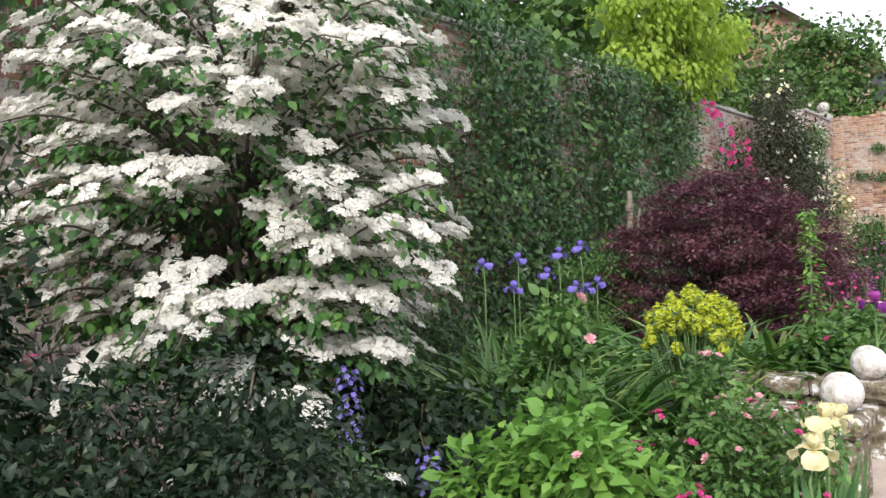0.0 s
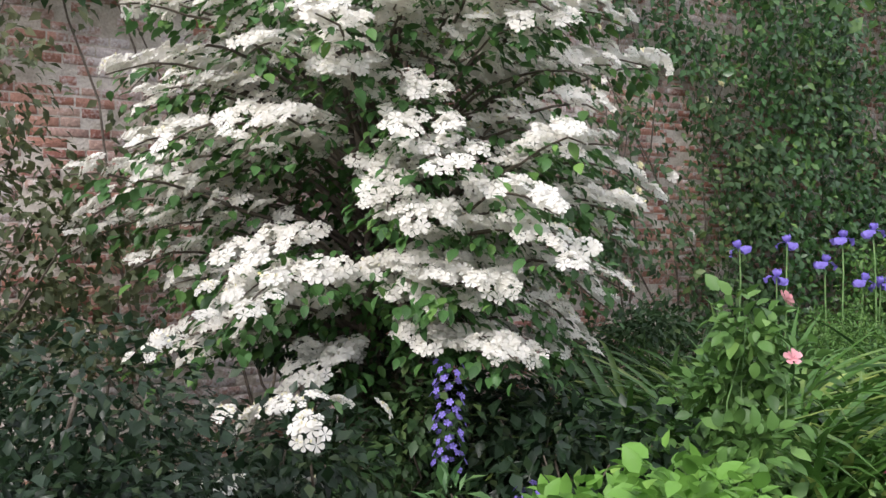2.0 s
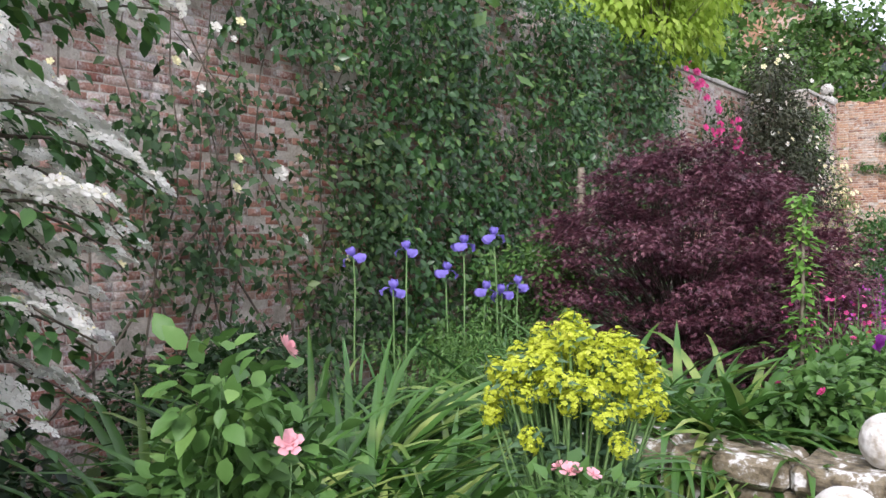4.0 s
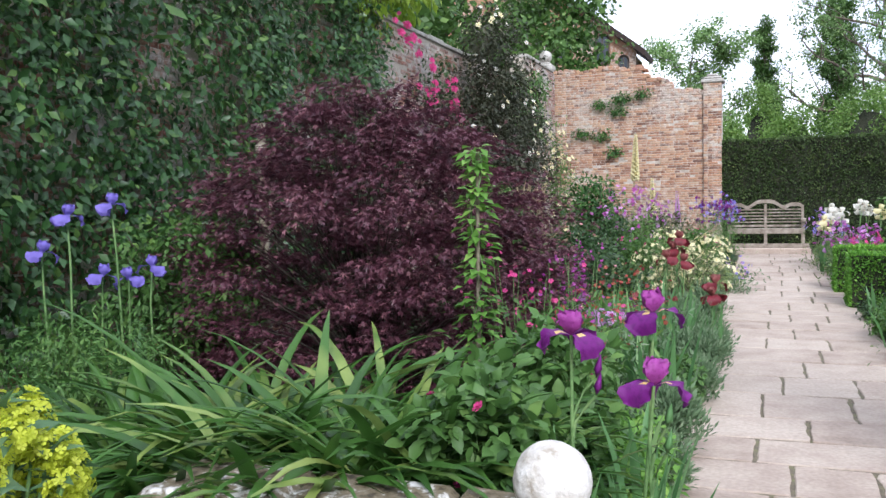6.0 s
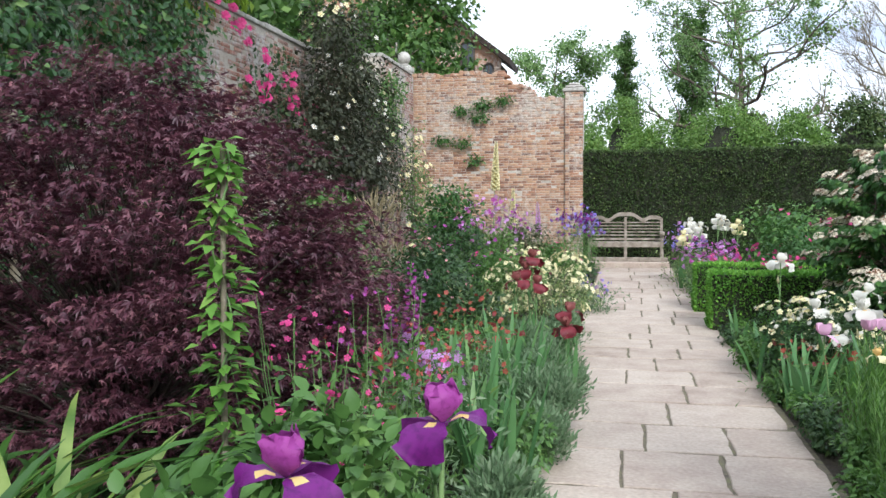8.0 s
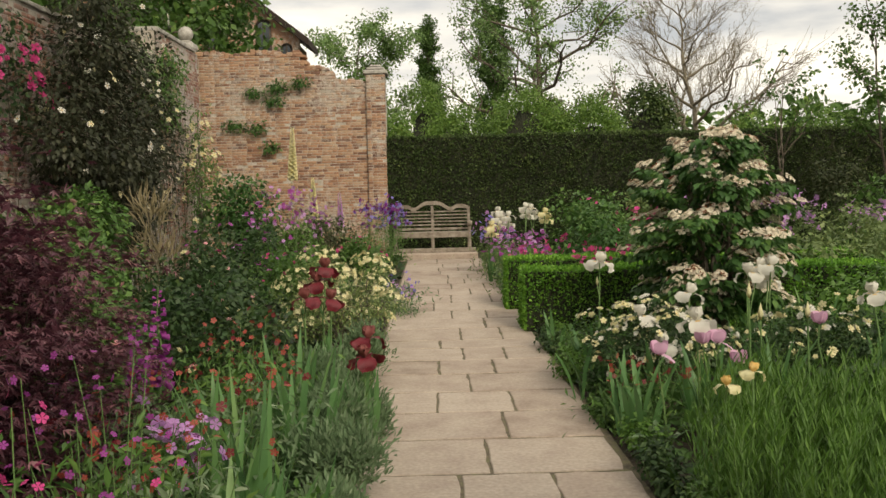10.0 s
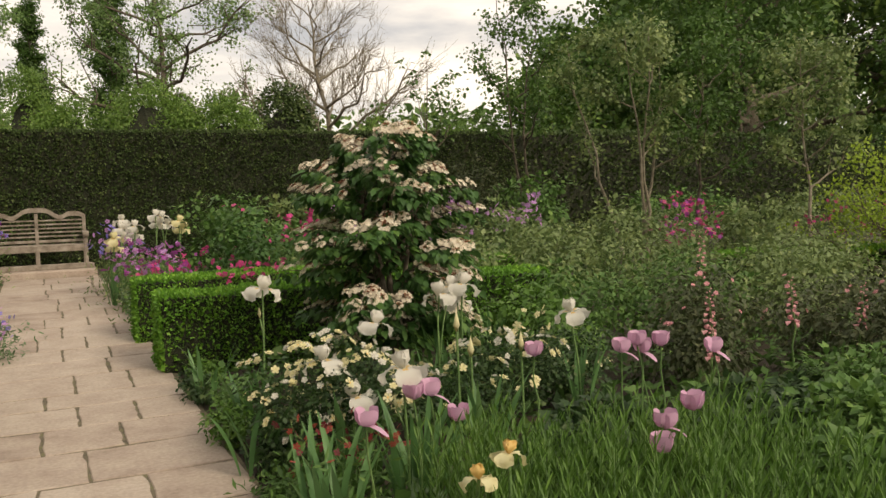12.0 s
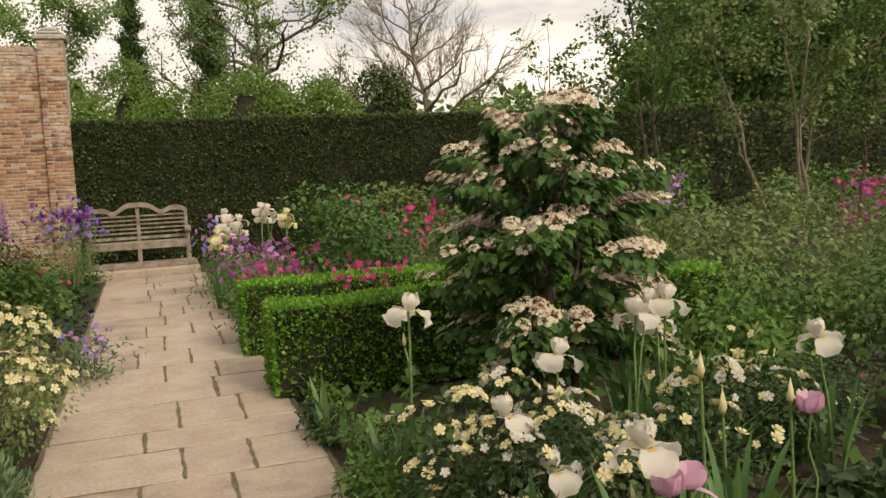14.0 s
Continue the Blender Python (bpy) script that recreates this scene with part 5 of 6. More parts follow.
for i, (x, y, z) in enumerate(((-3.42, 9.22, 1.46), (-3.56, 8.99, 1.40), (-3.73, 8.37, 1.09), (-3.48, 9.31, 1.02), (-3.55, 9.15, 1.05), (-3.66, 8.9, 1.2), (-3.85, 8.62, 1.36), (-3.95, 8.2, 1.32), (-3.4, 9.42, 1.08))):
    iris((x, y), z, 0.085, IRIS_BLUE, "tall lavender blue iris among ferny leaves", 40 + i, 7, 0.7)
for i, (x, y, z) in enumerate(((-0.02, 5.02, 0.62), (0.0, 5.25, 0.70), (-0.08, 5.35, 0.60), (-0.05, 5.6, 0.64))):
    iris((x - 0.16, y), z, 0.085, IRIS_CREAM, "pale creamy yellow bearded iris", 50 + i, 14, 0.5)

# ---- strap-leaved clumps and spurge ----


def strap_clump(at, n, length, label, seed, width=0.042, arch=0.75, spread=0.18, extra=110):
    base = thing("strap_leaf_clump", (at[0], at[1], ground_z(at[1])), label, "perennial", "strap-leaved clumps")
    for vf in straps(n, length, width, spread, arch, seed, 9, 0.9, True):
        part_np("leaf", vf, STRAP_LEAF, base)
    part_np("leaf_mass", straps(extra, length * 0.92, width, spread * 1.5, arch * 1.1, seed + 500, 9, 0.8), STRAP_MASS, base, kind="stuff")
    return base


for i, (x, y, n, ln) in enumerate(((-1.05, 8.2, 120, 0.95), (-1.6, 8.12, 150, 1.12), (-2.2, 7.95, 130, 1.15), (-1.35, 8.5, 90, 1.2), (-2.0, 8.5, 80, 1.2))):
    strap_clump((x, y), n, ln, "lush clump of arching yellow-green strap leaves", 100 + i, 0.045, 1.05, extra=230)
for i, (x, y, n, ln) in enumerate(((-1.72, 5.75, 100, 1.15), (-2.2, 6.2, 100, 1.22), (-1.7, 6.35, 90, 1.15), (-2.6, 6.6, 80, 1.25), (-2.3, 5.6, 80, 1.25), (-1.35, 5.75, 60, 0.95))):
    strap_clump((x, y), n, ln, "wide clump of arching green strap leaves", 120 + i, 0.036, 1.0, extra=170)


def spurge(at, radius, height, seed):
    g = np.random.default_rng(seed)
    base = thing("spurge", (at[0], at[1], ground_z(at[1])), "round acid yellow flowering spurge", "perennial")
    stems, leaves, heads = [], [], []
    bract = flower_mesh("bract", flat_flower(4, cup=0.22), YELLOW_PETAL)
    for i in range(110):
        a, r = 2.4 * i + 0.3 * g.random(), radius * math.sqrt((i + 0.5) / 110) * g.uniform(0.9, 1.1)
        top = np.array((r * math.cos(a), r * math.sin(a), height * (1 - 0.16 * (r / radius) ** 2) * g.uniform(0.91, 1.04)))
        line = stem_line((top[0] * 0.2, top[1] * 0.2, 0), top, 0.25, 6, 0.008)
        stems.append(tube(line, np.linspace(0.006, 0.004, 6), 4))
        for k in range(26):
            p = line[2 + k % 4] + unit(1)[0] * 0.01
            leaves.append((p, unit(1)[0] * (1, 1, 0.3) + (0, 0, 0.1)))
        for k in range(74):
            w = unit(1)[0] * (0.032, 0.032, 0.040) * g.uniform(0.5, 1.1)
            heads.append((top + w, w * 26 + unit(1)[0] * 0.3 + np.array((0, 0, 0.25))))
    lp, ld = np.array([p for p, d in leaves]), np.array([d for p, d in leaves])
    part_np("stem_mass", join_np(stems), GREEN_STEM, base, kind="stuff")
    part_np("foliage", scatter(SLIM, lp, frames_np(ld, unit(len(lp)) + (0, 0, 1)), g.uniform(0.04, 0.07, len(lp))), EUPH_LEAF, base)
    put_parts(base, "bract", [bract], [turn_to(p, d, g.uniform(0.012, 0.020), g.uniform(0, 6)) for p, d in heads[:295]])
    rest = heads[295:]
    v, f = flat_flower(4, cup=0.22)
    nv = np.array([d for p, d in rest])
    part_np("bract_mass", scatter((v, f), np.array([p for p, d in rest]), frames_np(np.cross(nv, unit(len(rest))), nv), g.uniform(0.011, 0.019, len(rest))), YELLOW_PETAL, base, kind="stuff")


spurge((-1.10, 6.18), 0.27, 1.15, 3)

# ---- purple-leaved shrub ----
PALM = (np.concatenate([[(0, 0, 0)]] + [[(0.10 * math.sin(a - 0.35), 0.35 * ln * math.cos(a) + 0.02, 0.03), (ln * math.sin(a), ln * math.cos(a), -0.14 * ln), (0.55 * ln * math.sin(a + 0.24), 0.55 * ln * math.cos(a + 0.24), 0.02)] for a, ln in ((-1.25, 0.6), (-0.62, 0.85), (0, 1.0), (0.62, 0.85), (1.25, 0.6))]).astype(float),
        np.array([t for k in range(5) for t in ((0, 3 * k + 2, 3 * k + 1), (0, 3 * k + 3, 3 * k + 2))]))


def purple_maple(at, radii, height, label, seed, tiers, leaves, leaf_size=0.062):
    """A domed maple: many thin limbs, leaves in flat drooping sprays over the dome, with shade between."""
    g = np.random.default_rng(seed)
    base = thing("purple_maple", (at[0], at[1], ground_z(at[1])), label, "shrub")
    wood, pos, ahead = [], [], []
    for i in range(tiers):
        f = (i + g.random()) / tiers
        az = 2.399 * i + g.uniform(-0.4, 0.4)
        z = 0.12 + 0.88 * f
        girth = math.sqrt(max(1 - max(z - 0.42, 0) ** 2 / 0.36, 0.02)) * (0.82 + 0.18 * min(z / 0.35, 1))
        k = girth * (g.uniform(0.25, 0.95) if i % 2 else g.uniform(0.86, 1.04))
        out = np.array((math.cos(az), math.sin(az), 0))
        side = np.array((-out[1], out[0], 0))
        c = np.array((out[0] * radii[0] * k, out[1] * radii[1] * k, z * height * g.uniform(0.93, 1.05)))
        limb = stem_line((c[0] * 0.08, c[1] * 0.08, -0.03), c, 0.3, 7, 0.03)
        wood.append(tube(limb, np.linspace(0.013, 0.003, 7), 4))
        a, b = 0.26 * g.uniform(0.6, 1.3), 0.22 * g.uniform(0.6, 1.3)
        n = leaves // tiers
        u, w = g.normal(scale=0.55, size=n), g.normal(scale=0.6, size=n)
        drop = 0.05 * u - 0.07 * u * u - 0.06 * w * w + g.normal(scale=0.035, size=n)
        pos.append(c + out * (u * a)[:, None] + side * (w * b)[:, None] + np.stack([np.zeros(n), np.zeros(n), drop * 0.8], 1))
        ahead.append(out * 0.8 + side * (w * 0.6)[:, None] + np.array((0, 0, -0.1)) + g.normal(scale=0.5, size=(n, 3)))
    pos, ahead = np.concatenate(pos), np.concatenate(ahead)
    part_np("branchwork", join_np(wood), DARK_WOOD, base, kind="stuff")
    part_np("foliage", scatter(PALM, pos, frames_np(ahead, np.tile((0, 0, 1.0), (len(pos), 1)) + unit(len(pos)) * 0.45), leaf_size * g.uniform(0.6, 1.25, len(pos))), LIT_PURPLE_LEAF, base, kind="stuff")
    return base


purple_maple((-2.55, 10.7), (1.22, 1.2), 2.16, "big domed maple with dark purple cut leaves", 31, 260, 40000, 0.05)
purple_maple((-1.85, 11.7), (0.5, 0.5), 1.46, "smaller dark purple maple beside the large one", 32, 60, 9000, 0.05)


def twining(at, height, label, seed):
    """A leafy climber on a thin upright stake."""
    g = np.random.default_rng(seed)
    base = thing("climber_on_stake", (at[0], at[1], 0), label, "climber")
    stake = tube([(0, 0, -0.05), (0, 0, height * 0.5), (0.01, 0, height)], [0.012, 0.011, 0.009], 6)
    part_np("stake", stake, PALE_BARK, base)
    t = np.linspace(0, 1, 40)
    line = np.stack([0.03 * np.cos(t * 20), 0.03 * np.sin(t * 20), t * height], 1)
    part_np("stem", tube(line, np.full(40, 0.004), 4), GREEN_STEM, base)
    n = 300
    z = (0.30 + 0.72 * g.random(n)) * height
    d = unit(n) * (1, 1, 0.3)
    pos = np.stack([d[:, 0] * 0.09 * g.random(n), d[:, 1] * 0.09 * g.random(n), z], 1)
    part_np("foliage", scatter(LEAF, pos, frames_np(d + (0, 0, -0.15), np.tile((0, 0, 1.0), (n, 1)) + unit(n) * 0.3), g.uniform(0.05, 0.085, n)), FRESH_LEAF, base)


twining((-1.24, 9.24), 1.68, "twining fresh green climber on a stake", 4)
post = thing("garden_post", (-4.1, 11.75, 0), "rough wooden post bound with twine", "post")
part_np("pole", tube([(0, 0, -0.1), (0.01, 0, 1.0), (0, 0.01, 2.18)], [0.045, 0.042, 0.038], 8), PALE_BARK, post)
part_np("binding", join_np([tube([(0.05 * math.cos(a), 0.05 * math.sin(a), 1.92 + 0.02 * k) for a in np.linspace(0, 6.28, 10)], np.full(10, 0.008), 4) for k in range(4)]), TEAK, post)
part_np("strut", join_np([tube([(0.05, 0, 1.2), (0.12, 0.05, 1.95)], [0.02, 0.015], 6), tube([(-0.06, 0, 1.3), (-0.04, 0.05, 2.05)], [0.018, 0.014], 6)]), PALE_BARK, post)

# mixed leafy filling between the irises and the purple shrub
shrub("ferny_perennial", (-3.5, 8.75), (0.75, 0.9), 0.98, "ferny mid-green foliage under the blue irises", "perennial", ROSE_LEAF, 0.05, 7000, 44, 0.2, seed=41, stem=GREEN_STEM, shape=SLIM)
shrub("ferny_perennial", (-2.95, 7.3), (0.75, 0.55), 0.72, "low dense dark green foliage", "perennial", DARK_LEAF, 0.05, 5000, 34, 0.2, seed=42, stem=GREEN_STEM)
shrub("leafy_shrub", (-3.75, 10.2), (0.6, 0.7), 1.75, "leafy shrub of fresh mid-green against the wall", "shrub", ROSE_LEAF, 0.055, 5000, 36, 0.24, seed=43)
rose_bush((-0.86, 8.25), (0.36, 0.34), 0.95, "leafy rose bush between irises and strap leaves", ROSE_LEAF, ROSE_CERISE, 5, 0.04, 44, 0.072, 1700, 26, 0.15)
rose_bush((-0.85, 9.0), (0.4, 0.4), 1.02, "rose bush with fresh leaves and cerise buds", ROSE_LEAF, ROSE_CERISE, 10, 0.035, 45, 0.066, 1700, 26, 0.15)


def campion(at, n, height, radius, label, flower, seed, leaf=None, name="campion", size=0.024, leaf_n=500):
    """Thin branching stems with small bright flowers."""
    g = np.random.default_rng(seed)
    base = thing(name, (at[0], at[1], ground_z(at[1])), label, "flower", "wiry flowers")
    stems, spots_at = [], []
    for i in range(max(n // 4, 3)):
        a, r = 2.4 * i, radius * math.sqrt((i + 0.5) / max(n // 4, 3))
        top = np.array((r * math.cos(a), r * math.sin(a), height * g.uniform(0.6, 1.05)))
        stems.append(tube(stem_line((top[0] * 0.5, top[1] * 0.5, 0), top, 0.15, 5, 0.015), np.linspace(0.004, 0.002, 5), 3))
        for k in range(4):
            spots_at.append((top + g.normal(scale=(0.05, 0.05, 0.05)), g.normal(size=3) + (0, 0, 0.8)))
    part_np("stem_mass", join_np(stems), GREEN_STEM, base, kind="stuff")
    p = np.stack([g.normal(scale=radius * 0.6, size=leaf_n), g.normal(scale=radius * 0.6, size=leaf_n), g.random(leaf_n) ** 1.3 * height * 0.8], 1)
    part_np("foliage", scatter(SLIM, p, frames_np(unit(leaf_n) + (0, 0, 0.3), unit(leaf_n) + (0, 0, 1)), g.uniform(0.05, 0.09, leaf_n)), leaf or ROSE_LEAF, base)
    put_parts(base, "flower", [flower] if not isinstance(flower, list) else flower, [turn_to(p, d, size * g.uniform(0.8, 1.3)) for p, d in spots_at[:295]])
    return base


campion((-1.15, 9.75), 70, 1.12, 0.35, "wiry plant with small cerise flowers", SMALL_CERISE, 1)
campion((-1.05, 10.6), 60, 1.05, 0.35, "wiry plant with small magenta flowers", SMALL_MAGENTA, 2)
campion((-0.95, 9.95), 40, 0.8, 0.3, "wiry plant with small cerise flowers", SMALL_CERISE, 3)


def foxglove(at, height, label, petal, seed, name="foxglove", bells=34, spike=0.45, size=0.05):
    """A spire of hanging bells over a leafy rosette."""
    g = np.random.default_rng(seed)
    base = thing(name, (at[0], at[1], ground_z(at[1])), label, name.replace("_", " "), "spires")
    top = np.array((g.normal(scale=0.04), g.normal(scale=0.04), height))
    line = stem_line((0, 0, -0.02), top, 0.1, 8, 0.01)
    part_np("stem", tube(line, np.linspace(0.012, 0.003, 8), 6), GREEN_STEM, base)
    part_np("leaf_fan", straps(14, 0.3, 0.08, 0.03, 0.9, seed, 5), ROSE_LEAF, base)
    bell = tube([(0, 0, 0), (0, 0, 0.3), (0, 0, 0.8), (0, 0, 1.0)], [0.10, 0.28, 0.36, 0.50], 7)
    me = mesh_np("bell", *bell)
    me.materials.append(petal)
    poses = []
    for k in range(bells):
        u = k / bells
        z = height * (1 - spike) + u * height * spike
        a = 2.4 * k
        s = size * (1 - 0.75 * u)
        poses.append(turn_to((top[0] * z / height + 0.012 * math.cos(a), top[1] * z / height + 0.012 * math.sin(a), z), (math.cos(a), math.sin(a), -0.5 + 0.8 * u), s))
    put_parts(base, "bell", [me], poses)
    return base


foxglove((-1.40, 12.3), 1.12, "magenta-pink foxglove spire among roses", MAGENTA_PETAL, 1, size=0.06)
foxglove((-1.62, 12.6), 0.95, "magenta-pink foxglove spire among roses", MAGENTA_PETAL, 2)
foxglove((-2.77, 24.8), 2.75, "tall cream foxtail lily spire", CREAM_PETAL, 3, "foxtail_lily", 120, 0.36, 0.09)
foxglove((-2.42, 25.6), 1.75, "cream foxtail lily spire", CREAM_PETAL, 4, "foxtail_lily", 110, 0.5, 0.085)
foxglove((-1.75, 24.6), 1.45, "lilac pink lupin spire", LILAC_PETAL, 5, "lupin", 60, 0.45, 0.06)

# ---- climbers on the long wall ----


def wall_climber(name, y0, y1, z0, z1, n, size, thick, label, leaf, seed, fill=0.5, x=-4.74, stems=14, scale=0.8, category="climber"):
    """Leaves in uneven drifts against the wall, over twisting stems."""
    g = np.random.default_rng(seed)
    base = thing(name, (x, y0, 0), label, category)
    pos = []
    while len(pos) < n:
        yy, zz = g.uniform(0, y1 - y0), g.uniform(z0, z1)
        d = noise.noise(Vector((yy * scale, zz * scale, seed))) + 0.5 * noise.noise(Vector((yy * 2.7, zz * 2.7, seed + 3)))
        edge = min(yy, y1 - y0 - yy, 0.5) / 0.5
        if d * 0.7 + fill - 0.3 * (1 - edge) > g.random() * 0.6:
            pos.append((abs(g.normal(scale=0.3)) * thick + thick * max(0, 0.35 + d) * g.random() + 0.02, yy, zz))
    pos = np.array(pos)
    ahead = unit(n) * 0.7 + np.array((0.35, 0, -0.6))
    up = np.tile((1.0, 0, 0.5), (n, 1)) + unit(n) * 0.5
    part_np("foliage", scatter(BROAD if n < 3000 else LEAF, pos, frames_np(ahead, up), size * g.uniform(0.55, 1.25, n)), leaf, base, kind="stuff")
    for i in range(stems):
        a = g.uniform(0.1, 0.9) * (y1 - y0)
        b = np.clip(a + g.normal(scale=1.2), 0, y1 - y0)
        line = stem_line((0.05, a, 0), (0.05, b, g.uniform(z0 + 0.6 * (z1 - z0), z1)), g.normal(scale=0.3), 9, 0.03)
        line[:, 0] = 0.04 + 0.02 * g.random(9)
        line[1:-1, 1] += np.cumsum(g.normal(scale=0.08, size=7))
        part_np("stem", tube(line, np.linspace(0.011, 0.004, 9), 5), BARK, base)
    return base


wall_climber("wall_climber", 9.0, 15.4, 0.4, 4.05, 19000, 0.095, 0.42, "dense dark green climber covering the wall", IVY_LEAF, 5, 0.62)
wall_climber("wall_climber", 3.0, 9.6, 2.8, 4.5, 5600, 0.09, 0.35, "green climber over the top of the wall", IVY_LEAF, 6, 0.45)
wall_climber("wall_climber", -1.0, 5.8, 0.6, 3.9, 4200, 0.075, 0.3, "thin patchy climber on bare brick", BRONZE_LEAF, 9, 0.12, stems=8)
base = wall_climber("climbing_rose", 5.6, 9.4, 0.5, 3.6, 3300, 0.085, 0.34, "thin climbing rose with cream blooms on bare brick", DARK_LEAF, 8, 0.16, stems=9)
g = np.random.default_rng(2)
put_parts(base, "rose", [ROSE_CREAM, ROSE_WHITE], [turn_to((0.16 + 0.1 * g.random(), g.uniform(0.2, 3.2), g.uniform(1.2, 3.3)), (1, g.normal(scale=0.4), 0.4), g.uniform(0.05, 0.085)) for _ in range(30)])
put_parts(base, "rose", [ROSE_WHITE], [turn_to((0.15, 2.47, 1.93), (1, -0.2, 0.3), 0.13)])
base = wall_climber("climbing_rose", 15.4, 18.8, 1.0, 3.7, 900, 0.07, 0.25, "climbing rose with cerise red blooms on the wall", DARK_LEAF, 11, 0.08, stems=10)
put_parts(base, "rose", [ROSE_CERISE], [turn_to((0.2 + 0.12 * g.random(), 0.4 + 2.6 * u + g.normal(scale=0.22), 3.75 - 1.15 * u + g.normal(scale=0.22)), (1, -0.6 + g.normal(scale=0.3), 0.3), g.uniform(0.08, 0.14)) for u in np.linspace(0, 1, 46)])
base, cs, rs = shrub("wall_rose", (-4.2, 19.2), (0.78, 2.2), 5.0, "huge dark bush with small white flowers", "shrub", OLIVE_LEAF, 0.075, 19000, 110, 0.5, low=0.1, seed=51)
for o in base.children:
    if o.name.startswith("foliage"):
        o.data.materials[0] = leaf_material("dusky_leaf", (0.018, 0.024, 0.013), (0.05, 0.058, 0.032), (0.13, 0.13, 0.075))
flowers_on(base, "flower", cs, rs, 150, [SMALL_WHITE, SMALL_CREAM], 0.075, 0.0)
base, cs, rs = shrub("hanging_vine", (-4.95, 15.7), (1.1, 2.7), 2.6, "golden lime green vine hanging over the wall", "climber", LIME_LEAF, 0.13, 8000, 90, 0.40, low=0.05, seed=52, droop=0.9)
base.location = (-4.85, 15.3, 3.75)
wall_climber("wall_climber", 21.0, 24.6, 2.8, 4.2, 1500, 0.09, 0.35, "white flowering climber along the coping", ROSE_LEAF, 13, 0.3)
base, cs, rs = shrub("wall_rose", (-4.35, 23.9), (0.4, 0.6), 3.6, "tall pale rose near the wall's end", "shrub", ROSE_LEAF, 0.06, 1600, 24, 0.3, seed=53)
flowers_on(base, "flower", cs, rs, 60, [SMALL_CREAM], 0.10, 0.0)

# green tufts on the end wall
for i, (x, z, n) in enumerate(((-4.4, 3.2, 160), (-3.9, 3.15, 160), (-3.6, 2.7, 140), (-3.95, 3.95, 150), (-3.4, 4.05, 220), (-2.9, 4.15, 160), (-3.5, 3.75, 160))):
    base = thing("wall_fern", (x, END_Y - 0.03, z), "green tuft rooted in the brickwork", "wall plant", "wall tufts")
    part_np("foliage", clump_leaves((0, -0.10, 0), (0.30, 0.07, 0.15), n, 0.075, 0.4, 0.5, 0.5, None, 0.9), VIB_LEAF, base)
base, cs, rs = shrub("house_creeper", (-11.5, 41.7), (2.6, 0.5), 11.0, "green creeper climbing the house wall", "climber", TREE_LEAF, 0.22, 6000, 60, 0.8, low=0.3, seed=54)

# ---- far part of the left border ----
rose_bush((-2.35, 13.2), (0.75, 0.7), 1.55, "tall rose bush with coral pink blooms", ROSE_LEAF, [ROSE_PINK, ROSE_CERISE, ROSE_PINK], 26, 0.055, 61, 0.05, 5200, 44, 0.22)
rose_bush((-3.2, 14.6), (0.8, 0.8), 1.7, "tall leafy rose bush, a few pink blooms", ROSE_LEAF, ROSE_PINK, 14, 0.06, 62, 0.055, 5200, 44, 0.24)
rose_bush((-1.7, 14.4), (0.65, 0.7), 1.05, "spreading rose bush with pale pink blooms", DARK_LEAF, [ROSE_PINK, ROSE_CREAM], 16, 0.06, 63, 0.05, 4200, 36, 0.2)
rose_bush((-2.2, 16.2), (0.8, 0.8), 1.25, "rose bush with cream and pink blooms", DARK_LEAF, [ROSE_PINK, ROSE_CREAM, ROSE_CERISE], 26, 0.06, 64, 0.05, 4600, 40, 0.22)
rose_bush((-1.6, 18.2), (0.7, 0.8), 1.05, "rose bush with deep pink blooms", ROSE_LEAF, [SMALL_MAGENTA, ROSE_CERISE], 40, 0.05, 65, 0.05, 3600, 34, 0.2)
rose_bush((-2.6, 19.2), (0.8, 0.9), 1.5, "tall leafy rose bush with dark pink blooms", DARK_LEAF, [SMALL_MAGENTA], 34, 0.06, 66, 0.06, 3600, 34, 0.25)
shrub("dry_grass_clump", (-3.3, 18.2), (0.3, 0.35), 1.9, "pale straw-coloured tall grassy stems", "grass", leaf_material("straw", (0.25, 0.20, 0.11), (0.38, 0.32, 0.19), (0.5, 0.44, 0.3)), 0.24, 240, 12, 0.2, seed=67, shape=(SLIM[0] * (0.25, 1, 1), SLIM[1]), droop=-0.9, stem=PALE_BARK)
shrub("green_shrub", (-3.2, 22.3), (0.85, 0.8), 2.0, "glossy dark green shrub before the end wall", "shrub", VIB_LEAF, 0.09, 4200, 40, 0.3, seed=68)
shrub("leafy_shrub", (-3.5, 16.4), (0.6, 0.9), 1.9, "fresh green shrub near the wall", "shrub", ROSE_LEAF, 0.07, 3800, 34, 0.26, seed=69)
shrub("leafy_shrub", (-2.2, 21.2), (0.7, 0.8), 1.15, "rounded bright green perennial", "perennial", GRASSY_LEAF, 0.06, 3400, 34, 0.24, seed=70)
shrub("leafy_shrub", (-1.9, 23.6), (0.9, 0.9), 1.2, "green perennial with purple tints", "perennial", BRONZE_LEAF, 0.07, 2600, 34, 0.24, seed=71)
campion((-2.1, 20.2), 110, 1.35, 0.7, "drift of purple-pink flowers", [SMALL_MAGENTA, SMALL_LILAC], 4, size=0.06, leaf=BRONZE_LEAF)
campion((-2.6, 23.2), 110, 1.5, 0.8, "drift of dusky pink flowers", [SMALL_LILAC, SMALL_MAGENTA], 5, size=0.07, leaf=BRONZE_LEAF)
campion((-1.0, 24.3), 150, 1.25, 0.45, "violet blue sage beside the bench", [SMALL_VIOLET, SMALL_BLUE, SMALL_VIOLET], 6, size=0.07, name="sage")
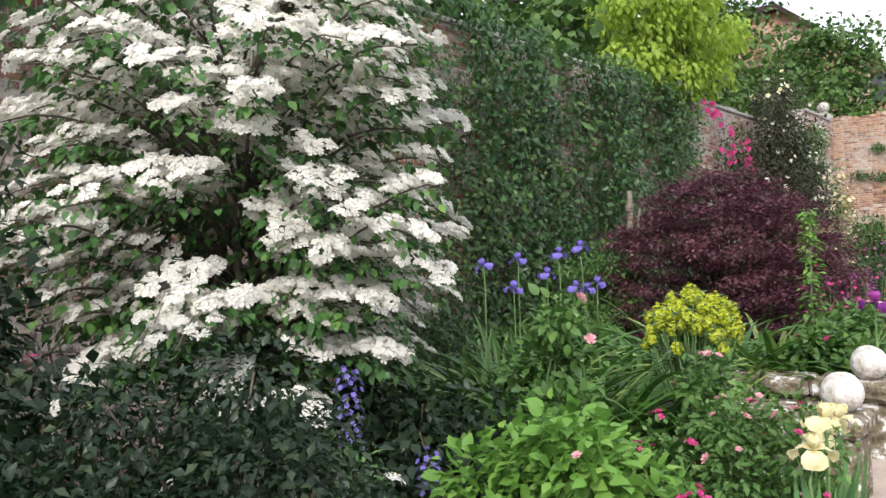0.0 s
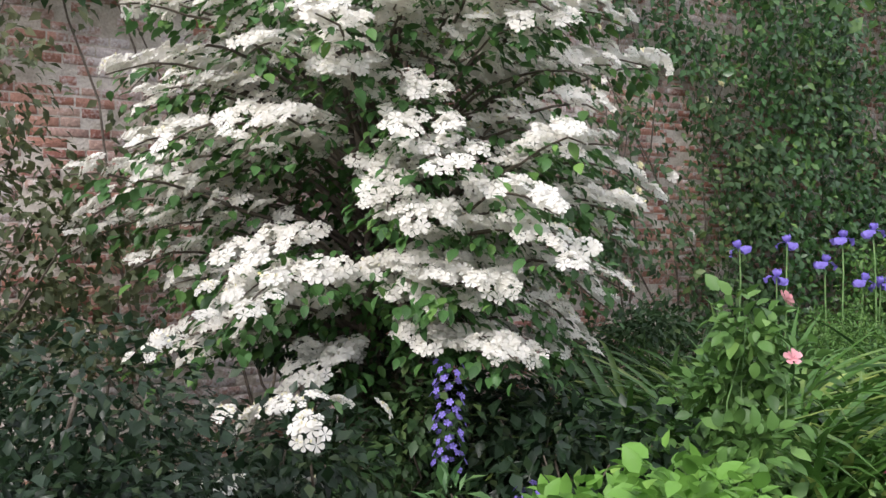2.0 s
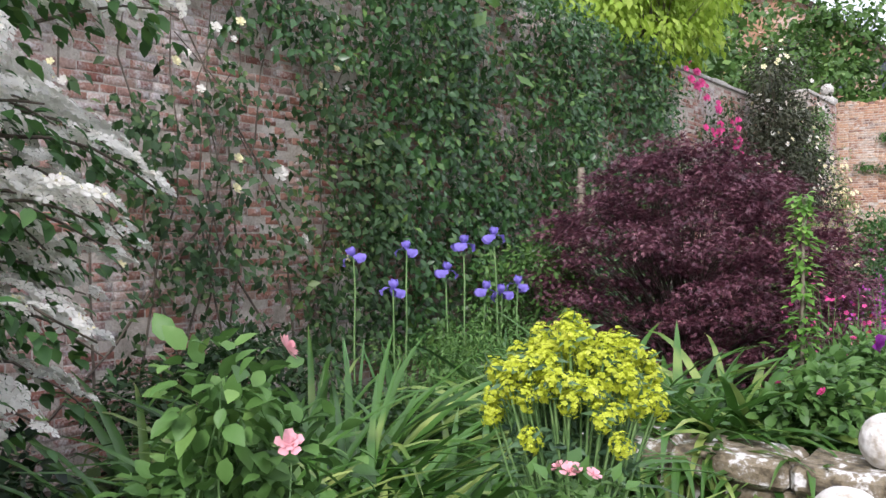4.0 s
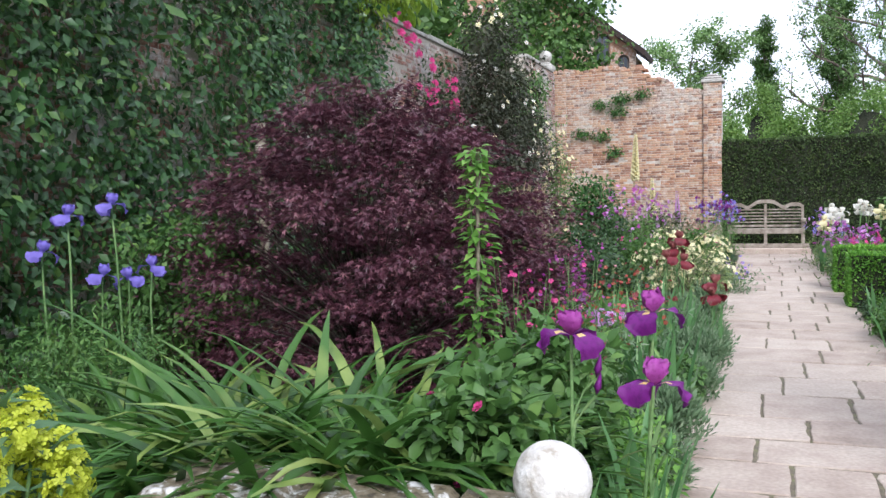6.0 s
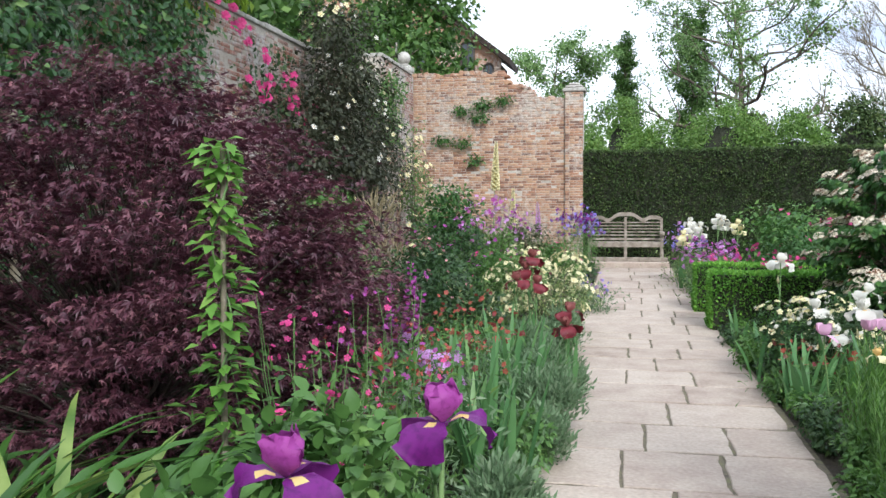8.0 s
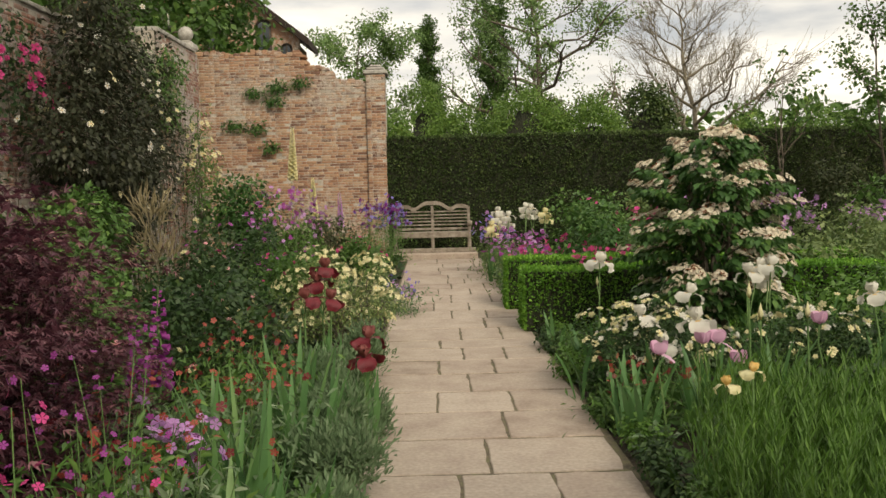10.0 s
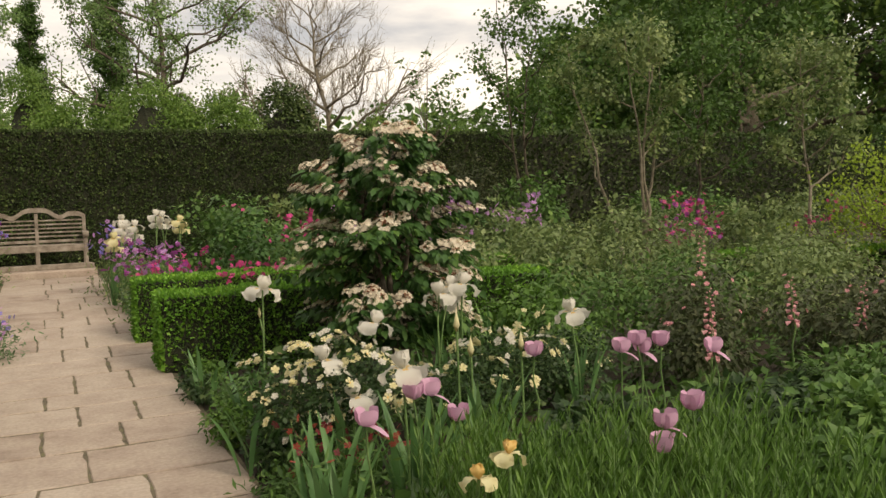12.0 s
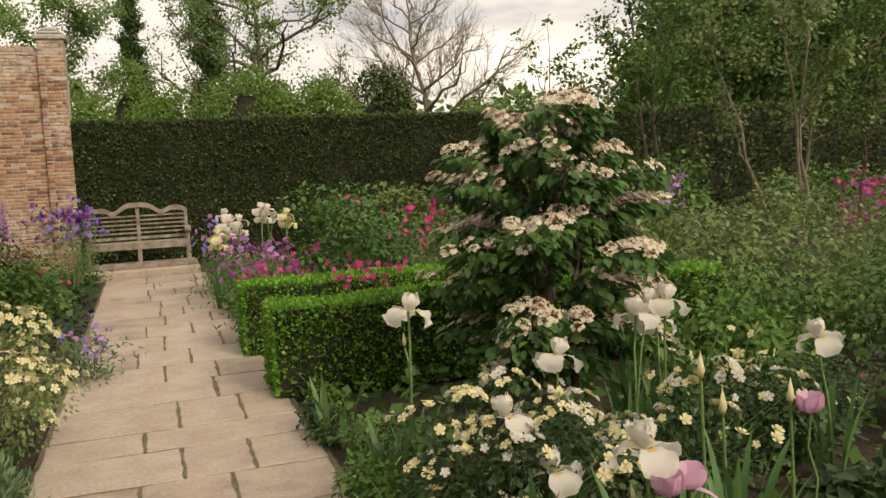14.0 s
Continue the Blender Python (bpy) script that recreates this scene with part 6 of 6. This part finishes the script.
campion((-0.75, 25.1), 110, 1.15, 0.3, "violet blue sage beside the bench", [SMALL_VIOLET, SMALL_BLUE], 7, size=0.07, name="sage")
campion((-0.35, 18.6), 50, 0.45, 0.25, "blue catmint spilling on the path", [SMALL_BLUE, SMALL_LILAC], 8, size=0.045, name="catmint", leaf=GREY_LEAF)
rose_bush((-1.1, 21.6), (0.5, 0.6), 1.0, "green rose bush with red blooms", ROSE_LEAF, ROSE_CERISE, 14, 0.08, 72, 0.06, 2200, 26, 0.2)
base, cs, rs = shrub("potentilla", (-0.85, 16.3), (0.80, 0.95), 1.14, "rounded bush covered in pale yellow flowers", "shrub", BRONZE_LEAF, 0.035, 5200, 46, 0.2, seed=73, group="")
for o in base.children:
    if o.name.startswith("foliage"):
        o.data.materials[0] = OLIVE_LEAF
flowers_on(base, "flower", cs, rs, 290, [SMALL_CREAM], 0.048, 0.15)
blossom_mass(base, cs, rs, 420, FLOWER, CREAM_PETAL, 0.045, 0.1)
for i, (x, y, r, h) in enumerate(((-0.62, 12.9, 0.32, 0.55), (-0.72, 13.8, 0.36, 0.62), (-0.42, 12.2, 0.28, 0.46), (-0.42, 10.2, 0.25, 0.42), (-0.45, 9.5, 0.22, 0.4), (-0.5, 14.9, 0.28, 0.55), (-0.40, 11.5, 0.2, 0.36), (-0.38, 13.3, 0.22, 0.36))):
    shrub("lavender_clump", (x, y), (r, r), h, "silvery grey-green aromatic clump at the path edge", "perennial", GREY_LEAF, 0.055, 2200, 26, 0.13, seed=80 + i, shape=SLIM, droop=-0.7, stem=GREEN_STEM, group="silver clumps")
for i, (x, y, z) in enumerate(((-0.40, 13.1, 0.68), (-0.36, 12.98, 0.58), (-0.74, 14.3, 0.92), (-0.80, 14.35, 1.02), (-0.85, 13.7, 0.86), (-0.70, 14.15, 0.8))):
    iris((x, y), z, 0.105, IRIS_MAROON, "dusky red and maroon bearded iris", 90 + i, 10, 0.5, ((-0.12, 0),))
for i, (x, y, n, ln) in enumerate(((-0.95, 11.9, 26, 0.75), (-0.75, 11.4, 24, 0.7), (-0.65, 12.5, 22, 0.7), (-0.85, 13.2, 20, 0.7), (-0.6, 10.8, 18, 0.6), (-0.48, 8.9, 16, 0.55))):
    base = thing("iris_leaves", (x, y, 0), "fan of upright pale green iris leaves", "perennial", "iris fans")
    part_np("leaf_fan", straps(n, ln, 0.038, 0.14, 0.16, 140 + i, 6, 1.05), SPEAR_LEAF, base)
for i, (x, y, n) in enumerate(((-1.25, 11.3, 70), (-1.5, 11.9, 60), (-1.1, 12.6, 60), (-0.95, 10.9, 44), (-1.2, 13.4, 60), (-0.95, 12.1, 44))):
    campion((x, y), n, 0.72, 0.38, "low plant with small brick red flowers", [SMALL_RED, SMALL_RED, SMALL_MAROON], 20 + i, size=0.032, name="avens", leaf=GREY_LEAF if i % 2 else ROSE_LEAF, leaf_n=900)
campion((-1.05, 11.5), 36, 0.62, 0.16, "small lilac-mauve flower heads", SMALL_LILAC, 30, size=0.06, name="columbine")
shrub("green_edging", (-0.45, 9.2), (0.2, 0.5), 0.5, "leafy green edging plant by the path", "perennial", FRESH_LEAF, 0.05, 1500, 22, 0.13, seed=88, stem=GREEN_STEM)
shrub("green_edging", (-0.5, 11.2), (0.2, 0.45), 0.42, "leafy green edging plant by the path", "perennial", ROSE_LEAF, 0.045, 1300, 22, 0.13, seed=89, stem=GREEN_STEM)

# ---- right-hand beds ----


def feathery(at, radius, height, n, label, leaf, seed, width=0.017, name="feathery_perennial", lean=0.09):
    """A stand of fine upright stems set with narrow leaves."""
    base = thing(name, (at[0], at[1], ground_z(at[1])), label, "perennial", "feathery stands")
    g = np.random.default_rng(seed)
    stems, pos, ahead = [], [], []
    for i in range(int(n * 1.5)):
        a, r = g.uniform(0, 6.28), radius * math.sqrt(g.random())
        foot = np.array((r * math.cos(a), r * math.sin(a), -0.02))
        top = foot + np.array((g.normal(scale=lean) * height, g.normal(scale=lean) * height, height * g.uniform(0.7, 1.1)))
        line = stem_line(foot, top, 0.1, 5, 0.01)
        stems.append(tube(line, np.linspace(0.004, 0.002, 5), 3))
        for k in range(22):
            u = 0.25 + 0.75 * k / 22
            p = line[0] + (line[-1] - line[0]) * u
            b = 2.4 * k
            pos.append(p)
            ahead.append((math.cos(b) * 0.55, math.sin(b) * 0.55, 1.0))
    part_np("stem_mass", join_np(stems), GREEN_STEM, base, kind="stuff")
    pos, ahead = np.array(pos), np.array(ahead)
    part_np("foliage", scatter(SLIM, pos, frames_np(ahead, unit(len(pos)) * 0.3 + (0, 0, 1)), np.stack([np.full(len(pos), width * 2.2), g.uniform(0.06, 0.11, len(pos)), np.full(len(pos), 0.04)], 1)), leaf, base, kind="stuff")
    return base


for i, (x, y, r, h, n) in enumerate(((1.75, 11.6, 0.45, 0.58, 90), (2.3, 12.0, 0.5, 0.62, 100), (1.95, 12.5, 0.4, 0.62, 70), (2.9, 12.3, 0.5, 0.6, 90), (1.6, 10.7, 0.35, 0.6, 60), (2.2, 11.0, 0.5, 0.6, 90), (2.9, 11.3, 0.5, 0.62, 80))):
    feathery((x, y), r, h, n, "stand of feathery bright green stems", GRASSY_LEAF, 200 + i)
for i, (x, y, n, ln) in enumerate(((1.35, 13.1, 14, 0.55), (1.25, 14.2, 12, 0.5), (1.4, 15.0, 12, 0.55), (1.3, 16.1, 10, 0.5), (1.9, 13.3, 18, 0.6), (2.4, 13.6, 16, 0.6), (1.6, 9.9, 14, 0.6), (3.0, 15.2, 18, 0.6), (3.6, 15.6, 18, 0.6))):
    base = thing("iris_leaves", (x, y, 0), "fan of upright green iris leaves", "perennial", "iris fans")
    part_np("leaf_fan", straps(n, ln, 0.036, 0.12, 0.22, 240 + i, 6, 1.0), SPEAR_LEAF, base)

# cream shrub rose and its low spread
base = rose_bush((1.75, 14.2), (0.68, 0.55), 0.78, "low spreading rose covered in cream blooms", DARK_LEAF, [ROSE_CREAM, SMALL_CREAM, ROSE_WHITE], 290, 0.05, 301, 0.035, 4600, 46, 0.16)
base = rose_bush((2.75, 14.35), (0.7, 0.45), 0.70, "low rose with scattered cream blooms", DARK_LEAF, [ROSE_CREAM, ROSE_WHITE], 90, 0.06, 302, 0.035, 3800, 40, 0.16)
base = rose_bush((3.6, 14.6), (0.5, 0.45), 0.66, "low rose with scattered cream blooms", DARK_LEAF, [SMALL_CREAM], 24, 0.055, 303, 0.035, 2600, 30, 0.16)
for i, (x, y, z, sec) in enumerate(((1.47, 14.97, 0.96, None), (2.64, 14.68, 0.86, (0.12, 0.06, 0.04)), (2.80, 14.70, 0.92, (0.05, 0.12, -0.13)), (1.76, 13.18, 0.72, None), (1.62, 14.05, 0.63, (0.05, 0.05, -0.3)), (1.69, 13.81, 0.45, None),
                                     (3.52, 14.23, 0.73, None), (2.15, 14.6, 0.72, None))):
    iris((x, y), z, 0.115, IRIS_WHITE, "ivory white bearded iris with yellow throat", 310 + i, 8, 0.5, ((-0.2, 0),) if i in (0, 3, 4) else (), CREAM_PETAL, second=sec)
for i, (x, y, z) in enumerate(((2.22, 13.55, 0.82), (2.6, 13.5, 0.68), (2.28, 13.5, 0.68))):
    base = thing("iris_bud", (x, y, 0), "closed pale yellow iris bud on a stem", "iris", "iris buds")
    part_np("stem", tube([(0, 0, -0.02), (0.01, 0, z * 0.5), (0, 0, z)], [0.008, 0.007, 0.006], 6), GREEN_STEM, base)
    me = mesh_np("bud", *BUD)
    me.materials.append(CREAM_PETAL)
    put_parts(base, "bud", [me], [turn_to((0, 0, z - 0.01), (0, 0, 1), 0.13)])
for i, (x, y, z) in enumerate(((1.61, 11.96, 0.66), (1.50, 11.93, 0.60))):
    iris((x, y), z, 0.062, IRIS_GOLD, "apricot yellow bearded iris", 330 + i, 6, 0.45)


def poppy(at, height, label, seed, size=0.088):
    """A cupped poppy: four broad petals in two rings on a thin stem."""
    g = np.random.default_rng(seed)
    base = thing("poppy", (at[0], at[1], ground_z(at[1])), label, "poppy", "poppies")
    part_np("stem", tube(stem_line((0.04, 0, -0.02), (0, 0, height), 0.2, 6, 0.012), np.linspace(0.006, 0.005, 6), 5), GREEN_STEM, base)
    part_np("leaf_fan", straps(6, 0.28, 0.05, 0.03, 0.8, seed, 5), GREY_LEAF, base)
    for k in range(5):
        a = 2 * math.pi * k / 5 + g.random()
        o, sd = np.array((math.cos(a), math.sin(a), 0)), np.array((-math.sin(a), math.cos(a), 0))
        drop = k == 4 and seed % 2
        prof = ((0.0, 0.0, 0.06), (0.32, 0.16, 0.34), (0.46, 0.46, 0.46), (0.50, 0.78, 0.44), (0.58, 0.92, 0.26)) if not drop else ((0.0, 0.0, 0.06), (0.35, 0.02, 0.26), (0.7, -0.12, 0.3), (1.0, -0.35, 0.22), (1.1, -0.48, 0.1))
        v = np.array([o * r - o * 0.08 * u * u + sd * w * u + np.array((0, 0, z + 0.03 * math.sin(9 * u + k))) for r, z, w in prof for u in (-1, -0.4, 0.4, 1)]) * size + np.array((0, 0, height))
        f = np.array([t for q in range(4) for u in range(3) for t in ((4 * q + u, 4 * q + u + 1, 4 * q + u + 5), (4 * q + u, 4 * q + u + 5, 4 * q + u + 4))])
        part_np("petal", (v, f), MAUVE_PETAL, base, smooth=True)
    return base


for i, (x, y, z) in enumerate(((1.76, 13.1, 0.60), (1.86, 13.12, 0.60), (1.95, 13.0, 0.49), (1.39, 12.74, 0.61), (2.66, 13.46, 0.65), (3.07, 13.2, 0.67), (3.18, 13.2, 0.70), (3.23, 13.22, 0.65), (3.35, 13.2, 0.68), (3.61, 13.06, 0.64), (2.69, 12.2, 0.63), (2.54, 12.2, 0.57), (2.46, 12.12, 0.50))):
    poppy((x, y), z, "mauve pink poppy bloom on a slender stem", 400 + i)

# foliage between the flowers, near right
for i, (x, y, rx, ry, h, m, ls, lab) in enumerate((
        (3.3, 13.5, 0.6, 0.45, 0.36, DARK_LEAF, 0.09, "clump of broad dark peony leaves"), (2.6, 13.0, 0.5, 0.4, 0.38, DARK_LEAF, 0.08, "clump of broad dark peony leaves"), (4.2, 13.2, 0.7, 0.6, 0.42, DARK_LEAF, 0.08, "dark green leafy perennial clump"),
        (3.3, 11.9, 0.5, 0.5, 0.52, ROSE_LEAF, 0.07, "leafy rose with fresh leaves"), (4.0, 12.3, 0.6, 0.5, 0.62, ROSE_LEAF, 0.075, "bright green rose leaves"), (4.9, 12.9, 0.7, 0.6, 0.72, ROSE_LEAF, 0.065, "leafy mid-green rose bush foliage"),
        (5.0, 14.6, 0.8, 0.8, 0.95, BRONZE_LEAF, 0.055, "dark bronze-red leaved shrub rose"), (5.9, 14.0, 0.8, 0.8, 1.0, BRONZE_LEAF, 0.055, "dark bronze-red leaved shrub rose"), (6.3, 13.0, 0.8, 0.7, 0.9, ROSE_LEAF, 0.06, "leafy mid-green rose bush foliage"),
        (4.1, 15.9, 0.7, 0.6, 0.8, GRASSY_LEAF, 0.06, "mid-green leafy perennial beside the viburnum"), (5.0, 16.4, 0.8, 0.7, 0.95, ROSE_LEAF, 0.055, "rounded green shrub rose"), (6.0, 16.0, 0.8, 0.8, 1.05, ROSE_LEAF, 0.055, "rounded green shrub rose"),
        (4.6, 18.4, 0.9, 0.8, 1.15, OLIVE_LEAF, 0.055, "loose olive green shrub rose"), (5.8, 18.3, 0.9, 0.9, 1.25, OLIVE_LEAF, 0.055, "loose olive green shrub rose"), (7.0, 17.6, 0.9, 0.9, 1.15, OLIVE_LEAF, 0.055, "loose olive green shrub rose"),
        (7.2, 16.0, 0.8, 0.8, 1.0, OLIVE_LEAF, 0.055, "loose olive green shrub rose"), (7.4, 14.4, 0.8, 0.8, 1.0, BRONZE_LEAF, 0.06, "bronze green leafy shrub rose"), (8.4, 16.6, 0.9, 0.9, 1.1, OLIVE_LEAF, 0.06, "loose olive green shrub rose"),
        (6.3, 20.3, 1.0, 0.9, 1.5, OLIVE_LEAF, 0.06, "tall loose shrub rose"), (7.8, 19.8, 1.0, 1.0, 1.4, OLIVE_LEAF, 0.06, "tall loose shrub rose"), (8.2, 22.6, 0.9, 0.9, 1.9, ROSE_LEAF, 0.09, "rounded shrub with grey-green leaves"),
        (4.6, 21.4, 1.0, 1.0, 1.7, BRONZE_LEAF, 0.06, "tall thin brownish shrub"), (6.2, 24.6, 1.1, 1.0, 2.5, BRONZE_LEAF, 0.07, "tall brown-stemmed climbing rose on poles"), (8.9, 26.2, 1.0, 0.7, 2.3, BRONZE_LEAF, 0.07, "brown-stemmed rose before the hedge"),
        (2.45, 19.9, 0.85, 0.75, 1.40, VIB_LEAF, 0.055, "rounded dark green shrub behind the box edging"), (3.4, 20.8, 0.8, 0.8, 1.3, ROSE_LEAF, 0.06, "rounded green shrub behind box edging"), (3.0, 24.0, 1.2, 1.0, 1.6, ROSE_LEAF, 0.08, "leafy green shrub before the hedge"),
        (4.8, 26.2, 1.0, 0.7, 1.6, OLIVE_LEAF, 0.08, "leafy shrub before the hedge"), (11.0, 23.5, 1.6, 1.2, 1.1, OLIVE_LEAF, 0.08, "low olive green planting"), (13.5, 22.5, 1.8, 1.4, 1.2, OLIVE_LEAF, 0.09, "low olive green planting"),
        (10.0, 18.2, 1.3, 1.1, 0.9, OLIVE_LEAF, 0.07, "low olive green planting"), (10.5, 13.0, 1.2, 1.0, 0.9, ROSE_LEAF, 0.07, "low green leafy border planting"), (8.6, 12.4, 1.0, 0.9, 0.95, ROSE_LEAF, 0.065, "leafy mid-green rose bush foliage"),
        (15, 26.5, 2.2, 1.2, 1.3, ROSE_LEAF, 0.1, "mixed planting before the far hedge"), (19.5, 26, 2.4, 1.5, 1.3, OLIVE_LEAF, 0.1, "mixed planting before the far hedge"), (17.5, 17, 2.0, 2.0, 1.1, ROSE_LEAF, 0.1, "low mixed green border planting"), (13.5, 16.5, 1.4, 1.2, 0.8, ROSE_LEAF, 0.08, "low mixed green border planting"))):
    far = y > 15.3
    ls = ls * (1.25 if far else 1.0)
    count = int(min(1700 if far else 3200, 2.2 * (rx * ry * 6.3 + h * (rx + ry) * 3) / (ls * ls * 0.45)))
    base, cs, rs = shrub("garden_shrub" if h > 0.9 else "leafy_perennial", (x, y), (rx, ry), h, lab, "shrub" if h > 0.9 else "perennial", m, ls, count, max(16, int(18 * (rx + ry))), min(0.26, h * 0.35), seed=500 + i, stem=GREEN_STEM, shape=SPRIG if y > 18 else (LEAF if far else None))
    if lab.startswith("dark bronze-red"):
        flowers_on(base, "rose", cs, rs, 14, [ROSE_PINK], 0.05, 0.3)
    if lab.startswith("rounded dark green"):
        flowers_on(base, "flower", cs, rs, 30, [SMALL_CERISE], 0.06, 0.1)
# yellow-green twiggy shrub
tree("twiggy_shrub", (11.4, 17.4), 1.75, 0.05, 1.35, "twiggy shrub with yellow-green new leaves", LIME_LEAF, 5200, 0.06, 95, limbs=30, low=0.08, rise=0.7, clump=0.24, twigs=5, bark=BARK, stems=6, category="shrub")

# drifts of small flowers
for i, (x, y, n, h, r, fl, lab, sz) in enumerate((
        (1.35, 21.2, 120, 0.85, 0.5, [SMALL_LILAC, SMALL_MAGENTA], "drift of lilac and purple flowers", 0.07), (1.6, 20.2, 120, 0.72, 0.45, [SMALL_MAGENTA, SMALL_CERISE], "drift of magenta campion", 0.06),
        (1.15, 22.8, 90, 0.95, 0.4, [SMALL_BLUE, SMALL_LILAC], "drift of pale blue flowers", 0.07), (2.2, 18.9, 90, 0.75, 0.4, [SMALL_CERISE], "drift of cerise campion", 0.06), (3.1, 19.5, 60, 1.25, 0.3, [SMALL_CERISE], "tall wiry cerise pink campion", 0.06),
        (5.3, 20.4, 110, 1.35, 0.5, [SMALL_LILAC], "tall lilac sweet rocket", 0.08), (8.6, 18.9, 170, 1.25, 0.45, [SMALL_CERISE, SMALL_CERISE, SMALL_MAGENTA], "mass of bright pink campion", 0.055), (11.5, 18.6, 60, 1.15, 0.8, [SMALL_CERISE], "scattered bright pink campion", 0.055),
        (4.2, 20.8, 60, 1.2, 0.4, [SMALL_LILAC], "tall lilac sweet rocket", 0.08), (7.2, 21.4, 70, 1.3, 0.5, [SMALL_LILAC, SMALL_LILAC], "tall lilac sweet rocket", 0.09), (3.3, 14.9, 40, 0.62, 0.4, [SMALL_CREAM], "small lemon yellow flowers", 0.05),
        (1.5, 13.4, 60, 0.42, 0.35, [SMALL_MAROON, SMALL_RED], "nodding dull pink columbine", 0.04))):
    campion((x, y), n, h, r, lab, fl, 60 + i, size=sz, leaf_n=600, leaf=OLIVE_LEAF if y > 18 else ROSE_LEAF, name="columbine" if "columbine" in lab else "flower_drift")
for i, (x, y, z) in enumerate(((1.12, 22.0, 1.0), (1.3, 22.2, 1.02), (1.2, 22.6, 1.08), (1.65, 22.4, 1.15), (1.8, 22.6, 1.12), (2.0, 22.5, 1.05), (0.98, 21.6, 0.9))):
    iris((x, y), z, 0.12, IRIS_WHITE if i < 5 else IRIS_CREAM, "white bearded iris near the bench", 340 + i, 9, 0.6, second=(0.05, 0.08, -0.12))
for i, (x, y, h) in enumerate(((4.55, 14.1, 0.85), (5.2, 13.9, 0.9), (5.6, 13.7, 0.85), (4.4, 13.9, 0.6), (5.7, 15.5, 1.2))):
    foxglove((x, y), h, "slender pink foxglove spire over dark leaves", PINK_PETAL, 40 + i, bells=22, spike=0.4, size=0.04)
# yew column beside the path
base, cs, rs = shrub("yew_column", (1.62, 9.4), (0.46, 0.46), 3.1, "dark clipped yew column beside the path", "topiary", YEW_LEAF, 0.034, 42000, 170, 0.15, low=0.02, seed=601, droop=-0.2, shape=SPRIG)
# added dark tube, its colour painting the shade inside the column
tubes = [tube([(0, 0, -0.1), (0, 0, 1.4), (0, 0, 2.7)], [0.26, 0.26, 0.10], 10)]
part_np("core", join_np(tubes), HEDGE_SHADE, base)
# undergrowth along the path's right edge and small plants in gaps
for i in range(12):
    y = 9.6 + i * 0.66
    base, cs, rs = shrub("edging_plant", (1.30 + 0.08 * math.sin(i * 3), y), (0.18, 0.36), 0.26 + 0.05 * math.sin(i * 5), "low green edging plant spilling onto the path", "perennial", (ROSE_LEAF, DARK_LEAF, GRASSY_LEAF)[i % 3], 0.04, 700, 14, 0.1, seed=620 + i, stem=GREEN_STEM, group="edging plants")
for i in range(9):
    y = 19.5 + i * 0.62
    base, cs, rs = shrub("edging_plant", (1.2, y), (0.22, 0.36), 0.34, "low green edging plant spilling onto the path", "perennial", (GRASSY_LEAF, GREY_LEAF)[i % 2], 0.05, 500, 14, 0.1, seed=640 + i, stem=GREEN_STEM, group="edging plants")
# ground cover in the beds
for i, (x0, x1, y0, y1, n, lab) in enumerate(((-4.6, -0.55, -5, 26.5, 17000, "leafy ground cover under the left border"), (1.25, 9.5, -5, 26.5, 26000, "leafy ground cover under the right beds"), (9.5, 26, 10, 27.5, 10000, "leafy ground cover in the far beds"))):
    g = np.random.default_rng(700 + i)
    yy = g.uniform(y0, y1, n)
    pos = np.stack([g.uniform(x0, x1, n), yy, np.array([ground_z(v) for v in yy]) + g.random(n) * 0.16 - 0.03], 1)
    ob = new("ground_cover", mesh_np("ground_cover", *scatter(SPRIG, pos, frames_np(unit(n) * (1, 1, 0.5) + (0, 0, 0.3), unit(n) * 0.5 + (0, 0, 1)), g.uniform(0.07, 0.15, n))))
    ob.data.materials.append((DARK_LEAF, ROSE_LEAF, OLIVE_LEAF)[i])
    tagged(ob, lab, "ground cover", kind="stuff")

# ---- many small pieces last ----
lay_flags()


def lay_bricks():
    shared = {}
    for a, b in near_bricks:
        ln, hg = round(float(b[0] - a[0]), 2), 0.052
        key = (ln, len(shared) % 1)
        if key not in shared:
            v, f = face_east(boxes_np(np.array([(0, -0.03, 0)]), np.array([(ln, 0, hg)])))
            shared[key] = mesh_np("brick", v, f)
            shared[key].materials.append(PIECE_BRICK)
        ob = new("brick", shared[key])
        ob.parent = wall_long
        ob.location = (float(-a[1] - 0.03), float(a[0]), float(a[2]))


lay_bricks()
